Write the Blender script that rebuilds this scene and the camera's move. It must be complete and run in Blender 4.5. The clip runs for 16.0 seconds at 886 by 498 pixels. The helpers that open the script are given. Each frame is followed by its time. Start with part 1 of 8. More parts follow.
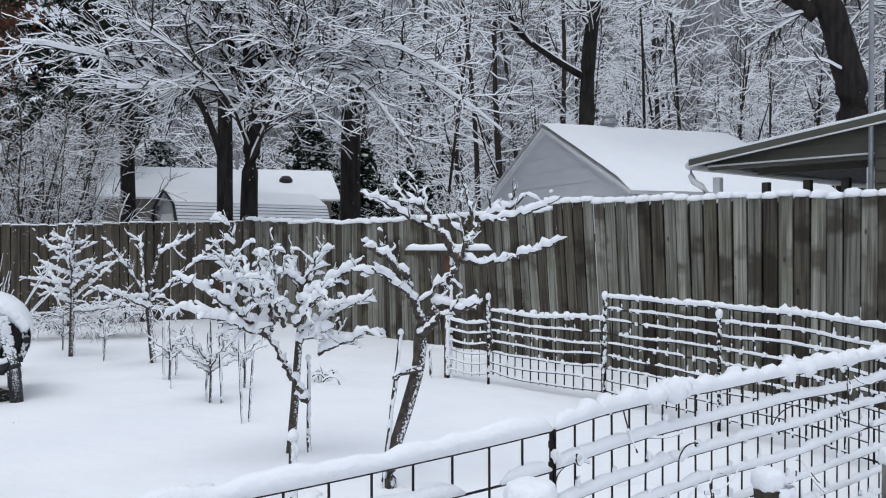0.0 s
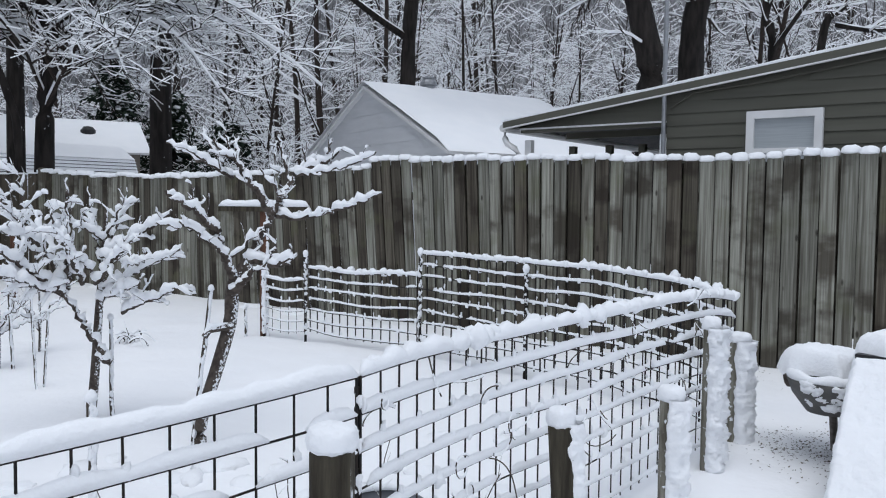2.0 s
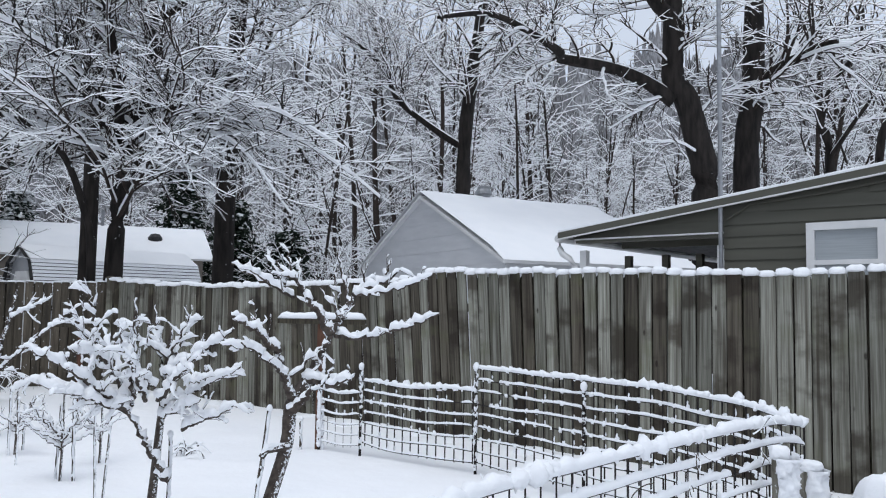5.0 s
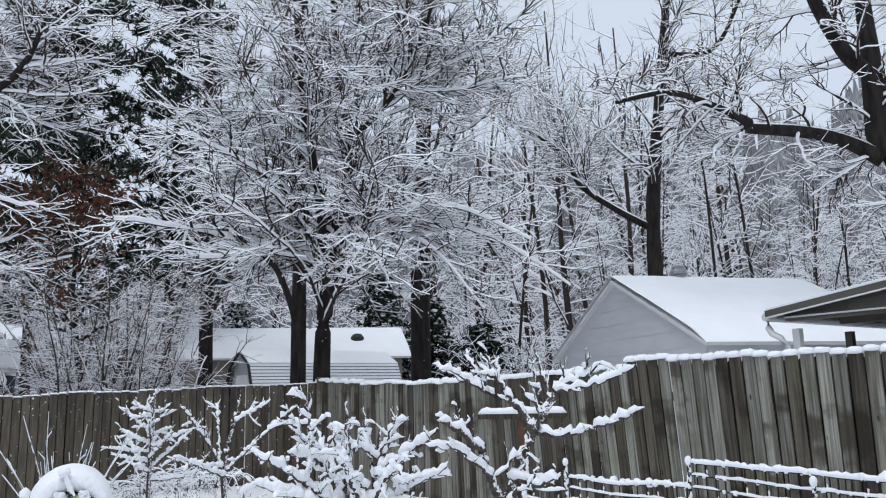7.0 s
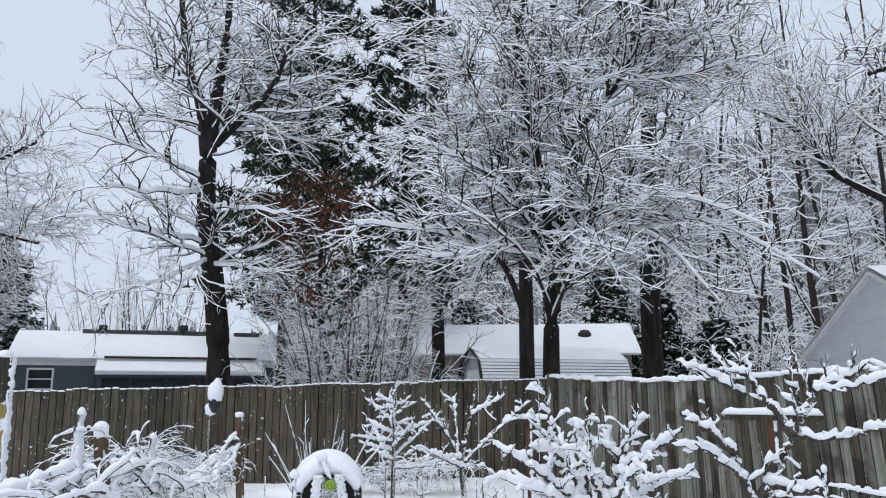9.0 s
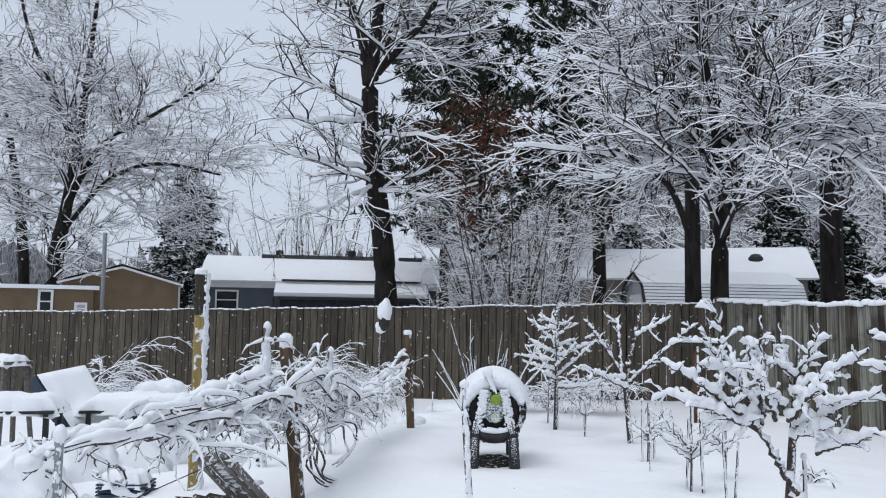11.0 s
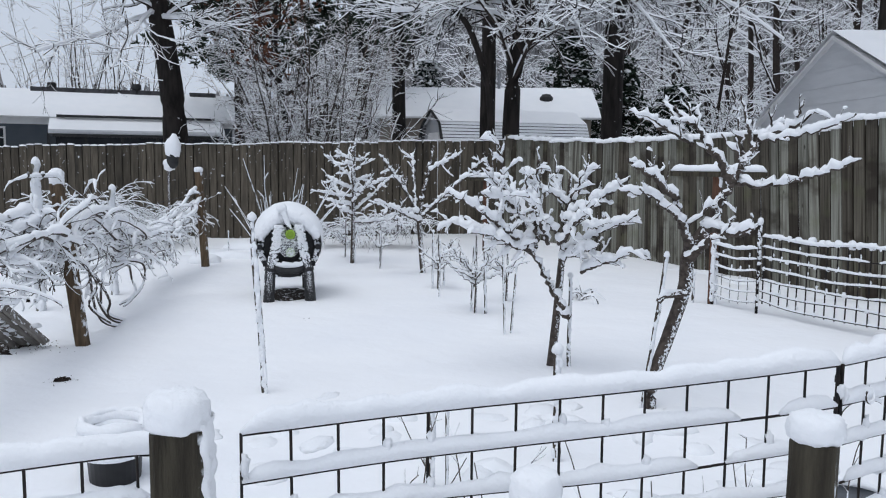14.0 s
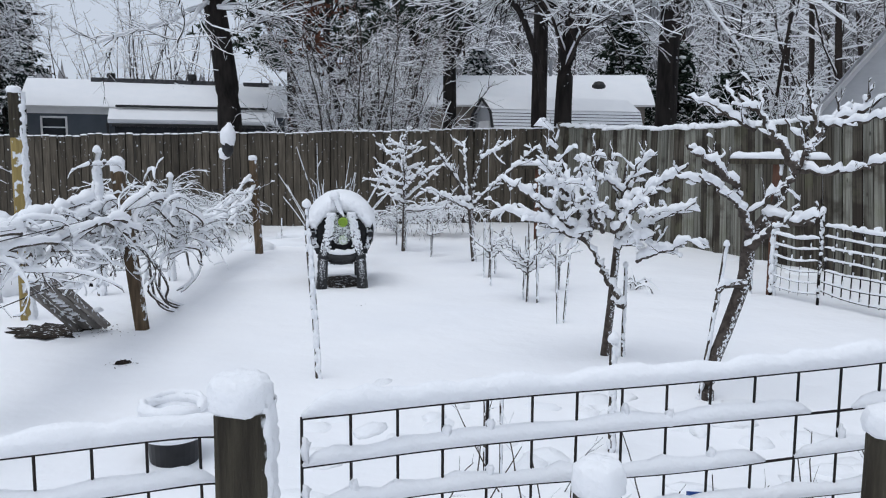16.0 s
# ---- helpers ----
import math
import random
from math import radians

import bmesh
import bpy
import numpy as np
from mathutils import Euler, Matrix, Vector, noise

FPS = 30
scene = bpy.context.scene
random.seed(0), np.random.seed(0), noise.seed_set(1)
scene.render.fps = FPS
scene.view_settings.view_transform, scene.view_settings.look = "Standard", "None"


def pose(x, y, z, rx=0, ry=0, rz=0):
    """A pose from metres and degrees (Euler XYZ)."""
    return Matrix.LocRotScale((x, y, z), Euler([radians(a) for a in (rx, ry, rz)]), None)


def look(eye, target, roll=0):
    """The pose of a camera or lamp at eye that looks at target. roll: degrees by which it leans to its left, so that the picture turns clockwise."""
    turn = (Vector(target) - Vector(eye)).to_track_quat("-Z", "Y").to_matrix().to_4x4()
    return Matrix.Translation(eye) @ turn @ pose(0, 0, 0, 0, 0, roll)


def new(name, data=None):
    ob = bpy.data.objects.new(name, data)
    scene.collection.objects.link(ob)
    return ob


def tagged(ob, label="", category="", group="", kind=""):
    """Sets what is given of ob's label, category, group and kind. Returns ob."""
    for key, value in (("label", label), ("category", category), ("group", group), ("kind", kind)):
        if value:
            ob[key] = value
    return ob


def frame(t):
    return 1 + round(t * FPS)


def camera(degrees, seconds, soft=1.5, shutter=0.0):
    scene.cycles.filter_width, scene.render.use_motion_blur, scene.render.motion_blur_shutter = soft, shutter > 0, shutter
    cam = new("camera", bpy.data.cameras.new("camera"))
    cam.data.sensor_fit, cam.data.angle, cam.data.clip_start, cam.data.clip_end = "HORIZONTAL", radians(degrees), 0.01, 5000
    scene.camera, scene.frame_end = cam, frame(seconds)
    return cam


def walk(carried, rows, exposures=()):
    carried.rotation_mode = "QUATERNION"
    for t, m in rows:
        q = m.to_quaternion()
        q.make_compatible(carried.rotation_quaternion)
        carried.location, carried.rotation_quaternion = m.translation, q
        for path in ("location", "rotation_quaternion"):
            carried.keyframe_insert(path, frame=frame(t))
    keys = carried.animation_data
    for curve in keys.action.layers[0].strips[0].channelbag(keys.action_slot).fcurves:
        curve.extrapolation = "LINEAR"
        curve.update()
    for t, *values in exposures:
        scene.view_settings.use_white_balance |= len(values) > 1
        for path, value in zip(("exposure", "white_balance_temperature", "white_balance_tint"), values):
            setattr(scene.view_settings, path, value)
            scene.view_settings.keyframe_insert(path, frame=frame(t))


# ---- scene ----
cam = camera(57.54, 16.0, soft=1.1)
PATH = [
    (0, (-0.0002, 0.0004, 1.3925), (89.582, 0.066, -0.000)),
    (0.5, (0.0014, 0.0036, 1.3910), (89.893, -0.143, -0.032)),
    (1, (0.0018, -0.0010, 1.3956), (90.309, -0.489, -0.375)),
    (1.5, (0.0074, -0.0149, 1.3902), (89.688, -0.798, -4.209)),
    (2, (0.0376, -0.0127, 1.3641), (86.799, -0.641, -12.581)),
    (2.5, (0.0476, -0.0289, 1.3525), (83.660, -0.502, -17.952)),
    (3, (0.0528, -0.0431, 1.3337), (81.070, 0.112, -21.172)),
    (3.5, (0.0564, -0.0554, 1.3448), (80.829, 0.772, -22.690)),
    (4, (0.0568, -0.0589, 1.3759), (84.981, 0.691, -19.863)),
    (4.5, (0.0333, -0.0459, 1.4290), (90.257, -0.357, -13.795)),
    (7, (-0.0107, -0.0708, 1.5110), (100.326, 1.281, 5.010)),
    (7.5, (-0.0382, -0.0693, 1.5146), (100.897, 0.546, 9.559)),
    (8, (-0.0608, -0.0645, 1.5113), (100.777, 0.482, 13.778)),
    (8.5, (-0.0785, -0.0636, 1.5086), (100.589, 0.203, 17.293)),
    (11, (-0.1177, -0.1014, 1.4438), (94.960, -0.775, 31.933)),
    (11.5, (-0.1189, -0.0901, 1.4141), (90.839, -1.273, 32.241)),
    (12, (-0.0786, -0.0568, 1.4016), (86.805, -1.680, 26.593)),
    (12.5, (-0.0488, -0.0592, 1.4030), (85.378, -1.164, 21.962)),
    (13, (-0.0424, -0.0564, 1.4016), (85.036, -0.719, 19.669)),
    (13.5, (-0.0436, -0.0578, 1.3950), (84.384, -0.537, 18.343)),
    (14, (-0.0483, -0.0557, 1.3941), (83.776, -0.538, 18.047)),
    (14.5, (-0.0644, -0.0378, 1.3904), (83.278, -0.535, 17.970)),
    (15, (-0.0732, -0.0271, 1.3924), (83.053, -0.399, 17.938)),
    (15.5, (-0.0699, -0.0285, 1.3955), (83.251, -0.267, 18.047)),
    (16, (-0.0784, -0.0433, 1.3832), (82.965, -0.439, 21.555)),
]
walk(cam, [(t, pose(*eye, *turn)) for t, eye, turn in PATH],
     exposures=[(0, -0.14), (1.5, -0.14), (3.0, -0.28), (4.0, -0.20), (4.6, -0.08), (6.5, 0.03), (9.0, 0.03), (10.8, -0.07), (12.0, -0.24), (13.0, -0.22), (16, -0.18)])

# ---- world and light: an overcast winter day ----
SUN_UP, SUN_TURN = 70.0, 200.0
world = bpy.data.worlds.new("overcast_sky")
world.use_nodes = True
scene.world = world
wn, wl = world.node_tree.nodes, world.node_tree.links
sky = wn.new("ShaderNodeTexSky")
sky.sky_type = "NISHITA"
sky.sun_disc = False
sky.sun_elevation, sky.sun_rotation = radians(SUN_UP), radians(SUN_TURN)
sky.air_density, sky.dust_density, sky.ozone_density = 1.0, 4.0, 2.0
veil = wn.new("ShaderNodeMix")
veil.data_type = "RGBA"
veil.inputs["Factor"].default_value = 0.86
veil.inputs["B"].default_value = (7.25, 8.05, 9.45, 1.0)
wl.new(sky.outputs["Color"], veil.inputs["A"])
wl.new(veil.outputs["Result"], wn["Background"].inputs["Color"])
wn["Background"].inputs["Strength"].default_value = 0.098
sun_data = bpy.data.lights.new("sun", "SUN")
sun_data.energy, sun_data.angle, sun_data.color = 1.05, radians(40), (0.95, 0.98, 1.0)
sun = new("sun", sun_data)
a, e = radians(SUN_TURN), radians(SUN_UP)
sun.matrix_world = look((0, 0, 30), (-math.sin(a) * math.cos(e) * 9, -math.cos(a) * math.cos(e) * 9, 30 - 9 * math.sin(e)))

# ---- materials ----
def material(name, base, rough=0.8, metal=0.0, second=None, scale=4.0, stretch=(1, 1, 1), bump=0.0, bump_scale=40.0,
             vary=0.0, snow=0.0, snow_dir=(0.0, 0.0, 1.0), third=None, blotch=None, spec=0.3, bump_deep=0.01, snow_scale=14.0):
    """A surface with two colours mixed by noise, grain as bump, a shift of brightness from object to object,
    and snow clinging to the side that faces snow_dir."""
    m = bpy.data.materials.new(name)
    m.use_nodes = True
    n, l = m.node_tree.nodes, m.node_tree.links
    b = n["Principled BSDF"]
    b.inputs["Roughness"].default_value, b.inputs["Metallic"].default_value = rough, metal
    b.inputs["Specular IOR Level"].default_value = spec
    co = n.new("ShaderNodeTexCoord")
    mp = n.new("ShaderNodeMapping")
    mp.inputs["Scale"].default_value = stretch
    l.new(co.outputs["Object"], mp.inputs["Vector"])
    info = n.new("ShaderNodeObjectInfo")
    shift = n.new("ShaderNodeVectorMath")
    shift.operation = "MULTIPLY_ADD"
    l.new(info.outputs["Random"], shift.inputs[0])
    shift.inputs[1].default_value = (17.0, 31.0, 11.0)
    l.new(mp.outputs["Vector"], shift.inputs[2])
    tex = n.new("ShaderNodeTexNoise")
    tex.inputs["Scale"].default_value, tex.inputs["Detail"].default_value = scale, 6.0
    l.new(shift.outputs["Vector"], tex.inputs["Vector"])
    mix = n.new("ShaderNodeMix")
    mix.data_type = "RGBA"
    mix.inputs["A"].default_value = (*base, 1)
    mix.inputs["B"].default_value = (*(second or tuple(c * 0.8 for c in base)), 1)
    ramp = n.new("ShaderNodeMapRange")
    ramp.inputs["From Min"].default_value, ramp.inputs["From Max"].default_value = 0.35, 0.65
    l.new(tex.outputs["Fac"], ramp.inputs["Value"])
    l.new(ramp.outputs["Result"], mix.inputs["Factor"])
    out = mix.outputs["Result"]
    if third:
        big = n.new("ShaderNodeTexNoise")
        big.inputs["Scale"].default_value, big.inputs["Detail"].default_value = (1.0 if blotch else scale * 0.23), 3.0
        if blotch:
            # stains of their own size, not drawn out along the grain
            mb = n.new("ShaderNodeMapping")
            mb.inputs["Scale"].default_value = blotch
            l.new(co.outputs["Object"], mb.inputs["Vector"])
            sb = n.new("ShaderNodeVectorMath")
            sb.operation = "MULTIPLY_ADD"
            l.new(info.outputs["Random"], sb.inputs[0])
            sb.inputs[1].default_value = (7.0, 13.0, 19.0)
            l.new(mb.outputs["Vector"], sb.inputs[2])
            l.new(sb.outputs["Vector"], big.inputs["Vector"])
        else:
            l.new(shift.outputs["Vector"], big.inputs["Vector"])
        r2 = n.new("ShaderNodeMapRange")
        r2.inputs["From Min"].default_value, r2.inputs["From Max"].default_value = 0.48, 0.7
        l.new(big.outputs["Fac"], r2.inputs["Value"])
        mx = n.new("ShaderNodeMix")
        mx.data_type = "RGBA"
        l.new(r2.outputs["Result"], mx.inputs["Factor"])
        l.new(out, mx.inputs["A"])
        mx.inputs["B"].default_value = (*third, 1)
        out = mx.outputs["Result"]
    if vary:
        hs = n.new("ShaderNodeHueSaturation")
        vr = n.new("ShaderNodeMapRange")
        vr.inputs["To Min"].default_value, vr.inputs["To Max"].default_value = 1 - vary, 1 + vary
        l.new(info.outputs["Random"], vr.inputs["Value"])
        l.new(vr.outputs["Result"], hs.inputs["Value"])
        l.new(out, hs.inputs["Color"])
        out = hs.outputs["Color"]
    if snow:
        geo = n.new("ShaderNodeNewGeometry")
        dot = n.new("ShaderNodeVectorMath")
        dot.operation = "DOT_PRODUCT"
        l.new(geo.outputs["Normal"], dot.inputs[0])
        dot.inputs[1].default_value = Vector(snow_dir).normalized()
        sn = n.new("ShaderNodeTexNoise")
        sn.inputs["Scale"].default_value, sn.inputs["Detail"].default_value = snow_scale, 5.0
        so = n.new("ShaderNodeVectorMath")
        so.operation = "MULTIPLY_ADD"
        l.new(info.outputs["Random"], so.inputs[0])
        so.inputs[1].default_value = (3.0, 5.0, 23.0)
        l.new(co.outputs["Object"], so.inputs[2])
        l.new(so.outputs["Vector"], sn.inputs["Vector"])
        ad = n.new("ShaderNodeMath")
        ad.operation = "MULTIPLY_ADD"
        l.new(sn.outputs["Fac"], ad.inputs[0])
        ad.inputs[1].default_value = 1.9
        l.new(dot.outputs["Value"], ad.inputs[2])
        sr = n.new("ShaderNodeMapRange")
        sr.inputs["From Min"].default_value, sr.inputs["From Max"].default_value = 2.3 - snow, 2.42 - snow
        l.new(ad.outputs["Value"], sr.inputs["Value"])
        ms = n.new("ShaderNodeMix")
        ms.data_type = "RGBA"
        l.new(sr.outputs["Result"], ms.inputs["Factor"])
        l.new(out, ms.inputs["A"])
        ms.inputs["B"].default_value = (0.82, 0.84, 0.87, 1)
        out = ms.outputs["Result"]
    l.new(out, b.inputs["Base Color"])
    if bump:
        bt = n.new("ShaderNodeTexNoise")
        bt.inputs["Scale"].default_value, bt.inputs["Detail"].default_value = bump_scale, 4.0
        l.new(shift.outputs["Vector"], bt.inputs["Vector"])
        bp = n.new("ShaderNodeBump")
        bp.inputs["Strength"].default_value, bp.inputs["Distance"].default_value = bump, bump_deep
        l.new(bt.outputs["Fac"], bp.inputs["Height"])
        l.new(bp.outputs["Normal"], b.inputs["Normal"])
    return m


SNOW = material("snow", (0.90, 0.91, 0.93), 0.75, second=(0.87, 0.885, 0.91), scale=2.2, bump=0.5, bump_scale=60.0, bump_deep=0.010)
SNOW_FIELD = material("snow_field", (0.93, 0.935, 0.95), 0.8, second=(0.89, 0.90, 0.925), scale=0.8, bump=0.5, bump_scale=3.6, bump_deep=0.05)
BARK = material("dark_bark", (0.032, 0.027, 0.024), 0.95, second=(0.011, 0.009, 0.0085), scale=9.0, stretch=(1, 1, 0.22), bump=1.0,
                bump_scale=26.0, snow=0.12, snow_dir=(0.75, -0.55, 0.35), snow_scale=9.0)
TWIG = material("twig_bark", (0.045, 0.033, 0.028), 0.9, second=(0.020, 0.015, 0.0125), scale=20.0)
REDTWIG = material("reddish_twig", (0.12, 0.075, 0.06), 0.9, second=(0.06, 0.04, 0.033), scale=20.0)
FRUITBARK = material("fruit_tree_bark", (0.10, 0.082, 0.07), 0.9, second=(0.042, 0.033, 0.028), scale=30.0, bump=0.8, bump_scale=60.0,
                     snow=0.56, snow_dir=(0.75, -0.5, 0.5), snow_scale=75.0)

def weathered_boards(name, light, mid, stain, spread, wet):
    """Old fence boards: fine grain along the board, streaks, knots, and damp stains that run on from board to board."""
    m = bpy.data.materials.new(name)
    m.use_nodes = True
    n, l = m.node_tree.nodes, m.node_tree.links
    b = n["Principled BSDF"]
    b.inputs["Roughness"].default_value, b.inputs["Specular IOR Level"].default_value = 0.88, 0.25
    co, info, geo = n.new("ShaderNodeTexCoord"), n.new("ShaderNodeObjectInfo"), n.new("ShaderNodeNewGeometry")

    def field(source, stretch, shift, scale, detail):
        mp = n.new("ShaderNodeMapping")
        mp.inputs["Scale"].default_value = stretch
        l.new(source, mp.inputs["Vector"])
        mv = n.new("ShaderNodeVectorMath")
        mv.operation = "MULTIPLY_ADD"
        l.new(info.outputs["Random"], mv.inputs[0])
        mv.inputs[1].default_value = shift
        l.new(mp.outputs["Vector"], mv.inputs[2])
        tex = n.new("ShaderNodeTexNoise")
        tex.inputs["Scale"].default_value, tex.inputs["Detail"].default_value = scale, detail
        l.new(mv.outputs["Vector"], tex.inputs["Vector"])
        return tex.outputs["Fac"], mv.outputs["Vector"]

    def ramp(value, lo, hi):
        r = n.new("ShaderNodeMapRange")
        r.inputs["From Min"].default_value, r.inputs["From Max"].default_value = lo, hi
        l.new(value, r.inputs["Value"])
        return r.outputs["Result"]

    def blend(fac, a, c, most=1.0):
        x = n.new("ShaderNodeMix")
        x.data_type = "RGBA"
        if most < 1.0:
            k = n.new("ShaderNodeMath")
            k.operation = "MULTIPLY"
            l.new(fac, k.inputs[0])
            k.inputs[1].default_value = most
            fac = k.outputs["Value"]
        l.new(fac, x.inputs["Factor"])
        for sock, v in (("A", a), ("B", c)):
            if isinstance(v, tuple):
                x.inputs[sock].default_value = (*v, 1)
            else:
                l.new(v, x.inputs[sock])
        return x.outputs["Result"]

    grain, _ = field(co.outputs["Object"], (62, 62, 1.7), (37.0, 51.0, 11.0), 1.0, 5.0)
    streak, _ = field(co.outputs["Object"], (24, 24, 0.8), (17.0, 31.0, 9.0), 1.0, 5.0)
    damp, _ = field(geo.outputs["Position"], (1.5, 1.5, 2.4), (0.9, 0.7, 0.9), 1.0, 8.0)
    moss, _ = field(geo.outputs["Position"], (2.2, 2.2, 2.6), (1.5, 0.5, 0.9), 1.0, 4.0)
    col = blend(ramp(grain, 0.34, 0.66), light, mid)
    col = blend(ramp(streak, 0.46, 0.66), col, stain, 0.75)
    col = blend(ramp(moss, 0.55, 0.72), col, (0.10, 0.105, 0.055), 0.45)
    col = blend(ramp(damp, wet, wet + 0.10), col, stain, 0.80)
    # knots
    kp = n.new("ShaderNodeMapping")
    kp.inputs["Scale"].default_value = (6.5, 6.5, 2.8)
    l.new(co.outputs["Object"], kp.inputs["Vector"])
    kv = n.new("ShaderNodeVectorMath")
    kv.operation = "MULTIPLY_ADD"
    l.new(info.outputs["Random"], kv.inputs[0])
    kv.inputs[1].default_value = (7.0, 23.0, 41.0)
    l.new(kp.outputs["Vector"], kv.inputs[2])
    vor = n.new("ShaderNodeTexVoronoi")
    vor.inputs["Scale"].default_value = 1.0
    l.new(kv.outputs["Vector"], vor.inputs["Vector"])
    col = blend(ramp(vor.outputs["Distance"], 0.11, 0.06), col, (0.022, 0.016, 0.012), 0.8)
    hs = n.new("ShaderNodeHueSaturation")
    vr = n.new("ShaderNodeMapRange")
    vr.inputs["To Min"].default_value, vr.inputs["To Max"].default_value = 1 - spread, 1 + spread
    l.new(info.outputs["Random"], vr.inputs["Value"])
    l.new(vr.outputs["Result"], hs.inputs["Value"])
    l.new(col, hs.inputs["Color"])
    l.new(hs.outputs["Color"], b.inputs["Base Color"])
    bp = n.new("ShaderNodeBump")
    bp.inputs["Strength"].default_value, bp.inputs["Distance"].default_value = 0.8, 0.006
    l.new(grain, bp.inputs["Height"])
    l.new(bp.outputs["Normal"], b.inputs["Normal"])
    return m


FENCE_WOOD = weathered_boards("weathered_fence_wood", (0.285, 0.285, 0.245), (0.145, 0.140, 0.115), (0.048, 0.039, 0.029), 0.30, 0.53)
FENCE_DARK = weathered_boards("rain_and_shade_dark_fence_wood", (0.125, 0.112, 0.088), (0.062, 0.053, 0.041), (0.026, 0.020, 0.015), 0.30, 0.50)
FENCE_WARM = material("brown_fence_wood", (0.118, 0.100, 0.076), 0.9, second=(0.072, 0.060, 0.046), scale=5.0, stretch=(6, 6, 0.55),
                      bump=0.6, bump_scale=22.0, vary=0.30, third=(0.045, 0.039, 0.031), blotch=(9, 9, 1.3), snow=0.10, snow_dir=(0.5, -0.8, 0.3))
POST_WOOD = material("old_post_wood", (0.078, 0.068, 0.048), 0.9, second=(0.030, 0.025, 0.018), scale=8.0, stretch=(5, 5, 0.5), bump=0.9,
                     bump_scale=30.0, snow=0.30, snow_dir=(0.85, -0.1, 0.3))
STAKE_WOOD = material("snow_flecked_stake", (0.09, 0.072, 0.055), 0.9, second=(0.04, 0.032, 0.026), scale=20.0, bump=0.5, snow=0.85,
                      snow_dir=(0.6, -0.6, 0.4))
TREATED = material("treated_yellow_wood", (0.36, 0.27, 0.10), 0.8, second=(0.26, 0.19, 0.07), scale=8.0, stretch=(5, 5, 0.4), bump=0.4,
                   snow=0.45, snow_dir=(0.85, -0.2, 0.3))
WIRE = material("black_wire", (0.012, 0.012, 0.013), 0.55, metal=0.4, second=(0.03, 0.022, 0.018), scale=30.0)

# ---- building helpers ----


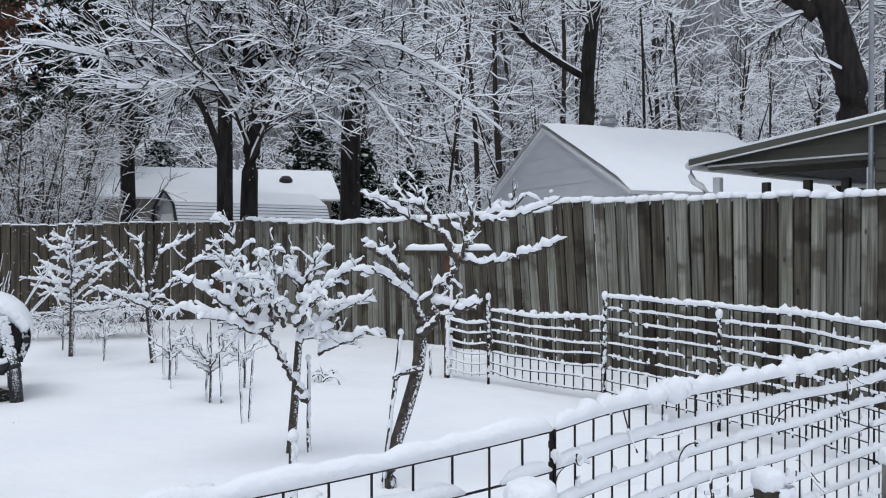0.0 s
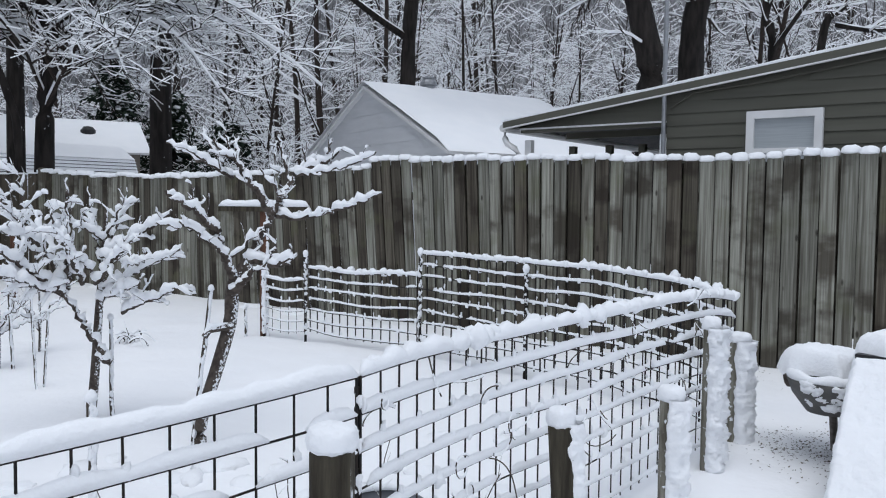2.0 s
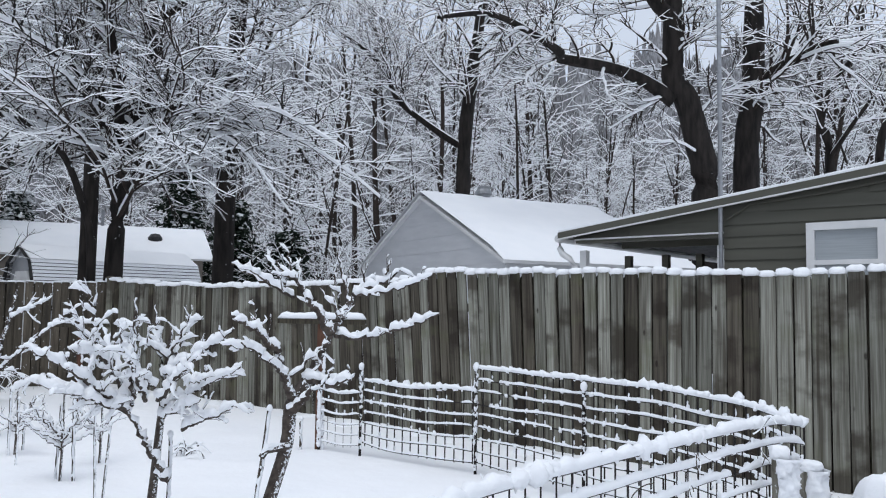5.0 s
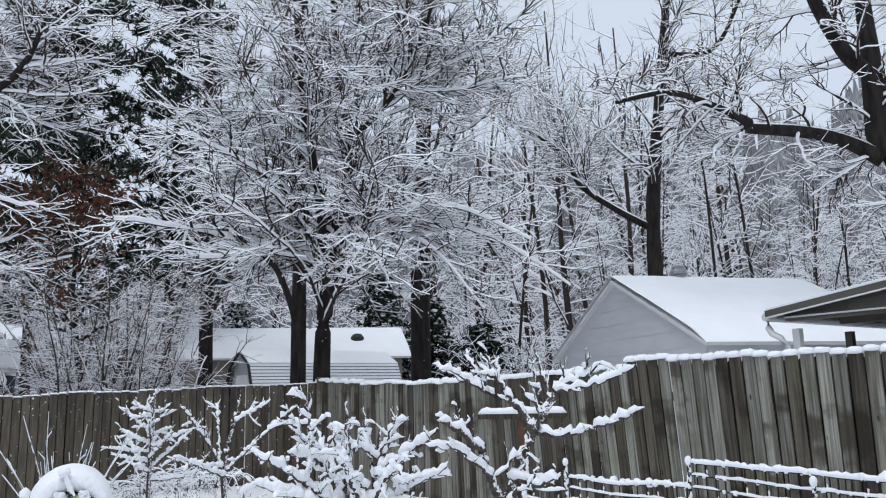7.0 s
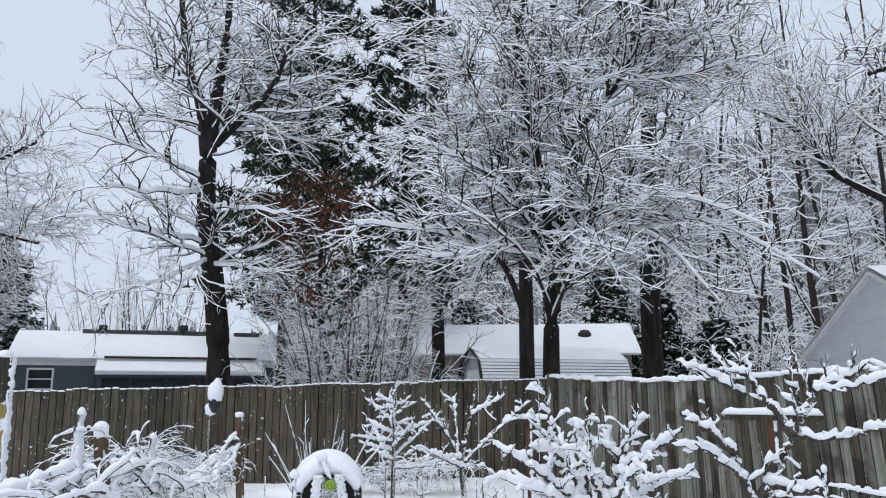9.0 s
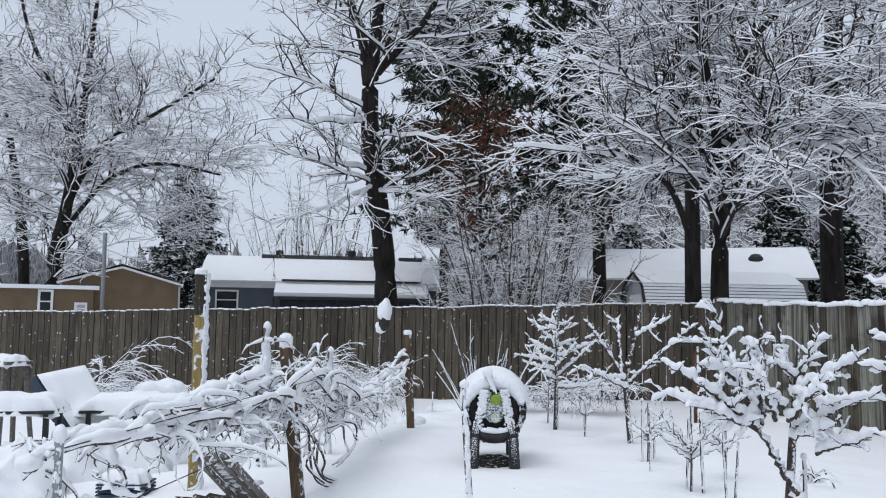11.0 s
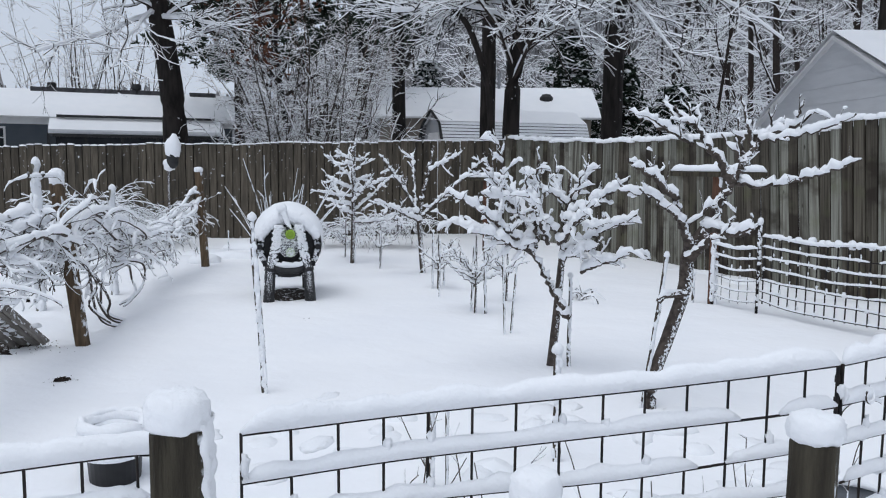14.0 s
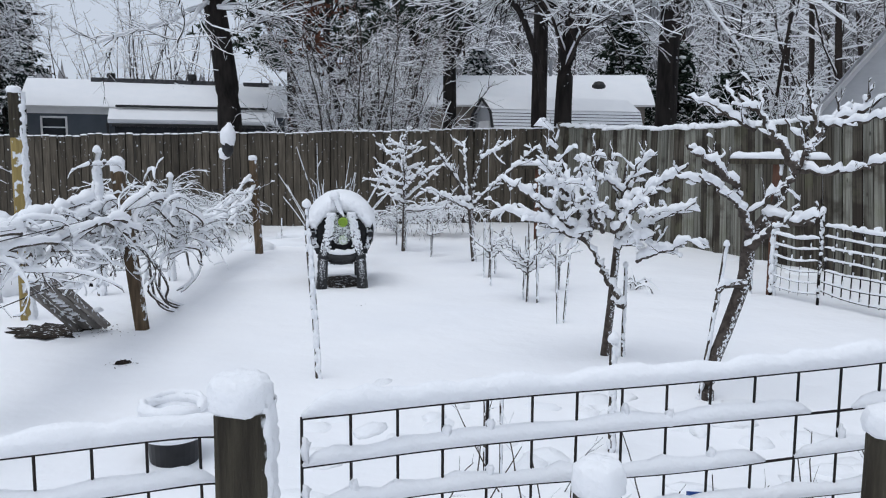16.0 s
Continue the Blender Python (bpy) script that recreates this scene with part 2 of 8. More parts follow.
class Shape:
    """Collects vertices and faces, with a material slot for each face."""

    def __init__(self):
        self.v, self.f, self.m = [], [], []
        self.over, self.cut = 0.15, 0.05

    def face(self, idx, slot=0):
        self.f.append(tuple(idx))
        self.m.append(slot)

    def box(self, c, s, slot=0, turn=0.0, lean=(0, 0), taper=1.0):
        k = len(self.v)
        ct, st = math.cos(turn), math.sin(turn)
        for dz in (-0.5, 0.5):
            q = taper if dz > 0 else 1.0
            for dx, dy in ((-0.5, -0.5), (0.5, -0.5), (0.5, 0.5), (-0.5, 0.5)):
                x, y = dx * s[0] * q, dy * s[1] * q
                self.v.append((c[0] + x * ct - y * st + lean[0] * dz * s[2], c[1] + x * st + y * ct + lean[1] * dz * s[2], c[2] + dz * s[2]))
        for q in ((0, 3, 2, 1), (4, 5, 6, 7), (0, 1, 5, 4), (1, 2, 6, 5), (2, 3, 7, 6), (3, 0, 4, 7)):
            self.face([k + i for i in q], slot)

    def prism(self, poly, a, b, slot=0):
        """A flat outline of (u, z) pairs, drawn along the line a (u = 0) to its unit direction, thickened by the vector b."""
        k, n = len(self.v), len(poly)
        origin, way = a
        for off in ((0, 0, 0), b):
            for u, z in poly:
                self.v.append((origin[0] + way[0] * u + off[0], origin[1] + way[1] * u + off[1], origin[2] + z + off[2]))
        self.face(list(range(k, k + n))[::-1], slot)
        self.face(list(range(k + n, k + 2 * n)), slot)
        for i in range(n):
            j = (i + 1) % n
            self.face((k + i, k + j, k + n + j, k + n + i), slot)

    def slab(self, p, q, r, s, thick, slot=0):
        """A four-cornered plate with its top at the given corners."""
        k = len(self.v)
        p, q, r, s = map(Vector, (p, q, r, s))
        nrm = (q - p).cross(s - p).normalized() * thick
        for c in (p, q, r, s):
            self.v.append(tuple(c - nrm))
        for c in (p, q, r, s):
            self.v.append(tuple(c))
        for f in ((0, 3, 2, 1), (4, 5, 6, 7), (0, 1, 5, 4), (1, 2, 6, 5), (2, 3, 7, 6), (3, 0, 4, 7)):
            self.face([k + i for i in f], slot)

    def limb(self, pts, radii, sides=6, snow=0.0, slots=(0, 1), lump=0.0, cap=True):
        """A tapering limb through pts. Where it lies flat, snow is heaped on its upper half."""
        if snow and sides > 6:
            self.roll(pts, radii, sides, snow, lump, slots[1])
            snow = 0.0
        k0, n = len(self.v), len(pts)
        # three-sided twigs have an edge on top, others one below
        first = math.pi / 2 if sides == 3 else -math.pi / 2
        for i, p in enumerate(pts):
            a, b = pts[max(i - 1, 0)], pts[min(i + 1, n - 1)]
            d = Vector((b[0] - a[0], b[1] - a[1], b[2] - a[2]))
            if d.length < 1e-9:
                d = Vector((0, 0, 1))
            d.normalize()
            side = d.cross(Vector((0, 0, 1)))
            if side.length < 0.05:
                side = d.cross(Vector((0, 1, 0)))
            side.normalize()
            up = side.cross(d)
            flat = max(0.0, 1 - (abs(d.z) / 0.93) ** 3)
            h = snow * flat
            if lump and h:
                h *= 1 + lump * 1.2 * noise.noise(Vector(p) * 19.0) + lump * 0.8 * noise.noise(Vector(p) * 49.0)
                h = max(h, 0.0)
            r = radii[i]
            for j in range(sides):
                t = 2 * math.pi * j / sides + first
                c, s = math.cos(t), math.sin(t)
                wide = r + (h * self.over if s > min(-0.01, self.cut - 0.15) else 0)
                x = c * wide
                lift = s * r
                q = (p[0] + side.x * x + up.x * lift, p[1] + side.y * x + up.y * lift, p[2] + up.z * lift + (h * max(s, 0.0) ** 0.6 if s > 0.01 else 0))
                self.v.append(q)
        for i in range(n - 1):
            for j in range(sides):
                jj = (j + 1) % sides
                mid = math.sin(2 * math.pi * (j + 0.5) / sides + first)
                d = pts[i + 1][2] - pts[i][2]
                ln = math.dist(pts[i], pts[i + 1]) or 1
                upper = mid > self.cut and snow > 0 and abs(d) / ln < 0.9
                a, b = k0 + i * sides, k0 + (i + 1) * sides
                self.face((a + j, a + jj, b + jj, b + j), slots[1] if upper else slots[0])
        if cap:
            for base, order in ((k0, -1), (k0 + (n - 1) * sides, 1)):
                ring = [base + j for j in range(sides)][::order]
                self.face(ring, slots[0])

    def roll(self, pts, radii, sides, snow, lump, slot):
        """A rounded, lumpy roll of snow lying on a limb, thinner where the limb is steep and towards its tip."""
        k0, n = len(self.v), len(pts)
        for i, p in enumerate(pts):
            a, b = Vector(pts[max(i - 1, 0)]), Vector(pts[min(i + 1, n - 1)])
            d = (b - a).normalized() if (b - a).length > 1e-9 else Vector((0, 0, 1))
            side = d.cross(Vector((0, 0, 1)))
            if side.length < 0.05:
                side = d.cross(Vector((0, 1, 0)))
            side.normalize()
            up = side.cross(d)
            q = Vector(p)
            h = snow * max(0.0, 1 - (abs(d.z) / 0.95) ** 3)
            h *= max(0.0, 1 + lump * (1.1 * noise.noise(q * 16.0) + 0.7 * noise.noise(q * 41.0)))
            h *= 0.3 + 0.7 * min(1.0, (n - 1 - i) / (0.12 * n + 1), (i + 0.6) / 1.6)
            r = radii[i]
            rs = 0.5 * (h + 0.9 * r)
            c = q + Vector((0, 0, 1)) * (h * 0.5) + up * (r * 0.35) + side * (0.35 * rs * noise.noise(q * 23.0 + Vector((5, 0, 0))))
            if i in (0, n - 1):
                rs *= 0.4
            for j in range(sides):
                t = 2 * math.pi * j / sides
                w = rs * (1 + 0.12 * noise.noise(q * 30.0 + Vector((j * 1.3, 0, 0))))
                self.v.append(tuple(c + side * (math.cos(t) * w) + up * (math.sin(t) * w)))
        for i in range(n - 1):
            for j in range(sides):
                jj = (j + 1) % sides
                a, b = k0 + i * sides, k0 + (i + 1) * sides
                self.face((a + j, a + jj, b + jj, b + j), slot)
        self.face([k0 + j for j in range(sides)][::-1], slot)
        self.face([k0 + (n - 1) * sides + j for j in range(sides)], slot)

    def blob(self, c, s, slot=0, rings=6, segs=10, rough=0.12, flat=0.3, seed=0.0, freq=2.5, square=1.0):
        """A heap of snow: rounded, uneven, with a flattened foot."""
        k = len(self.v)
        for i in range(rings + 1):
            t = math.pi * i / rings
            for j in range(segs):
                a = 2 * math.pi * j / segs
                ct = math.cos(t)
                d = Vector((math.sin(t) ** square * math.cos(a), math.sin(t) ** square * math.sin(a), math.copysign(abs(ct) ** square, ct)))
                w = 1 + rough * noise.noise(d * freq + Vector((seed, seed * 1.7, c[0] * 3))) + rough * 0.5 * noise.noise(d * freq * 3.1 + Vector((seed, 3, c[1])))
                z = d.z if d.z > 0 else d.z * flat
                self.v.append((c[0] + d.x * s[0] * w, c[1] + d.y * s[1] * w, c[2] + z * s[2] * w))
        for i in range(rings):
            for j in range(segs):
                jj = (j + 1) % segs
                self.face((k + i * segs + j, k + (i + 1) * segs + j, k + (i + 1) * segs + jj, k + i * segs + jj), slot)

    def turned(self, profile, c, segs=24, slot=0, axis="z"):
        """A turned form: (radius, height) pairs spun round an axis through c."""
        k, n = len(self.v), len(profile)
        for r, h in profile:
            for j in range(segs):
                a = 2 * math.pi * j / segs
                x, y = r * math.cos(a), r * math.sin(a)
                if axis == "z":
                    self.v.append((c[0] + x, c[1] + y, c[2] + h))
                else:
                    self.v.append((c[0] + h, c[1] + x, c[2] + y))
        for i in range(n - 1):
            for j in range(segs):
                jj = (j + 1) % segs
                self.face((k + i * segs + j, k + i * segs + jj, k + (i + 1) * segs + jj, k + (i + 1) * segs + j), slot)

    def mesh(self, name, mats, smooth=False):
        me = bpy.data.meshes.new(name)
        me.from_pydata(self.v, [], self.f)
        for m in mats if isinstance(mats, (list, tuple)) else [mats]:
            me.materials.append(m)
        me.polygons.foreach_set("material_index", self.m)
        if smooth:
            me.polygons.foreach_set("use_smooth", [True] * len(me.polygons))
        me.update()
        return me

    def thing(self, name, mats, parent=None, label="", smooth=False, at=None):
        ob = new(name, self.mesh(name, mats, smooth))
        if at is not None:
            ob.matrix_basis = at
        if parent is not None:
            ob.parent = parent
        if label:
            ob["label"] = label
        return ob


def holder(name, at, label, category, group="", kind=""):
    ob = new(name)
    ob.empty_display_size = 0.1
    ob.matrix_basis = at
    return tagged(ob, label, category, group, kind)


def under(parent, name, shape, mats, label="", smooth=False):
    """A part whose shape was given in world coordinates, put under a thing."""
    ob = shape.thing(name, mats, parent, label, smooth)
    if parent.type == "EMPTY":
        ob.matrix_parent_inverse = parent.matrix_basis.inverted()
    return ob


def ground_z(x, y):
    """The yard falls away gently to the west."""
    far = max(0.0, -x - 4.0)
    z = -0.019 * min(far, 30.0)
    return z + 0.022 * noise.noise(Vector((x * 0.55, y * 0.55, 0))) + 0.018 * noise.noise(Vector((x * 1.9, y * 1.9, 4))) + 0.012 * noise.noise(Vector((x * 4.2, y * 4.2, 7)))


# ---- trees ----
def wander(p, d, length, steps, bend, lift, rnd):
    pts = [Vector(p)]
    d = Vector(d).normalized()
    for _ in range(steps):
        d = d + Vector((rnd.uniform(-1, 1), rnd.uniform(-1, 1), rnd.uniform(-1, 1))) * bend + Vector((0, 0, lift))
        d.normalize()
        pts.append(pts[-1] + d * (length / steps))
    return pts


def sprout(shape, pts, r0, level, rnd, cfg):
    """Side shoots along a limb, level by level, down to the twigs."""
    if level >= len(cfg):
        return
    c = cfg[level]
    total = sum((pts[i + 1] - pts[i]).length for i in range(len(pts) - 1))
    for _ in range(c["n"] if isinstance(c["n"], int) else max(1, int(c["n"] * total + rnd.random()))):
        u = c.get("from", 0.15) + (1 - c.get("from", 0.15)) * rnd.random() ** c.get("skew", 0.9)
        f = u * (len(pts) - 1)
        i = min(int(f), len(pts) - 2)
        base = pts[i].lerp(pts[i + 1], f - i)
        d = (pts[i + 1] - pts[i]).normalized()
        side = Vector((rnd.uniform(-1, 1), rnd.uniform(-1, 1), rnd.uniform(-1, 1) * c.get("flat", 0.8)))
        side = side - d * side.dot(d)
        if side.length < 0.05:
            continue
        side.normalize()
        ang = radians(rnd.uniform(*c["angle"]))
        way = d * math.cos(ang) + side * math.sin(ang) + Vector((0, 0, c.get("rise", 0.0)))
        ln = c["len"] * rnd.uniform(0.55, 1.15) * (1 - c.get("short", 0.45) * u)
        r = min(c["r"], r0 * (1 - 0.75 * u) * 0.7) * rnd.uniform(0.75, 1.1)
        r = max(r, c.get("rmin", 0.004))
        steps = c.get("steps", 4)
        twig = wander(base, way, ln, steps, c.get("bend", 0.16), c.get("lift", 0.03), rnd)
        radii = [r * (1 - 0.72 * k / steps) for k in range(steps + 1)]
        if "over" in c:
            shape.over, shape.cut = c["over"], c.get("cut", -0.42)
        shape.limb(twig, radii, c.get("sides", 4), snow=c.get("snow", 0.01), lump=c.get("lump", 0.0), cap=c.get("cap", False), slots=c.get("slots", (0, 1)))
        sprout(shape, twig, r, level + 1, rnd, cfg)


def stem(shape, pts, radii, sides=10, snow=0.0):
    """A trunk through a few given places, rounded off between them."""
    fine, rf = [], []
    n = len(pts)
    for i in range(n - 1):
        p0, p1, p2, p3 = (Vector(pts[max(i - 1, 0)]), Vector(pts[i]), Vector(pts[i + 1]), Vector(pts[min(i + 2, n - 1)]))
        for k in range(5):
            t = k / 5
            fine.append(0.5 * ((2 * p1) + (p2 - p0) * t + (2 * p0 - 5 * p1 + 4 * p2 - p3) * t * t + (3 * p1 - p0 - 3 * p2 + p3) * t ** 3))
            rf.append(radii[i] * (1 - t) + radii[i + 1] * t)
    fine.append(Vector(pts[-1]))
    rf.append(radii[-1])
    rf = [r * (1 + 0.07 * noise.noise(p * 1.9)) for r, p in zip(rf, fine)]
    shape.limb(fine, rf, sides, snow=snow, slots=(0, 1), cap=True)
    return fine


# twigs of the large trees in the distance: limbs, branches, twigs
def crown(limbs=14, limb_len=4.5, limb_r=0.09, branch=2.2, blen=2.0, twig=3.0, tlen=0.9, rise=0.12, frm=0.3, snow=0.02, angle=(40, 80), lift=0.03, tl2=0, br=0.035):
    cfg = [dict(n=limbs, len=limb_len, r=limb_r, angle=angle, steps=8, sides=6, snow=snow * 2.6, rise=rise, lift=lift, bend=0.21, short=0.5, **{"from": frm}),
           dict(n=branch, len=blen, r=br, angle=(30, 65), steps=5, sides=4, snow=snow * 1.4, rise=rise * 0.5, lift=lift, bend=0.27, rmin=0.010, flat=0.6),
           dict(n=twig, len=tlen, r=0.016, angle=(25, 60), steps=3, sides=4, snow=snow * 0.85, rise=0.05, lift=lift * 0.6, bend=0.24, rmin=0.0095, flat=0.6)]
    if tl2:
        cfg.append(dict(n=tl2, len=tlen * 0.5, r=0.008, angle=(25, 60), steps=2, sides=3, snow=snow * 0.85, bend=0.12, rmin=0.006, flat=0.6))
    return cfg


def tree(name, trunks, cfg, seed, label, group="", limbs=(), twigmat=None):
    """trunks: lists of (x, y, z, radius); limbs: (start, end, radius, rise of the middle)."""
    rnd = random.Random(seed)
    base = trunks[0][0]
    top = holder(name, Matrix.Translation(base[:3]), label, "tree", group)
    for tr in trunks:
        trunk = Shape()
        line = stem(trunk, [p[:3] for p in tr], [p[3] for p in tr], 12 if tr is trunks[0] else 6, snow=0.0 if tr is trunks[0] else 0.035)
        under(top, "trunk", trunk, [BARK, SNOW], smooth=True)
        sh = Shape()
        sh.over, sh.cut = 0.3, -0.1
        sprout(sh, line, tr[-2][3] * 1.2, 0, rnd, cfg)
        under(top, "crown", sh, [twigmat or TWIG, SNOW])
    for a, b, r, sag in limbs:
        sh = Shape()
        sh.over, sh.cut = 0.3, -0.1
        a, b = Vector(a), Vector(b)
        mid = (a + b) / 2 + Vector((0, 0, sag))
        line = []
        for k in range(11):
            t = k / 10
            line.append(a * (1 - t) ** 2 + mid * 2 * t * (1 - t) + b * t * t + Vector((rnd.uniform(-1, 1), rnd.uniform(-1, 1), rnd.uniform(-1, 1))) * 0.05)
        sh.limb(line, [r * (1 - 0.75 * k / 10) for k in range(11)], 6, snow=0.065, slots=(0, 1))
        sprout(sh, line, r, 1, rnd, cfg)
        under(top, "limb", sh, [BARK, SNOW])
    return top

# ---- ground ----
def make_ground():
    sh = Shape()
    def axis(lo, hi, near_lo, near_hi, fine, coarse):
        out, v = [], lo
        while v < hi:
            out.append(v)
            v += fine if near_lo <= v < near_hi else coarse
        return out + [hi]
    xs = axis(-300, 300, -18, 9, 0.16, 8.0)
    ys = axis(-120, 400, -1, 16, 0.16, 8.0)
    for y in ys:
        for x in xs:
            sh.v.append((x, y, ground_z(x, y)))
    w = len(xs)
    for j in range(len(ys) - 1):
        for i in range(w - 1):
            sh.face((j * w + i, j * w + i + 1, (j + 1) * w + i + 1, (j + 1) * w + i))
    ob = sh.thing("ground", [SNOW_FIELD], smooth=True)
    tagged(ob, "lawn under a smooth sheet of fresh snow", "ground", kind="structure")


make_ground()

# ---- board fences round the yard ----
CORNER = (-3.73, 15.28)
RIGHT_WAY = (0.653, -0.757)
LEFT_END = (-17.9, 9.35)


def picket_mesh(name, width, height, mat):
    sh = Shape()
    ear = 0.034
    sh.prism([(-width / 2, 0), (width / 2, 0), (width / 2, height - ear), (width / 2 - ear, height), (-width / 2 + ear, height), (-width / 2, height - ear)],
             ((0, 0, 0), (1, 0)), (0, 0.018, 0))
    return sh.mesh(name, [mat])


def wet_run(s):
    """How far the boards have gone dark, along the right-hand fence: most of all past the barrow and behind the plum."""
    return 0.75 * math.exp(-((s - 14.6) / 1.35) ** 2) + 0.22 * math.exp(-((s - 5.0) / 2.4) ** 2)


def board_fence(name, start, way, length, heights, mat, label, snow_amount, seed, lean_max, mat2=None):
    """Dog-eared boards on rails, each board its own piece, with snow lying along the top."""
    rnd = random.Random(seed)
    top = holder(name, Matrix.Translation((start[0], start[1], 0)), label, "fence", kind="structure")
    turn = math.atan2(way[1], way[0])
    meshes = {}
    snow = Shape()
    # which way is away from the yard
    side = -1 if way[0] > 0 else 1
    s, pitch = 0.0, 0.143
    while s < length:
        x, y = start[0] + way[0] * s, start[1] + way[1] * s
        h, lean = heights(s)
        h = round(h, 2)
        # some boards have gone darker in the wet, in runs
        dark = mat2 is not None and noise.noise(Vector((s * 2.3, seed, 0))) + rnd.uniform(-0.4, 0.4) > 0.17 - wet_run(s)
        key = (h, dark)
        if key not in meshes:
            meshes[key] = picket_mesh("picket", 0.128, h, mat2 if dark else mat)
        ob = new("picket", meshes[key])
        lean += rnd.uniform(-1, 1) * lean_max
        proud = rnd.uniform(-0.004, 0.010)
        z = ground_z(x, y) - 0.05 + rnd.uniform(-0.012, 0.012)
        ob.parent = top
        ob.matrix_parent_inverse = top.matrix_basis.inverted()
        ob.matrix_basis = Matrix.Translation((x + way[1] * proud, y - way[0] * proud, z)) @ Matrix.Rotation(turn, 4, "Z") @ Matrix.Rotation(radians(lean), 4, "Y")
        tip = ob.matrix_basis @ Vector((0, 0.009, h))
        q = snow_amount * rnd.uniform(0.82, 1.18)
        snow.blob((tip.x, tip.y, tip.z - 0.016), (0.083, 0.040 + q * 0.2, q), rings=8, segs=14, seed=s, rough=0.22, square=0.72, flat=0.22)
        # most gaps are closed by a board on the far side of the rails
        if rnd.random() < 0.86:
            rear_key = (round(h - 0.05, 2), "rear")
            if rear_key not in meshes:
                # rear boards take the dark wood, whose colour deepens the shade in the gaps
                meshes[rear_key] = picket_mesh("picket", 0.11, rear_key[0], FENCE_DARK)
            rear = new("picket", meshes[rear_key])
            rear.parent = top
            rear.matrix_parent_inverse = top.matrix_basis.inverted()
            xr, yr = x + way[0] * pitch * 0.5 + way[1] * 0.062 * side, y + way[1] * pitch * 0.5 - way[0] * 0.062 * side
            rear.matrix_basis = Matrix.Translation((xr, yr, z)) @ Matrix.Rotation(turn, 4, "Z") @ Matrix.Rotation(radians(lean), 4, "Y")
        s += pitch * rnd.uniform(0.985, 1.022)
    # the cap of blobs is turned with the boards by being round; rails behind
    ob = under(top, "snow_cap", snow, [SNOW], "line of snow along the board tops", smooth=True)
    tagged(ob, kind="stuff")
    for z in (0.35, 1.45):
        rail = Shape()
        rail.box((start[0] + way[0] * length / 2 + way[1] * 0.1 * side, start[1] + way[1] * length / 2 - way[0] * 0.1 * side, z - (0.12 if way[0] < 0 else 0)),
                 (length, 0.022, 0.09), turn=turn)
        # rails share the dark wood, to keep the gaps dark
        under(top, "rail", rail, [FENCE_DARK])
    return top


def right_heights(s):
    # taller boards from a step onward, sagging in the middle; the boards near the step lean over
    lean = 0.0
    if 3.5 < s < 10.5:
        lean = -5.0 * math.sin((s - 3.5) / 7.0 * math.pi)
    if s < 7.85:
        tops = ((0, 1.90), (2, 1.82), (3.5, 1.775), (6.5, 1.81), (7.85, 1.85))
    else:
        tops = ((7.85, 1.92), (9.5, 1.905), (10.7, 1.885), (11.5, 1.845), (12.0, 1.855), (13.2, 1.89), (24, 1.89))
    return float(np.interp(s, [t[0] for t in tops], [t[1] for t in tops])), lean


board_fence("fence_right", CORNER, RIGHT_WAY, 23.0, right_heights, FENCE_WOOD, "weathered grey board fence with snow along its top", 0.056, 3, 0.3, FENCE_DARK)
lw = Vector((LEFT_END[0] - CORNER[0], LEFT_END[1] - CORNER[1], 0))
board_fence("fence_left", CORNER, (lw.normalized().x, lw.normalized().y), lw.length + 4, lambda s: (1.87 - 0.006 * s, 0.0), FENCE_WARM,
            "brown board fence dusted with snow", 0.022, 5, 0.2)
corner_post = Shape()
corner_post.box((CORNER[0] + 0.03, CORNER[1] - 0.05, 0.93), (0.12, 0.12, 1.9), turn=0.3)
corner_post.blob((CORNER[0] + 0.03, CORNER[1] - 0.05, 1.88), (0.08, 0.08, 0.04))
tagged(corner_post.thing("fence_post", [FENCE_WOOD]), "grey wooden corner post of the board fence", "post")

# ---- neighbours' houses beyond the fences ----
SIDING_WHITE = material("white_siding", (0.66, 0.67, 0.69), 0.7, second=(0.60, 0.61, 0.63), scale=1.5, stretch=(1, 1, 6))
SIDING_GREEN = material("olive_siding", (0.112, 0.110, 0.090), 0.75, second=(0.092, 0.090, 0.074), scale=2.0, stretch=(0.3, 0.3, 5))
TRIM_WHITE = material("white_trim", (0.78, 0.78, 0.78), 0.6, second=(0.7, 0.7, 0.7), scale=3.0)
WALL_BLUE = material("blue_grey_wall", (0.10, 0.115, 0.135), 0.8, second=(0.085, 0.10, 0.115), scale=2.0)
WALL_BROWN = material("tan_brown_wall", (0.17, 0.12, 0.075), 0.8, second=(0.14, 0.10, 0.062), scale=2.0)
WALL_TAUPE = material("taupe_wall", (0.24, 0.21, 0.18), 0.8, second=(0.2, 0.175, 0.15), scale=2.0)
WALL_SHED = material("pale_grey_shed_wall", (0.42, 0.43, 0.45), 0.8, second=(0.36, 0.37, 0.39), scale=2.0)
SHINGLE = material("dark_shingle", (0.09, 0.09, 0.095), 0.9, second=(0.05, 0.05, 0.053), scale=12.0, bump=0.4)
DUSTED_ROOF = material("snow_dusted_shingle", (0.22, 0.22, 0.23), 0.9, second=(0.12, 0.12, 0.125), scale=6.0, snow=1.22, snow_dir=(0.2, -0.5, 0.85), snow_scale=7.0)
BARE_SHINGLE = material("bare_shingle", (0.05, 0.05, 0.053), 0.9, second=(0.09, 0.09, 0.095), scale=9.0, snow=0.35, snow_scale=6.0)
DARK = material("hole_shade", (0.02, 0.02, 0.022), 0.6, second=(0.03, 0.03, 0.03), scale=3.0)
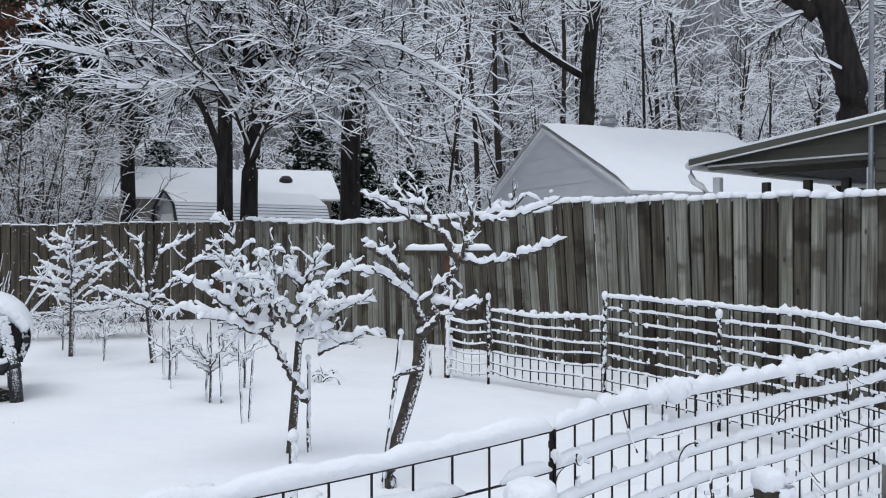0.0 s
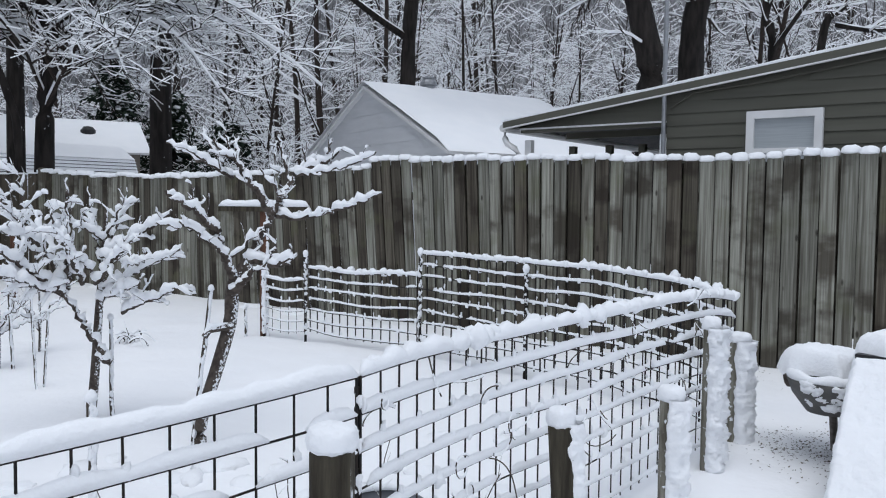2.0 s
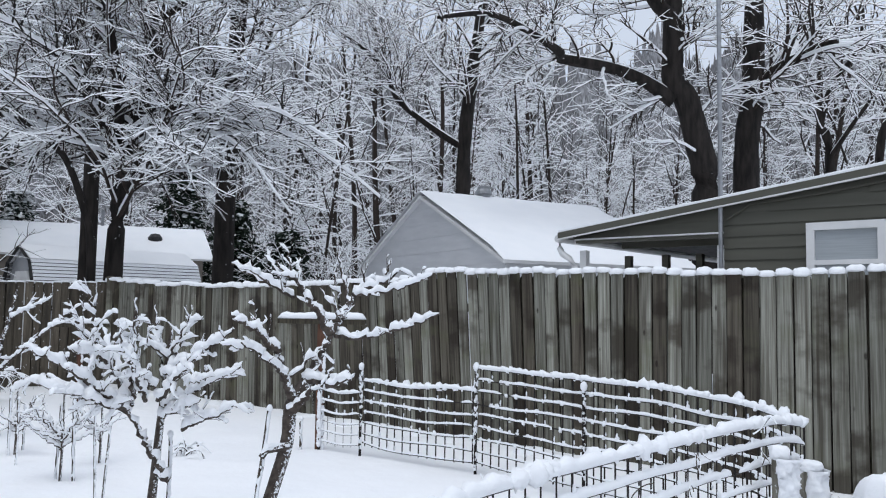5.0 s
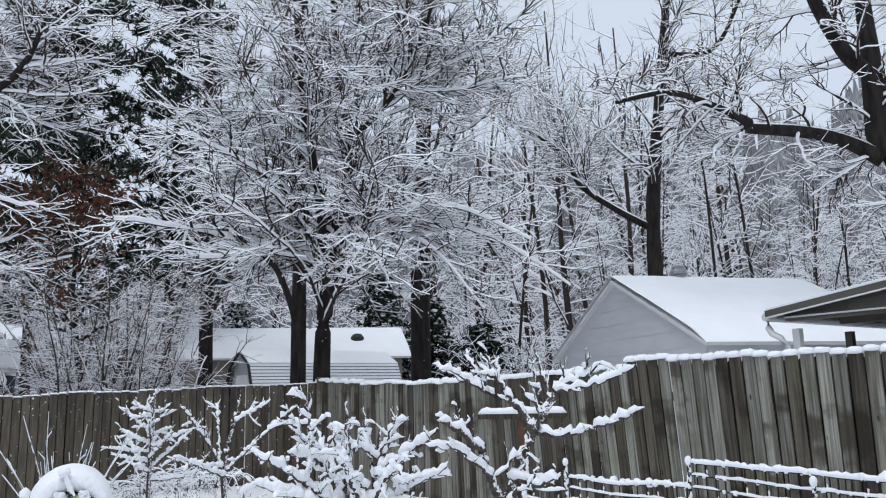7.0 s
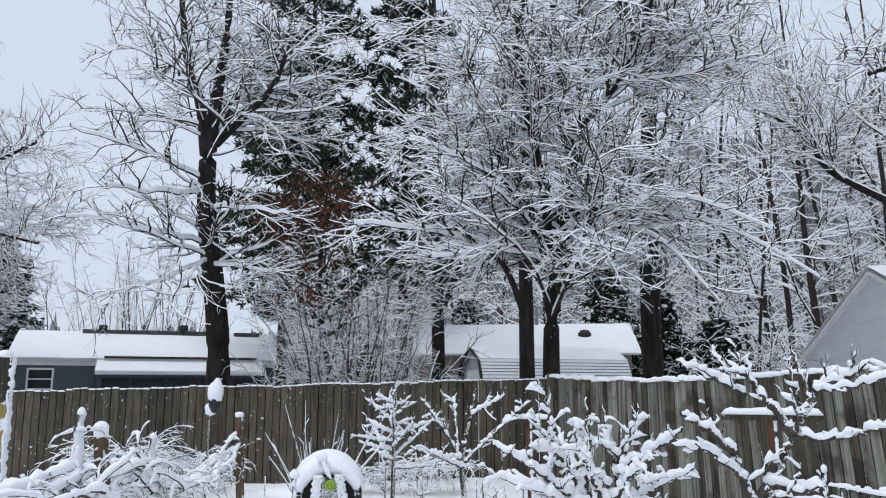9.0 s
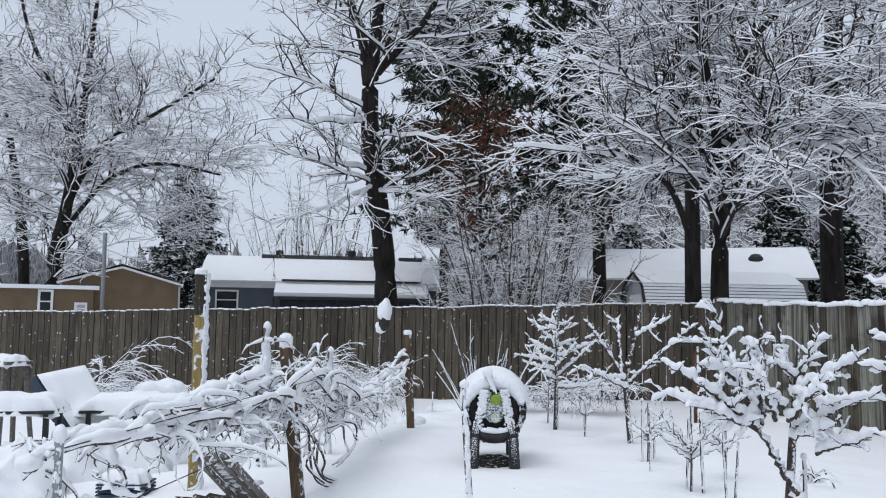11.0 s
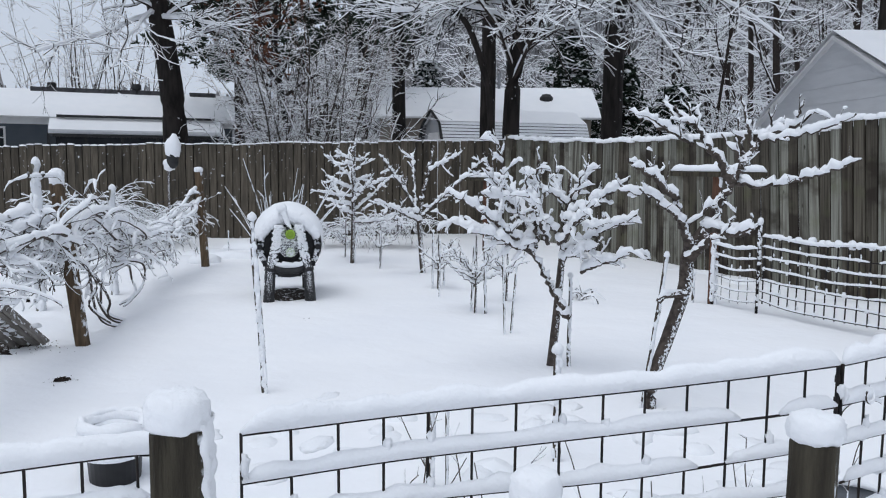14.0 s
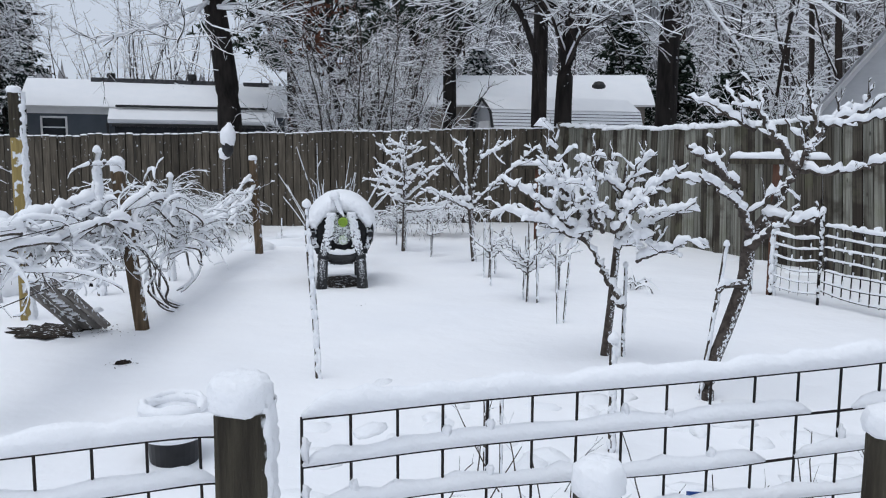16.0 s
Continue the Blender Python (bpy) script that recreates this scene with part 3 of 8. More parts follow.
METAL_DARK = material("black_vent_metal", (0.03, 0.03, 0.032), 0.5, metal=0.5, second=(0.05, 0.05, 0.05), scale=9.0)
METAL_GREY = material("galvanised_metal", (0.34, 0.35, 0.37), 0.45, metal=0.7, second=(0.26, 0.27, 0.28), scale=14.0)
GLASS_DARK = material("window_glass", (0.02, 0.024, 0.028), 0.15, second=(0.04, 0.045, 0.05), scale=1.0, spec=0.12)
BLIND = material("window_blind", (0.42, 0.45, 0.47), 0.7, second=(0.36, 0.39, 0.41), scale=2.0, stretch=(1, 1, 30))


def gable_house(name, label, mid, along, length, half, eave, ridge, wall, over=0.25, snow=0.12, base=-0.6, lap=0.0):
    """A house with its gable centred at mid, running back along a unit direction. Its side direction is to the right of that."""
    ax, ay = along
    sx, sy = ay, -ax
    top = holder(name, Matrix.Translation((mid[0], mid[1], base)), label, "house" if half > 1.6 else "shed")
    body = Shape()
    body.prism([(-half, base), (half, base), (half, eave), (0, ridge - 0.05), (-half, eave)], ((mid[0], mid[1], 0), (sx, sy)), (ax * length, ay * length, 0))
    under(top, "wall", body, [wall])
    slope = (ridge - eave) / half
    out = half + over
    low = ridge - slope * out
    for side, nm in ((1, "roof"), (-1, "roof")):
        def at(u, v, z):
            return (mid[0] + sx * u + ax * v, mid[1] + sy * u + ay * v, z)
        deck, cover = Shape(), Shape()
        p = [at(0, -over, ridge), at(side * out, -over, low), at(side * out, length + over, low), at(0, length + over, ridge)]
        if side < 0:
            p = p[::-1]
        deck.slab(*p, 0.065)
        roof = under(top, nm, deck, [TRIM_WHITE])
        # snow: a soft sheet with a rounded, uneven edge
        nu, nv = 8, 24
        for i in range(nu + 1):
            for j in range(nv + 1):
                u, v = i / nu, j / nv
                edge = min(1.0, min(1.04 - u, min(v, 1 - v) * nv / 3 + 0.25) * 3.0)
                z = ridge - slope * out * u + snow * max(edge, 0.15) ** 0.5 + 0.015 * noise.noise(Vector((u * 6, v * 14, mid[0])))
                cover.v.append(at(side * out * u, -over + (length + 2 * over) * v, z if u < 1 else ridge - slope * out + 0.005))
        for i in range(nu):
            for j in range(nv):
                a = i * (nv + 1) + j
                q = (a, a + 1, a + nv + 2, a + nv + 1)
                cover.face(q if side < 0 else q[::-1])
        under(top, "roof_snow", cover, [SNOW], "smooth blanket of snow", smooth=True)
    if lap:
        z = base + 0.2
        while z < ridge - lap - 0.1:
            w = min(half, half * (ridge - z) / (ridge - eave)) - 0.05
            w2 = min(half, half * (ridge - z - lap) / (ridge - eave)) - 0.05
            b = Shape()
            b.prism([(-w, z), (w, z), (w2, z + lap - 0.012), (-w2, z + lap - 0.012)], ((mid[0] - ax * 0.004, mid[1] - ay * 0.004, 0), (sx, sy)),
                    (-ax * 0.007, -ay * 0.007, 0))
            under(top, "siding_board", b, [wall])
            z += lap
    return top


def window(parent, c, way, w, h, frame_mat, pane_mat, depth=0.06, bar=0.07, sill=True):
    """A window on a wall: frame of four bars round a set-back pane. way runs along the wall; out is to its right."""
    ox, oy = way[1], -way[0]
    fr = Shape()
    turn = math.atan2(way[1], way[0])
    for du, dz, su, sz in ((-w / 2, 0, bar, h + bar), (w / 2, 0, bar, h + bar), (0, h / 2, w - bar, bar), (0, -h / 2, w - bar, bar), (0, 0, w - bar, bar * 0.6)):
        fr.box((c[0] + way[0] * du + ox * depth / 2, c[1] + way[1] * du + oy * depth / 2, c[2] + dz), (su, depth, sz), turn=turn)
    win = under(parent, "window", fr, [frame_mat])
    pn = Shape()
    pn.box((c[0] + ox * 0.012, c[1] + oy * 0.012, c[2]), (w - bar, 0.016, h - bar), turn=turn)
    under(win, "pane", pn, [pane_mat])
    return win


# white garage
GA = (0.94, 0.342)
garage = gable_house("garage", "white sided garage with a snow-covered gable roof", (2.36, 18.35), GA, 4.9, 3.46, 2.42, 4.0, SIDING_WHITE, over=0.12, lap=0.34)
cap = Shape()
cap.turned([(0.0, 0.26), (0.12, 0.24), (0.2, 0.14), (0.22, 0.08), (0.16, 0.05), (0.16, -0.1)], (3.9, 19.0, 4.1), 14)
cap.blob((3.9, 19.0, 4.32), (0.16, 0.16, 0.08))
under(garage, "roof_vent", cap, [METAL_GREY])

# grey house with a long low roof, far behind the yard
far_house = gable_house("far_house", "taupe house with a long snow-covered roof", (-4.6, 30.9), (-0.963, -0.268), 7.4, 2.4, 3.05, 4.05, WALL_TAUPE, over=0.3)
pipe = Shape()
pipe.limb([(-7.65, 30.0, 3.9), (-7.65, 30.0, 4.7)], [0.06, 0.06], 8)
under(far_house, "vent_pipe", pipe, [METAL_GREY])
dome = Shape()
dome.turned([(0.0, 0.3), (0.15, 0.27), (0.24, 0.16), (0.26, 0.0)], (-5.7, 29.3, 3.55), 12)
under(far_house, "roof_vent", dome, [METAL_DARK])


def gambrel_shed():
    a, b = Vector((-8.0, 23.5, 0)), Vector((-4.3, 26.3, 0))
    way = (b - a).normalized()
    side = Vector((way.y, -way.x, 0))
    top = holder("gambrel_shed", Matrix.Translation((a.x, a.y, -0.4)), "small grey garden shed with a snowy gambrel roof", "shed")
    hw = 1.15
    pr = [(-hw, -0.4), (hw, -0.4), (hw, 1.75), (hw * 0.72, 2.5), (0, 2.93), (-hw * 0.72, 2.5), (-hw, 1.75)]
    body = Shape()
    body.prism(pr, ((a.x, a.y, 0), (side.x, side.y)), tuple(way * (b - a).length))
    under(top, "wall", body, [WALL_SHED])
    ln = (b - a).length
    for s in (1, -1):
        for (u0, z0), (u1, z1), rows in (((0, 2.96), (hw * 0.74, 2.52), 1), ((hw * 0.74, 2.52), (hw + 0.1, 1.66), 9)):
            for k in range(rows):
                t0, t1 = k / rows, (k + 1) / rows
                q = Shape()
                def at(t, v, lift):
                    u = s * (u0 + (u1 - u0) * t)
                    p = a + side * u + way * v
                    return (p.x, p.y, z0 + (z1 - z0) * t + lift)
                th = 0.06 if rows == 1 else 0.05
                p = [at(t0, -0.12, 0.03), at(t1, -0.12, th), at(t1, ln + 0.12, th), at(t0, ln + 0.12, 0.03)]
                if s < 0:
                    p = p[::-1]
                q.slab(*p, 0.03)
                under(top, "roof_course", q, [SNOW if rows == 1 else DUSTED_ROOF])
    door = Shape()
    p = a - way * 0.02
    door.prism([(-0.75, -0.3), (0.75, -0.3), (0.75, 1.75), (0.45, 2.25), (-0.45, 2.25), (-0.75, 1.75)], ((p.x, p.y, 0), (side.x, side.y)), tuple(-way * 0.03))
    under(top, "door", door, [TRIM_WHITE])
    for s in (1, -1):
        tr = Shape()
        for (u0, z0), (u1, z1) in (((0, 2.93), (hw * 0.74, 2.5)), ((hw * 0.74, 2.5), (hw + 0.1, 1.66))):
            p, q = a + side * s * u0 - way * 0.13, a + side * s * u1 - way * 0.13
            tr.limb([(p.x, p.y, z0), (q.x, q.y, z1)], [0.05, 0.05], 4)
        under(top, "trim", tr, [METAL_DARK])
    return top


gambrel_shed()


# blue-grey bungalow with a lean-to porch
SCREEN = material("dark_screen", (0.03, 0.034, 0.04), 0.8, second=(0.02, 0.023, 0.028), scale=3.0)
def bungalow():
    a, b = Vector((-25.6, 22.5, 0)), Vector((-18.4, 28.67, 0))
    way = (b - a).normalized()
    side = Vector((way.y, -way.x, 0))
    ln = (b - a).length
    turn = math.atan2(way.y, way.x)
    mid = b - side * 2.2
    top = gable_house("bungalow", "blue-grey bungalow with a snowy roof and lean-to porch", (mid.x, mid.y), (-way.x, -way.y), ln, 2.2, 3.0, 3.95, WALL_BLUE, over=0.25)
    band = Shape()
    c = (a + b) / 2 + side * 0.02
    band.box((c.x, c.y, 2.78), (ln, 0.06, 0.34), turn=turn)
    under(top, "fascia", band, [TRIM_WHITE])
    p0, p1 = a + way * (ln * 0.30), a + way * (ln * 0.95)
    roof = Shape()
    o = side * 1.5
    roof.slab((p0.x, p0.y, 2.92), (p0.x + o.x, p0.y + o.y, 2.40), (p1.x + o.x, p1.y + o.y, 2.40), (p1.x, p1.y, 2.92), 0.16)
    gut = Shape()
    c = (p0 + p1) / 2 + side * 0.33
    gut.box((c.x, c.y, 2.93), (ln * 0.6, 0.1, 0.09), turn=turn)
    under(top, "gutter", gut, [METAL_DARK])
    under(top, "porch_roof", roof, [SNOW])
    edge = Shape()
    c = (p0 + p1) / 2 + o
    edge.box((c.x, c.y, 2.18), (ln * 0.62, 0.12, 0.1), turn=turn)
    under(top, "gutter", edge, [METAL_DARK])
    scr = Shape()
    c = (p0 + p1) / 2 + o * 0.9
    scr.box((c.x, c.y, 0.85), (ln * 0.6, 0.03, 2.7), turn=turn)
    under(top, "porch_screen", scr, [SCREEN], "dark insect screen round the porch")
    for k in range(6):
        p = p0 + (p1 - p0) * (k / 5) + o * 0.93
        post = Shape()
        post.box((p.x, p.y, 0.9), (0.09, 0.09, 2.7), turn=turn)
        under(top, "post", post, [METAL_DARK])
    win_c = a + way * 0.9 + side * 0.02
    window(top, (win_c.x, win_c.y, 2.1), (way.x, way.y), 0.85, 0.75, TRIM_WHITE, GLASS_DARK)
    for t, r, h in ((0.30, 0.17, 0.36), (0.63, 0.2, 0.42)):
        q = a + way * ln * t - side * 2.1
        v = Shape()
        v.turned([(0.0, h), (r * 0.8, h), (r, h * 0.9), (r, h * 0.5), (r * 0.7, h * 0.42), (r * 0.7, -0.3)], (q.x, q.y, 3.98), 14)
        under(top, "roof_vent", v, [METAL_DARK])
    # bare shingles where the snow has slid off the ridge
    for t0, t1 in ((0.22, 0.76), (0.85, 0.96)):
        strip = Shape()
        q = a + way * ln * (t0 + t1) / 2 - side * 2.12
        strip.box((q.x, q.y, 4.03), ((t1 - t0) * ln, 0.3, 0.22), turn=turn)
        under(top, "ridge_strip", strip, [BARE_SHINGLE], "dark bare shingles along the ridge")


bungalow()


# tan houses beyond the west end
def tan_houses():
    way = Vector((0.6, 0.8, 0)).normalized()
    side = Vector((way.y, -way.x, 0))
    mid = Vector((-22.7, 16.5, 0))
    top = gable_house("tan_house", "tan-brown house with a shallow snowy gable", (mid.x, mid.y), (-side.x, -side.y), 6.0, 1.75, 2.5, 3.0, WALL_BROWN, over=0.15, snow=0.08)
    w = mid + way * 1.75 + side * -0.5
    window(top, (w.x + way.x * 0.01, w.y + way.y * 0.01, 2.0), (-side.x, -side.y), 0.5, 0.7, TRIM_WHITE, GLASS_DARK)
    flat = holder("flat_roofed_house", Matrix.Translation((-24.2, 14.4, -0.5)), "low tan house with a flat snowy roof", "house")
    c = Vector((-24.2, 14.0, 0)) - side * 1.2
    turn = math.atan2(way.y, way.x)
    b = Shape()
    b.box((c.x, c.y, 0.85), (4.2, 2.6, 2.7), turn=turn)
    under(flat, "wall", b, [WALL_BROWN])
    r = Shape()
    r.box((c.x, c.y, 2.27), (4.5, 2.9, 0.12), turn=turn)
    under(flat, "roof", r, [SNOW])
    w = c + side * 1.3 + way * 0.75
    window(flat, (w.x, w.y, 1.82), (way.x, way.y), 0.36, 0.66, TRIM_WHITE, GLASS_DARK)
    w = c + side * 1.3 + way * 1.75
    window(flat, (w.x, w.y, 1.62), (way.x, way.y), 0.3, 0.3, TRIM_WHITE, BLIND)
    pole = Shape()
    pole.limb([(-18.1, 12.6, -0.4), (-18.1, 12.57, 3.5)], [0.055, 0.05], 8)
    tagged(pole.thing("metal_pole", [METAL_GREY]), "plain grey metal pole behind the fence", "pole")


tan_houses()


# olive house with an open porch, close behind the right-hand fence
def olive_house():
    p0, way = Vector((3.61, 11.41, 0)), Vector((0.653, -0.757, 0))
    out = Vector((way.y, -way.x, 0))
    back = -out
    turn = math.atan2(way.y, way.x)
    top = holder("olive_house", Matrix.Translation((7, 10, -0.3)), "olive lap-sided house with white windows and an open porch", "house")
    def at(s, z, o=0.0):
        q = p0 + way * s + out * o
        return Vector((q.x, q.y, z))
    rake = lambda s: 2.57 + 0.1315 * s
    wall_from, wall_to = 2.36, 12.0
    # lap boards, each with its lower edge proud
    z = -0.3
    while z < rake(wall_to) - 0.1:
        s0 = max(wall_from, (z + 0.255 - 2.57) / 0.1315)
        if z > 1.2 and s0 < wall_to - 0.3:
            b = Shape()
            a, c = at(s0, z), at(wall_to, z)
            k = len(b.v)
            for q, o, h in ((a, 0.024, 0), (c, 0.024, 0), (c, 0.004, 0.155), (a, 0.004, 0.155), (a, 0, 0), (c, 0, 0), (c, 0, 0.155), (a, 0, 0.155)):
                b.v.append((q.x + out.x * o, q.y + out.y * o, q.z + h))
            for f in ((0, 1, 2, 3), (0, 4, 5, 1), (3, 2, 6, 7), (0, 3, 7, 4), (1, 5, 6, 2)):
                b.face(f)
            under(top, "siding_board", b, [SIDING_GREEN])
        z += 0.15
    body = Shape()
    body.prism([(wall_from, -0.3), (wall_to, -0.3), (wall_to, rake(wall_to) - 0.08), (wall_from, rake(wall_from) - 0.08)], ((p0.x, p0.y, 0), (way.x, way.y)),
               tuple(back * 7.0))
    under(top, "wall", body, [SIDING_GREEN])
    # gable end above the porch, boarded, over a beam with a pale flashing
    g = Shape()
    g.prism([(0.12, 2.46), (wall_from, 2.46), (wall_from, rake(wall_from) - 0.06), (0.12, rake(0.12) - 0.06)], ((p0.x, p0.y, 0), (way.x, way.y)), tuple(back * 0.1))
    under(top, "porch_gable", g, [SIDING_GREEN])
    for k in range(3):
        z = 2.47 + 0.15 * k
        s0 = max(0.2, (z + 0.235 - 2.57) / 0.1315)
        if s0 < wall_from - 0.2:
            b = Shape()
            a, c = at(s0, z), at(wall_from, z)
            for q, o, h in ((a, 0.024, 0), (c, 0.024, 0), (c, 0.004, 0.145), (a, 0.004, 0.145), (a, 0, 0), (c, 0, 0), (c, 0, 0.145), (a, 0, 0.145)):
                b.v.append((q.x + out.x * o, q.y + out.y * o, q.z + h))
            for f in ((0, 1, 2, 3), (0, 4, 5, 1), (3, 2, 6, 7), (0, 3, 7, 4), (1, 5, 6, 2)):
                b.face(f)
            under(top, "siding_board", b, [SIDING_GREEN])
    beam = Shape()
    beam.prism([(0.16, 2.405), (wall_from, 2.405), (wall_from, 2.445), (0.16, 2.445)], ((p0.x + out.x * 0.01, p0.y + out.y * 0.01, 0), (way.x, way.y)), tuple(back * 0.12))
    under(top, "beam", beam, [SIDING_GREEN])
    fl = Shape()
    fl.prism([(0.16, 2.447), (wall_from, 2.447), (wall_from, 2.467), (0.16, 2.467)], ((p0.x + out.x * 0.05, p0.y + out.y * 0.05, 0), (way.x, way.y)), tuple(back * 0.06))
    under(top, "flashing", fl, [TRIM_WHITE])
    rear = Shape()
    c = at(1.24, 2.47, -1.46)
    rear.box(tuple(c), (2.2, 0.08, 0.10), turn=turn)
    under(top, "beam", rear, [SIDING_GREEN])
    for s, d in ((0.27, 0), (wall_from - 0.05, 0), (0.25, 1.4), (0.88, 1.4), (1.42, 1.4)):
        q = at(s, 0.95, -d - 0.06)
        po = Shape()
        po.box(tuple(q), (0.1, 0.1, 2.7), turn=turn)
        under(top, "porch_post", po, [TRIM_WHITE if d == 0 else SIDING_GREEN])
    # roof: deck, rake board with a white drip edge below it, snow
    ridge_s = 11.5
    deck = Shape()
    a, b = at(-0.05, rake(-0.05), 0.12), at(ridge_s, rake(ridge_s), 0.12)
    c, d = b + back * 8, a + back * 8
    deck.slab(tuple(a), tuple(b), tuple(c), tuple(d), 0.05)
    under(top, "roof", deck, [SHINGLE])
    e = p0 + out * 0.125
    for name, lo, hi, thick, mat in (("rake_board", -0.088, 0.0, 0.03, SIDING_GREEN), ("drip_edge", -0.108, -0.090, 0.045, TRIM_WHITE)):
        rb = Shape()
        rb.prism([(-0.06, rake(-0.06) + lo), (ridge_s, rake(ridge_s) + lo), (ridge_s, rake(ridge_s) + hi), (-0.06, rake(-0.06) + hi)], ((e.x, e.y, 0), (way.x, way.y)), tuple(out * thick))
        under(top, name, rb, [mat])
    # diagonal cable clipped along the wall below the roof
    cb = Shape()
    cb.limb([tuple(at(wall_from + 0.05, 2.62, 0.05)), tuple(at(wall_from + 0.35, 2.80, 0.05)), tuple(at(wall_from + 1.2, rake(wall_from + 1.2) - 0.17, 0.05)), tuple(at(9, rake(9) - 0.17, 0.05))], [0.014] * 4, 6)
    under(top, "cable", cb, [SIDING_GREEN])
    sn = Shape()
    for i in range(61):
        s = -0.05 + (ridge_s + 0.05) * i / 60
        for o, h in ((0.15, 0.0), (0.16, 0.03), (0.09, 0.048), (-2.0, 0.05), (-7.7, 0.05)):
            q = at(s, rake(s) + h + 0.012 * noise.noise(Vector((s * 3, o, 1))) * (h > 0), o)
            sn.v.append(tuple(q))
    for i in range(60):
        for j in range(4):
            k = i * 5 + j
            sn.face((k, k + 5, k + 6, k + 1))
    under(top, "roof_snow", sn, [SNOW], "snow along the roof edge", smooth=True)
    # gutter and curved downpipe at the low corner
    gt = Shape()
    q, r = at(-0.08, rake(0) - 0.09, 0.12), at(-0.08, rake(0) - 0.09, -6)
    gt.limb([tuple(q), tuple(r)], [0.06, 0.06], 8)
    under(top, "gutter", gt, [TRIM_WHITE])
    dp = Shape()
    path = [at(-0.08, 2.46, 0.06), at(-0.08, 2.34, 0.06), at(-0.03, 2.25, 0.07), at(0.10, 2.18, 0.07), at(0.18, 2.08, 0.07), at(0.18, 0.0, 0.07)]
    dp.limb([tuple(p) for p in path], [0.045] * 6, 8)
    under(top, "downpipe", dp, [TRIM_WHITE], smooth=True)
    for s0, s1 in ((3.425, 4.195), (6.255, 7.025)):
        c = at((s0 + s1) / 2, 2.045, 0.015)
        window(top, tuple(c), (way.x, way.y), s1 - s0, 0.86, TRIM_WHITE, BLIND, depth=0.07, bar=0.09)
    mast = Shape()
    q = at(wall_from, 0, 0.12)
    mast.limb([(q.x, q.y, 1.2), (q.x, q.y, 7.2)], [0.03, 0.03], 8, snow=0)
    under(top, "mast", mast, [METAL_GREY])


olive_house()

# ---- the large trees beyond the fences ----
tree("maple_tree", [
    [(-3.98, 16.47, -0.50, 0.24), (-3.94, 16.48, 2.87, 0.17), (-3.77, 16.52, 4.07, 0.16), (-3.57, 16.56, 5.30, 0.12), (-3.45, 16.79, 7.15, 0.09), (-3.74, 16.93, 8.83, 0.07), (-3.97, 17.09, 12.35, 0.04)],
    [(-3.83, 16.50, 3.83, 0.13), (-3.92, 16.38, 4.54, 0.12), (-3.97, 16.06, 5.94, 0.09), (-4.17, 15.59, 7.55, 0.07), (-4.31, 15.35, 10.01, 0.05), (-4.45, 15.31, 11.60, 0.03)],
    [(-3.41, 16.80, 7.15, 0.06), (-2.57, 16.54, 7.79, 0.06), (-1.78, 16.34, 9.08, 0.05), (-1.22, 16.19, 10.96, 0.03)],
], crown(32, 4.3, 0.060, 4.2, 1.7, 4.8, 0.85, rise=0.10, frm=0.16, angle=(35, 75), lift=-0.01, tl2=3.2, br=0.030, snow=0.018), 11, "broad bare maple with snow on every twig",
    limbs=[((-3.83, 16.50, 4.19), (-7.19, 13.68, 4.84), 0.08, 0.35),
           ((-3.59, 16.55, 4.44), (-1.34, 15.68, 4.66), 0.07, 0.25),
           ((-3.59, 16.56, 5.05), (0.39, 14.52, 4.25), 0.05, 1.30),
           ((-3.65, 16.54, 4.80), (-0.46, 14.52, 3.05), 0.05, 1.50),
           ((-3.57, 16.56, 4.93), (1.09, 15.19, 3.50), 0.05, 1.50),
           ((-3.83, 16.50, 4.31), (-4.83, 14.15, 5.60), 0.06, 0.50),
           ((-3.83, 16.50, 4.80), (-2.16, 13.57, 3.58), 0.05, 1.00),
           ((-3.77, 16.52, 4.93), (-6.02, 13.68, 6.42), 0.05, 0.60),
           ((-3.83, 16.50, 4.19), (-5.50, 13.69, 4.03), 0.05, 0.40)])
tree("tall_tree", [
    [(-5.73, 21.18, -0.50, 0.24), (-5.72, 21.19, 3.89, 0.20), (-5.70, 21.19, 5.77, 0.19), (-5.64, 21.21, 8.04, 0.17), (-5.74, 21.18, 10.57, 0.15), (-5.69, 21.19, 14.12, 0.12), (-5.71, 21.19, 17.87, 0.05)],
], crown(30, 4.0, 0.07, 3.0, 1.8, 4.0, 0.9, frm=0.35, tl2=1.5), 21, "tall bare hardwood with a dark straight trunk", group="tall bare trees")
tree("tall_tree", [
    [(-2.39, 20.80, -0.50, 0.28), (-2.38, 20.80, 3.76, 0.25), (-2.32, 20.81, 6.17, 0.22), (-2.21, 20.82, 8.52, 0.20), (-2.06, 20.83, 11.31, 0.18), (-1.87, 20.85, 14.40, 0.13), (-1.72, 20.86, 17.29, 0.05)],
], crown(30, 4.0, 0.07, 3.0, 1.8, 4.0, 0.9, frm=0.35, tl2=1.5), 22, "tall bare hardwood with a dark straight trunk", group="tall bare trees",
    limbs=[((-2.16, 20.82, 9.49), (1.14, 19.90, 11.86), 0.10, 0.10)])
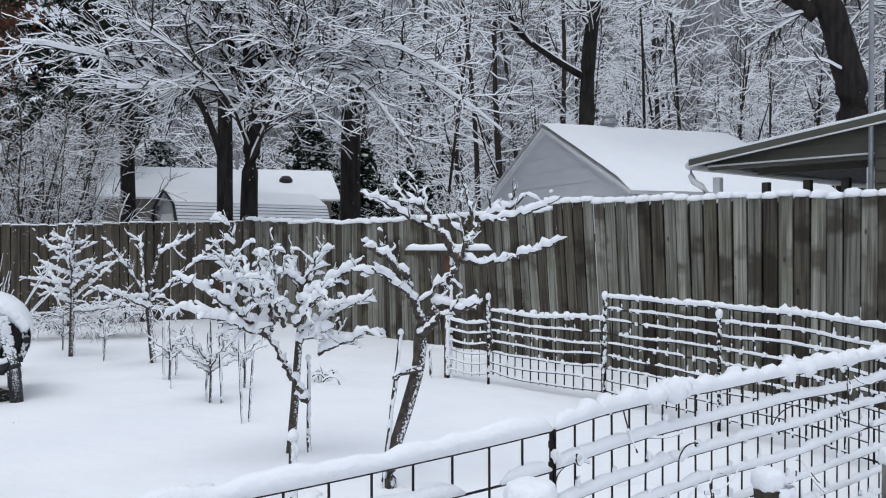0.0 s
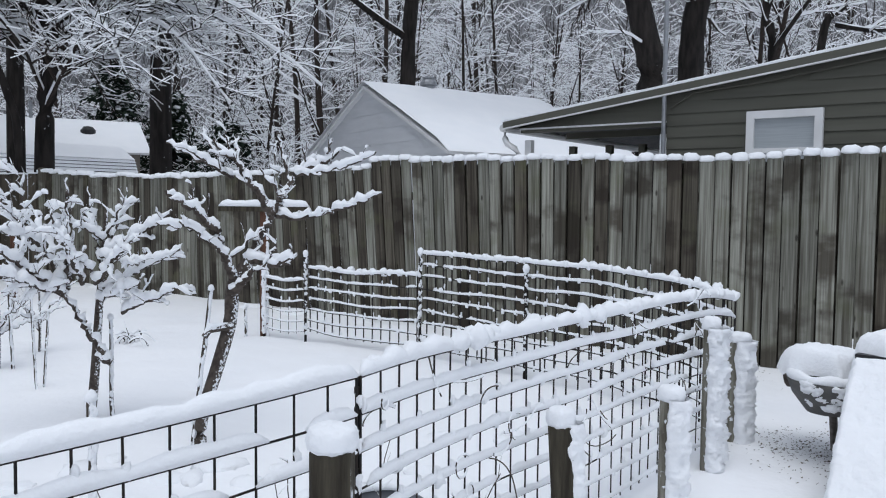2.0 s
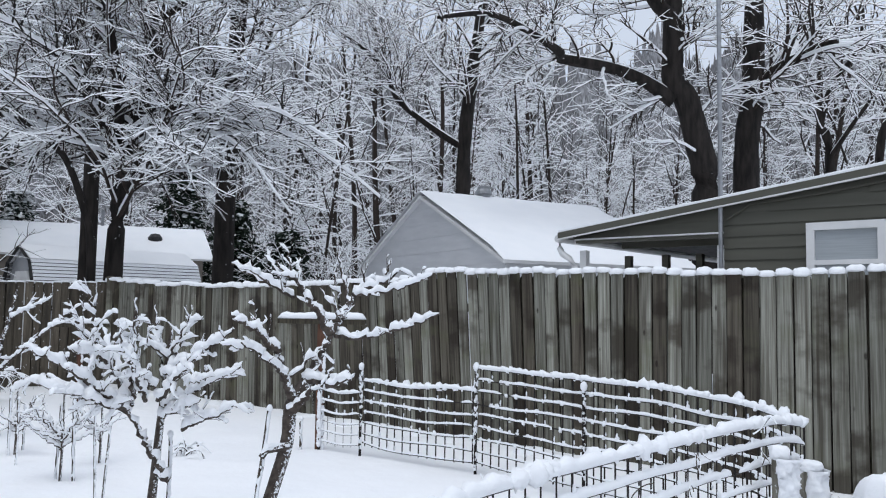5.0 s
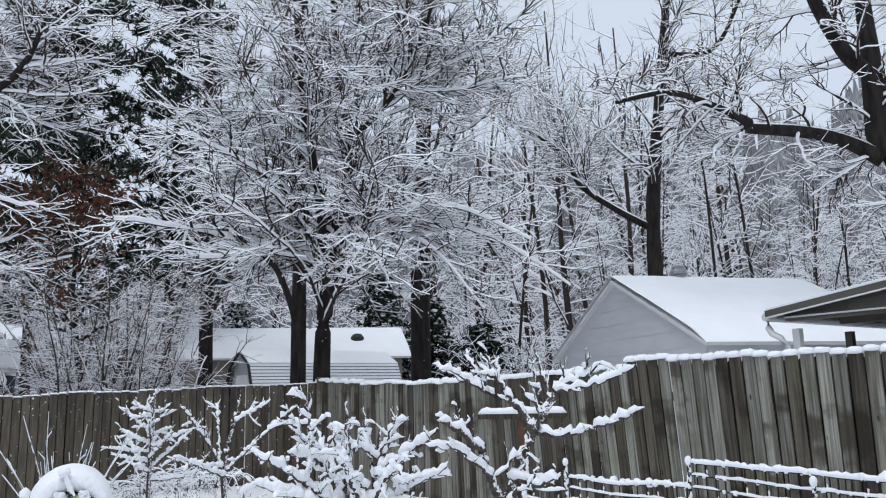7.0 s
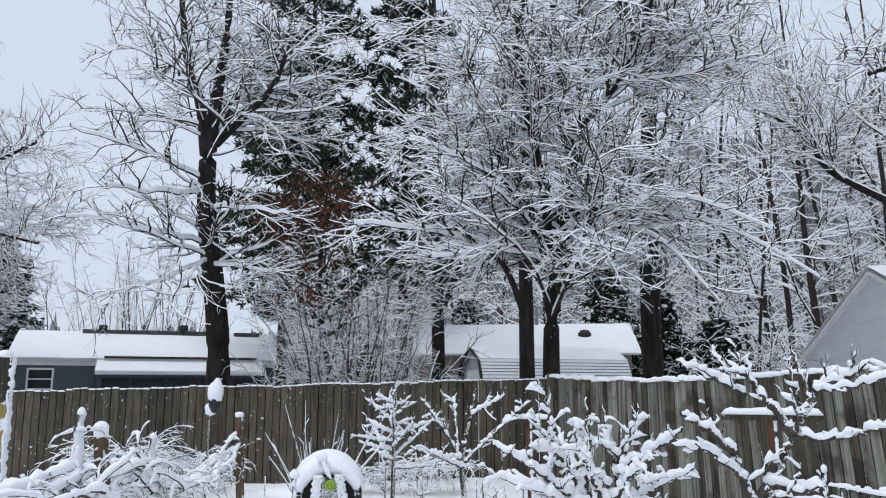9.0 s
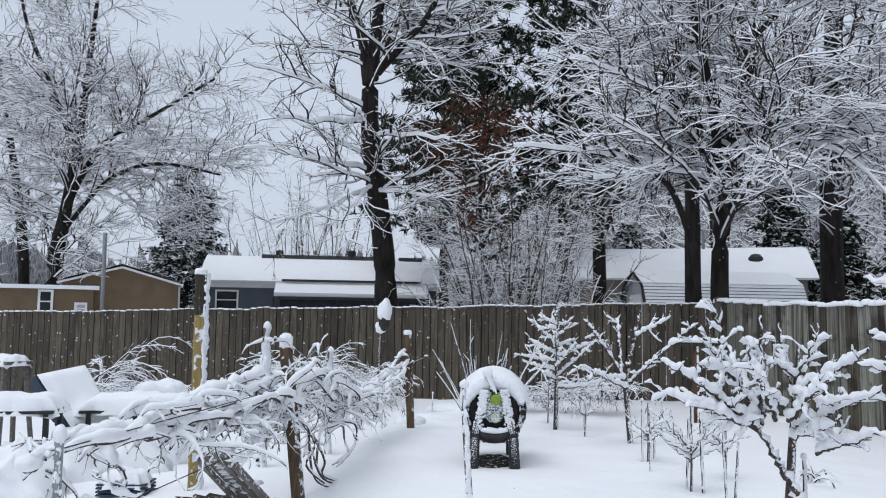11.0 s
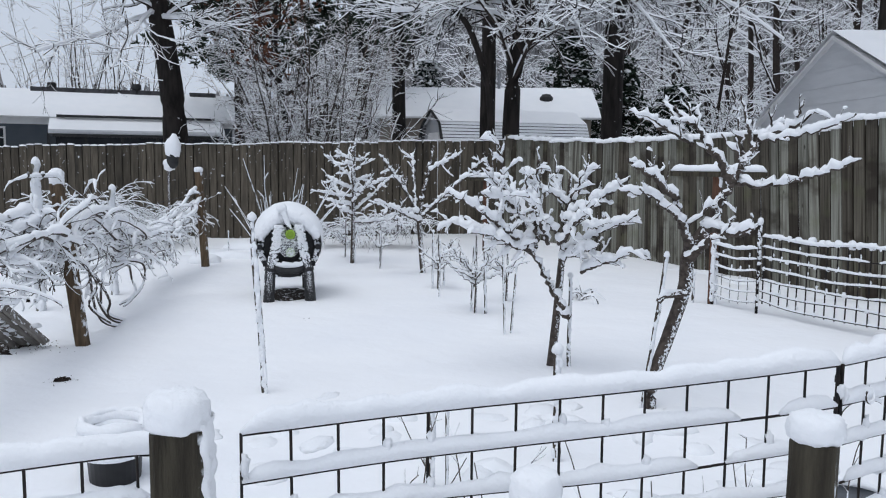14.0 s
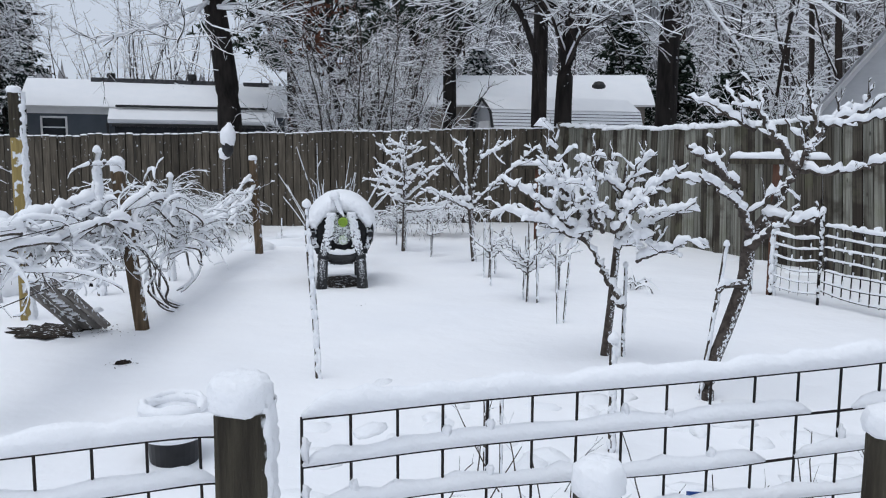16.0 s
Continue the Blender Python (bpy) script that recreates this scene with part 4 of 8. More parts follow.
tree("tall_tree", [
    [(-9.38, 24.19, -0.50, 0.24), (-9.46, 24.16, 5.02, 0.20), (-9.51, 24.14, 7.60, 0.18), (-9.57, 24.12, 11.07, 0.15), (-9.63, 24.10, 15.12, 0.12), (-9.74, 24.05, 19.40, 0.05)],
    [(-9.26, 24.24, 4.30, 0.09), (-8.71, 24.44, 5.77, 0.08), (-8.30, 24.58, 6.52, 0.06), (-7.63, 24.80, 7.66, 0.03)],
], crown(24, 3.2, 0.06, 2.8, 1.6, 3.5, 0.9, frm=0.3), 23, "tall bare hardwood with a dark straight trunk", group="tall bare trees")
tree("forked_tree", [
    [(4.68, 26.51, -0.50, 0.27), (4.73, 26.51, 6.34, 0.24), (4.94, 26.47, 8.95, 0.21), (5.18, 26.42, 10.86, 0.18), (5.49, 26.36, 13.19, 0.15), (5.90, 26.27, 16.40, 0.08)],
    [(4.69, 26.51, 6.81, 0.13), (3.70, 26.67, 7.45, 0.11), (2.50, 26.81, 8.41, 0.09), (2.01, 26.85, 9.43, 0.07), (0.93, 26.91, 10.42, 0.05), (-0.20, 26.93, 11.12, 0.03)],
    [(5.46, 26.37, 12.79, 0.10), (6.97, 26.00, 12.70, 0.09), (7.91, 25.73, 14.26, 0.06), (8.35, 25.59, 15.73, 0.03)],
], crown(24, 3.8, 0.07, 3.0, 1.9, 3.6, 1.0, frm=0.3, tl2=1.5), 24, "bare forked tree standing behind the garage")
tree("big_oak", [
    [(9.08, 17.82, -0.50, 0.42), (9.06, 17.83, 4.26, 0.34), (8.91, 17.91, 5.40, 0.31), (8.65, 18.03, 6.56, 0.29), (8.38, 18.13, 6.99, 0.28), (8.37, 18.09, 8.44, 0.24), (8.36, 18.14, 11.21, 0.12)],
    [(8.40, 18.12, 6.51, 0.22), (7.67, 18.22, 6.97, 0.16), (6.74, 18.05, 7.19, 0.14), (5.39, 17.77, 7.26, 0.12), (5.23, 17.14, 7.18, 0.10), (4.43, 16.95, 7.56, 0.07), (3.51, 16.76, 7.81, 0.06), (2.32, 16.56, 7.57, 0.03)],
    [(8.47, 18.09, 8.44, 0.20), (7.80, 17.91, 8.89, 0.17), (7.06, 17.56, 10.14, 0.14), (6.53, 17.13, 11.31, 0.08)],
], crown(22, 2.6, 0.04, 3.4, 1.3, 4.2, 0.7, frm=0.2, rise=0.05, lift=-0.02, tl2=2.0, br=0.022), 25, "huge dark oak with wide snow-topped limbs")
tree("big_oak", [
    [(10.35, 18.24, -0.50, 0.36), (10.33, 18.26, 5.11, 0.30), (10.47, 18.18, 6.67, 0.28), (10.52, 18.15, 8.65, 0.24), (10.56, 18.12, 11.47, 0.12)],
    [(10.70, 18.04, 7.14, 0.14), (11.00, 17.39, 7.40, 0.12), (11.50, 16.34, 7.59, 0.08)],
], crown(16, 3.4, 0.07, 2.6, 1.7, 3.4, 1.0, frm=0.25, lift=-0.01), 26, "huge dark oak with wide snow-topped limbs")
tree("big_tree", [
    [(-11.84, 16.11, -0.50, 0.34), (-11.89, 16.07, 2.33, 0.28), (-12.03, 15.97, 4.01, 0.25), (-12.23, 15.82, 5.72, 0.23), (-12.27, 15.78, 7.16, 0.21), (-12.18, 15.85, 8.63, 0.15), (-12.04, 15.96, 10.42, 0.10), (-11.96, 16.01, 12.85, 0.05)],
    [(-12.33, 15.74, 7.30, 0.13), (-12.47, 15.63, 8.61, 0.12), (-12.76, 15.39, 9.77, 0.09), (-12.97, 15.23, 11.69, 0.04)],
    [(-12.13, 15.89, 7.61, 0.11), (-11.60, 15.91, 8.04, 0.10), (-10.69, 16.04, 8.92, 0.08), (-10.20, 16.01, 10.02, 0.04)],
], crown(24, 3.2, 0.06, 3.0, 1.6, 3.8, 0.8, frm=0.15, rise=0.1, lift=0.0, tl2=2.6, snow=0.016, br=0.028), 27, "large bare tree with a dark trunk and snowy spreading limbs",
    limbs=[((-12.32, 15.75, 6.36), (-12.96, 13.21, 6.02), 0.07, -0.15),
           ((-12.27, 15.78, 5.14), (-13.11, 12.35, 5.15), 0.05, 0.10),
           ((-12.18, 15.86, 4.72), (-12.93, 13.11, 3.47), 0.04, -0.10),
           ((-12.18, 15.86, 4.72), (-11.38, 13.42, 3.18), 0.04, 0.40),
           ((-12.20, 15.84, 6.01), (-9.61, 15.42, 5.51), 0.05, 0.10),
           ((-12.08, 15.92, 4.58), (-9.93, 14.99, 4.16), 0.04, 0.10),
           ((-12.32, 15.74, 6.72), (-13.59, 12.72, 7.24), 0.06, 0.20)])
tree("left_tree", [
    [(-25.51, 15.87, -0.50, 0.30), (-25.48, 15.92, 3.06, 0.26), (-25.36, 16.11, 4.79, 0.20), (-25.19, 16.37, 7.55, 0.13), (-25.07, 16.55, 10.37, 0.09), (-24.95, 16.73, 13.66, 0.04)],
    [(-25.43, 16.01, 3.83, 0.13), (-25.24, 16.30, 5.59, 0.12), (-24.28, 16.83, 7.35, 0.10), (-23.04, 17.66, 8.26, 0.07), (-21.02, 18.53, 9.48, 0.04)],
    [(-25.28, 16.24, 7.14, 0.10), (-25.70, 15.56, 9.20, 0.08), (-26.10, 14.89, 11.03, 0.06), (-26.32, 14.50, 13.10, 0.03)],
    [(-25.32, 16.17, 4.41, 0.10), (-24.65, 17.17, 6.06, 0.08), (-23.28, 18.17, 6.70, 0.06), (-21.55, 19.43, 6.36, 0.03)],
], crown(26, 3.6, 0.045, 3.4, 2.1, 4.2, 1.2, frm=0.12, lift=-0.04, tl2=1.1, snow=0.018, br=0.024), 28, "wide bare tree veiled in fine snowy twigs")
tree("left_tree", [
    [(-29.36, 17.24, -0.50, 0.22), (-29.40, 17.18, 3.02, 0.20), (-29.60, 16.84, 6.19, 0.15), (-29.85, 16.39, 8.93, 0.10), (-30.22, 15.70, 13.14, 0.05)],
], crown(24, 3.6, 0.06, 3.0, 2.0, 3.2, 1.1, frm=0.15, lift=-0.02), 29, "wide bare tree veiled in fine snowy twigs")
tree("leaning_sapling", [
    [(-4.18, 15.80, -0.50, 0.09), (-4.22, 15.79, 2.37, 0.07), (-4.33, 15.66, 3.16, 0.07), (-4.58, 15.48, 3.95, 0.06), (-4.83, 15.30, 4.29, 0.05), (-5.34, 15.03, 4.70, 0.03)],
], crown(7, 1.6, 0.03, 1.8, 0.9, 2.0, 0.5, frm=0.5), 30, "slim leaning sapling coated with snow")
tree("bent_tree", [
    [(13.06, 18.91, -0.50, 0.13), (13.03, 18.93, 5.44, 0.12), (12.86, 19.05, 6.28, 0.10), (13.11, 18.87, 7.32, 0.08), (13.62, 18.51, 8.30, 0.05), (13.73, 18.43, 9.48, 0.03)],
    [(13.00, 18.95, 5.37, 0.07), (13.34, 18.47, 6.19, 0.06), (13.66, 17.99, 6.98, 0.04), (13.74, 17.67, 7.91, 0.03)],
], crown(9, 2.2, 0.035, 2.6, 1.3, 3.4, 0.8, frm=0.3, lift=-0.02, tl2=1.5, br=0.02), 31, "crooked bare tree with snow along its stems")
tree("bent_tree", [
    [(15.11, 19.90, -0.50, 0.12), (15.17, 19.85, 5.79, 0.11), (15.57, 19.54, 6.87, 0.09), (16.12, 19.09, 7.75, 0.07), (16.23, 19.00, 8.83, 0.04)],
    [(15.46, 19.63, 6.40, 0.07), (15.97, 18.69, 6.08, 0.05), (16.46, 17.86, 6.09, 0.03)],
], crown(9, 2.2, 0.035, 2.6, 1.3, 3.4, 0.8, frm=0.3, lift=-0.02, tl2=1.5, br=0.02), 32, "crooked bare tree with snow along its stems")

# ---- woods and evergreens in the distance ----
NEEDLE = material("dark_needles", (0.022, 0.034, 0.022), 0.85, second=(0.012, 0.02, 0.014), scale=6.0, spec=0.15)
NEEDLE_BLUE = material("grey_green_needles", (0.03, 0.042, 0.036), 0.85, second=(0.016, 0.024, 0.022), scale=6.0, spec=0.15)
PINE_NEEDLE = material("pine_needles", (0.050, 0.066, 0.048), 0.85, second=(0.026, 0.036, 0.028), scale=6.0, spec=0.15)
OAK_LEAF = material("withered_oak_leaf", (0.15, 0.062, 0.035), 0.85, second=(0.09, 0.038, 0.024), scale=12.0)


def merged(name, variants, places, mats, label, category, kind="", smooth=False):
    """Copies of a few shapes, turned and sized, joined into one mesh."""
    vs, fs, ms, base = [], [], [], 0
    prepared = [(np.array(s.v), s.f, s.m) for s in variants]
    for k, (x, y, z, turn, size, tall) in places:
        v, f, m = prepared[k]
        c, s = math.cos(turn) * size, math.sin(turn) * size
        w = np.stack([v[:, 0] * c - v[:, 1] * s + x, v[:, 0] * s + v[:, 1] * c + y, v[:, 2] * size * tall + z], 1)
        vs.append(w)
        fs.extend([tuple(i + base for i in q) for q in f])
        ms.extend(m)
        base += len(v)
    sh = Shape()
    sh.v, sh.f, sh.m = np.concatenate(vs).tolist(), fs, ms
    return tagged(sh.thing(name, mats, smooth=smooth), label, category, kind=kind)


def wood_tree(seed, height, stems, spread, snow=0.022):
    rnd = random.Random(seed)
    sh = Shape()
    for _ in range(stems):
        a = rnd.uniform(0, 6.28)
        d = Vector((math.cos(a) * spread, math.sin(a) * spread, 1))
        line = wander((rnd.uniform(-0.3, 0.3), rnd.uniform(-0.3, 0.3), -0.5), d, height * rnd.uniform(0.8, 1.1), 10, 0.05, 0.02, rnd)
        r = rnd.uniform(0.07, 0.13)
        sh.limb(line, [r * (1 - 0.85 * i / 10) for i in range(11)], 6, snow=0.0)
        sprout(sh, line, r, 0, rnd, [
            dict(n=int(15 / stems ** 0.5), len=height * 0.27, r=0.05, angle=(30, 65), steps=5, sides=4, snow=snow * 1.3, rise=0.15, lift=0.03, bend=0.22, rmin=0.015, **{"from": 0.12}),
            dict(n=3.0, len=1.6, r=0.020, angle=(35, 80), steps=3, sides=3, snow=snow * 1.15, rise=0.0, lift=0.0, bend=0.22, rmin=0.010),
            dict(n=3.6, len=0.9, r=0.010, angle=(30, 75), steps=2, sides=3, snow=snow, rmin=0.006, bend=0.2, lift=-0.02)])
    return sh


def make_woods():
    rnd = random.Random(101)
    kinds = [wood_tree(200 + i, 11 + (i % 4) * 1.4, 1 + (i % 3), 0.10 + 0.05 * (i % 3)) for i in range(8)]
    spots = []
    for i in range(27):
        ang = radians(-46 + 74 * ((i * 0.618034) % 1.0) ** 1.35)   # bearing to the left of straight ahead
        dist = 29 + 27 * rnd.random()
        x, y = -math.sin(ang) * dist, math.cos(ang) * dist
        if 7 < math.degrees(ang) < 24 and dist < 36 or 0.5 < x < 9 and y < 27:
            dist += 12
            x, y = -math.sin(ang) * dist, math.cos(ang) * dist
        spots.append((i % 8, (x, y, -0.4, rnd.uniform(0, 6.28), rnd.uniform(0.85, 1.15), rnd.uniform(0.9, 1.2))))
    merged("far_woods", kinds, spots, [TWIG, SNOW], "bare snowy woods behind the houses", "trees", kind="stuff")
    spots = []
    for i in range(11):
        ang = radians(28 + 46 * ((i * 0.618034) % 1.0))
        dist = 55 + 25 * rnd.random()
        x, y = -math.sin(ang) * dist, math.cos(ang) * dist
        spots.append((i % 8, (x, y, -0.8, rnd.uniform(0, 6.28), rnd.uniform(0.6, 0.8), rnd.uniform(0.7, 1.0))))
    merged("far_woods", kinds, spots, [TWIG, SNOW], "thin line of snowy trees beyond the bungalow", "trees", kind="stuff")
    # the far edge of the woods, thinner and paler
    thin = []
    for k in range(6):
        r2 = random.Random(700 + k)
        sh = Shape()
        line = wander((0, 0, -0.5), (r2.uniform(-0.1, 0.1), r2.uniform(-0.1, 0.1), 1), 15, 9, 0.05, 0.02, r2)
        sh.limb(line, [0.14 * (1 - 0.8 * i / 9) for i in range(10)], 5)
        sprout(sh, line, 0.13, 0, r2, [dict(n=24, len=4.2, r=0.045, angle=(30, 70), steps=4, sides=3, snow=0.03, rise=0.12, lift=0.03, bend=0.2, rmin=0.022, **{"from": 0.12}),
                                       dict(n=3.4, len=1.7, r=0.020, angle=(35, 80), steps=2, sides=3, snow=0.03, rmin=0.011, bend=0.2)])
        thin.append(sh)
    spots = []
    for i in range(50):
        ang = radians(-48 + 72 * ((i * 0.618034) % 1.0) ** 1.2)
        dist = rnd.uniform(48, 72)
        spots.append((i % 6, (-math.sin(ang) * dist, math.cos(ang) * dist, -0.4, rnd.uniform(0, 6.28), rnd.uniform(0.85, 1.25), 1.0)))
    for i in range(20):
        ang = radians(-12 - 30 * ((i * 0.618034) % 1.0))
        dist = rnd.uniform(31, 44)
        spots.append((i % 6, (-math.sin(ang) * dist, math.cos(ang) * dist, -0.4, rnd.uniform(0, 6.28), rnd.uniform(0.6, 0.85), 1.15)))
    for i in range(16):
        ang = radians(-16 + 24 * ((i * 0.618034) % 1.0))
        dist = rnd.uniform(40, 54)
        spots.append((i % 6, (-math.sin(ang) * dist, math.cos(ang) * dist, -0.4, rnd.uniform(0, 6.28), rnd.uniform(1.2, 1.6), 1.05)))
    merged("far_woods", thin, spots, [TWIG, SNOW], "pale far edge of the snowy woods", "trees", kind="stuff")
    # brush under the woods
    brush = []
    for s in range(4):
        r2 = random.Random(300 + s)
        b = Shape()
        for _ in range(14):
            a = r2.uniform(0, 6.28)
            line = wander((r2.uniform(-0.8, 0.8), r2.uniform(-0.8, 0.8), -0.2), (math.cos(a) * 0.4, math.sin(a) * 0.4, 1), r2.uniform(2.0, 4.0), 6, 0.12, -0.02, r2)
            b.limb(line, [0.03 * (1 - 0.7 * i / 6) for i in range(7)], 4, snow=0.012)
            sprout(b, line, 0.03, 0, r2, [dict(n=3.0, len=1.0, r=0.016, angle=(30, 70), steps=3, sides=3, snow=0.022, rmin=0.011),
                                          dict(n=2.5, len=0.6, r=0.011, angle=(30, 70), steps=2, sides=3, snow=0.02, rmin=0.009)])
        brush.append(b)
    spots = []
    for i in range(16):
        ang = radians(-44 + 62 * ((i * 0.618034) % 1.0))
        dist = rnd.uniform(24, 36)
        x, y = -math.sin(ang) * dist, math.cos(ang) * dist
        if 7 < math.degrees(ang) < 24 and dist < 37 or 0 < x < 9 and y < 26:
            dist += 13
            x, y = -math.sin(ang) * dist, math.cos(ang) * dist
        spots.append((i % 4, (x, y, -0.3, rnd.uniform(0, 6.28), rnd.uniform(0.9, 1.3), rnd.uniform(0.8, 1.3))))
    merged("brush", brush, spots, [TWIG, SNOW], "tangled snowy brush under the trees", "shrubs", kind="stuff")


make_woods()


def treeline():
    """The far edge of the woods: a belt of distant trees with a ragged top."""
    # pale greys mix snowy twigs with the haze of distance, put into the colour
    m = material("hazy_distant_woods", (0.50, 0.505, 0.52), 1.0, second=(0.085, 0.08, 0.08), scale=5.5, stretch=(1, 1, 0.4), third=(0.30, 0.295, 0.305), blotch=(0.9, 0.9, 0.5), spec=0.0)
    sh = Shape()
    n = 1600
    for i in range(n + 1):
        ang = radians(-60 + 150 * i / n)
        r = 78 + 3 * math.sin(i * 0.11)
        h = (26.0 if ang < radians(2) else 26.0 - 9.0 * min(1.0, (ang - radians(2)) / radians(16))) + 3.5 * noise.noise(Vector((i * 0.03, 0, 0))) + 3.0 * noise.noise(Vector((i * 0.21, 7, 0))) + 3.2 * noise.noise(Vector((i * 0.9, 5, 0)))
        if ang > radians(24):
            h *= 0.42 + 0.58 * max(0.0, 1 - (math.degrees(ang) - 24) / 6)
        x, y = -math.sin(ang) * r, math.cos(ang) * r
        sh.v += [(x, y, -2), (x, y, h), (x * 1.03, y * 1.03, -2)]
    for i in range(n):
        a = i * 3
        sh.face((a, a + 3, a + 4, a + 1))
        sh.face((a + 1, a + 4, a + 5, a + 2))
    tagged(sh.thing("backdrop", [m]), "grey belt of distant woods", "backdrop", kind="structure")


treeline()


def evergreen(name, x, y, height, radius, seed, label, mat=NEEDLE, boughs=110, base=-0.4, start=0.05, snow=0.5):
    """Drooping boughs hung with dark sprays, snow lying in pads on the outer half."""
    rnd = random.Random(seed)
    top = holder(name, Matrix.Translation((x, y, base)), label, "tree")
    tk = Shape()
    tk.limb([(x, y, base), (x, y, base + height * 0.5), (x, y, base + height)], [0.16, 0.09, 0.02], 8)
    under(top, "trunk", tk, [BARK, SNOW])
    sprays = Shape()
    for i in range(boughs):
        u = start + (1 - start) * (i + rnd.random()) / boughs
        z = base + height * u
        ln = radius * (1 - u) ** 0.75 * rnd.uniform(0.6, 1.2) + 0.15
        a = i * 2.399 + rnd.uniform(-0.5, 0.5)
        line = wander((x, y, z), (math.cos(a), math.sin(a), rnd.uniform(0.0, 0.5)), ln, 6, 0.08, -0.09, rnd)
        sh = Shape()
        sh.limb(line, [0.03 * (1 - 0.6 * k / 6) for k in range(7)], 4, snow=0.0, slots=(0, 1))
        for k in range(2, 7):
            if rnd.random() < snow:
                q = line[k] + Vector((rnd.gauss(0, 0.12), rnd.gauss(0, 0.12), 0.03))
                w = rnd.uniform(0.07, 0.2)
                sh.blob(tuple(q), (w, w * rnd.uniform(0.6, 1.0), w * 0.35), 1, 4, 7, 0.4, 0.5, i + k)
        under(top, "bough", sh, [mat, SNOW], smooth=True)
        for k in range(2, 7):
            for _ in range(int(7 + ln * 7)):
                q = line[k] + Vector((rnd.gauss(0, 0.13), rnd.gauss(0, 0.13), rnd.gauss(-0.06, 0.07)))
                d = Vector((math.cos(a) + rnd.gauss(0, 0.8), math.sin(a) + rnd.gauss(0, 0.8), rnd.gauss(-0.5, 0.5))).normalized() * rnd.uniform(0.15, 0.32)
                w = Vector((rnd.uniform(-1, 1), rnd.uniform(-1, 1), rnd.uniform(-0.4, 0.4))).normalized() * 0.062
                b = len(sprays.v)
                sprays.v += [tuple(q), tuple(q + d * 0.5 + w), tuple(q + d), tuple(q + d * 0.5 - w)]
                sprays.face((b, b + 1, b + 2, b + 3), 1 if rnd.random() < 0.08 + 0.2 * (snow > 0.6) else 0)
    tagged(under(top, "sprays", sprays, [mat, SNOW]), kind="stuff")
    return top


evergreen("cedar", -5.7, 34.5, 7.6, 2.4, 41, "dark evergreen cedar loaded with snow", boughs=110, snow=0.4)
evergreen("cedar", -3.3, 32.8, 5.9, 2.0, 42, "dark evergreen cedar loaded with snow", boughs=90, snow=0.22)
evergreen("cedar", -1.2, 30.0, 4.6, 2.2, 45, "dark evergreen cedar loaded with snow", boughs=80, snow=0.2)
evergreen("cedar", -12.4, 35.5, 6.4, 2.2, 43, "snow-laden evergreen behind the far house", NEEDLE_BLUE, boughs=90, snow=0.85)
evergreen("spruce", -30.6, 25.8, 9.0, 3.0, 44, "tall spruce with snow on its tiered boughs", NEEDLE_BLUE, boughs=190, snow=0.65)


def pine(x, y, height, seed, label, lean=0.0):
    rnd = random.Random(seed)
    top = holder("pine_tree", Matrix.Translation((x, y, -0.4)), label, "tree")
    tk = Shape()
    line = stem(tk, [(x, y, -0.4), (x + lean * 0.3, y, height * 0.4), (x + lean, y, height)], [0.22, 0.16, 0.05], 10)
    under(top, "trunk", tk, [BARK, SNOW], smooth=True)
    nd = Shape()
    for i in range(52):
        sh = Shape()
        u = 0.36 + 0.64 * (i + rnd.random()) / 52
        f = u * (len(line) - 1)
        p = line[int(min(f, len(line) - 2))].lerp(line[int(min(f, len(line) - 2)) + 1], f % 1)
        a = i * 2.399
        ln = 3.9 * (1.05 - u) ** 0.5 * rnd.uniform(0.6, 1.1) + 0.3
        b = wander(p, (math.cos(a), math.sin(a), 0.25), ln, 6, 0.1, 0.02, rnd)
        sh.limb(b, [0.05 * (1 - 0.8 * k / 6) for k in range(7)], 5, snow=0.025)
        under(top, "bough", sh, [TWIG, SNOW])
        for _ in range(int(10 + ln * 9)):
            q = b[rnd.randint(2, 6)] + Vector((rnd.gauss(0, 0.28), rnd.gauss(0, 0.28), rnd.gauss(0.05, 0.16)))
            for _ in range(19):
                d = Vector((rnd.gauss(0, 1), rnd.gauss(0, 1), rnd.gauss(0.25, 0.8))).normalized() * rnd.uniform(0.18, 0.32)
                s = Vector((rnd.uniform(-1, 1), rnd.uniform(-1, 1), rnd.uniform(-1, 1))).normalized() * 0.038
                k = len(nd.v)
                nd.v += [tuple(q + s), tuple(q - s), tuple(q + d - s * 0.6), tuple(q + d + s * 0.6)]
                nd.face((k, k + 1, k + 2, k + 3), 1 if d.z > 0.1 and rnd.random() < 0.26 else 0)
    tagged(under(top, "needles", nd, [PINE_NEEDLE, SNOW]), kind="stuff")


pine(-15.6, 26.0, 19.5, 51, "tall dark pine with snow-dusted needles", 0.3)
pine(-12.6, 28.5, 20.0, 52, "tall dark pine with snow-dusted needles", 0.2)
pine(-17.6, 28.0, 16.5, 53, "tall dark pine with snow-dusted needles", -0.2)


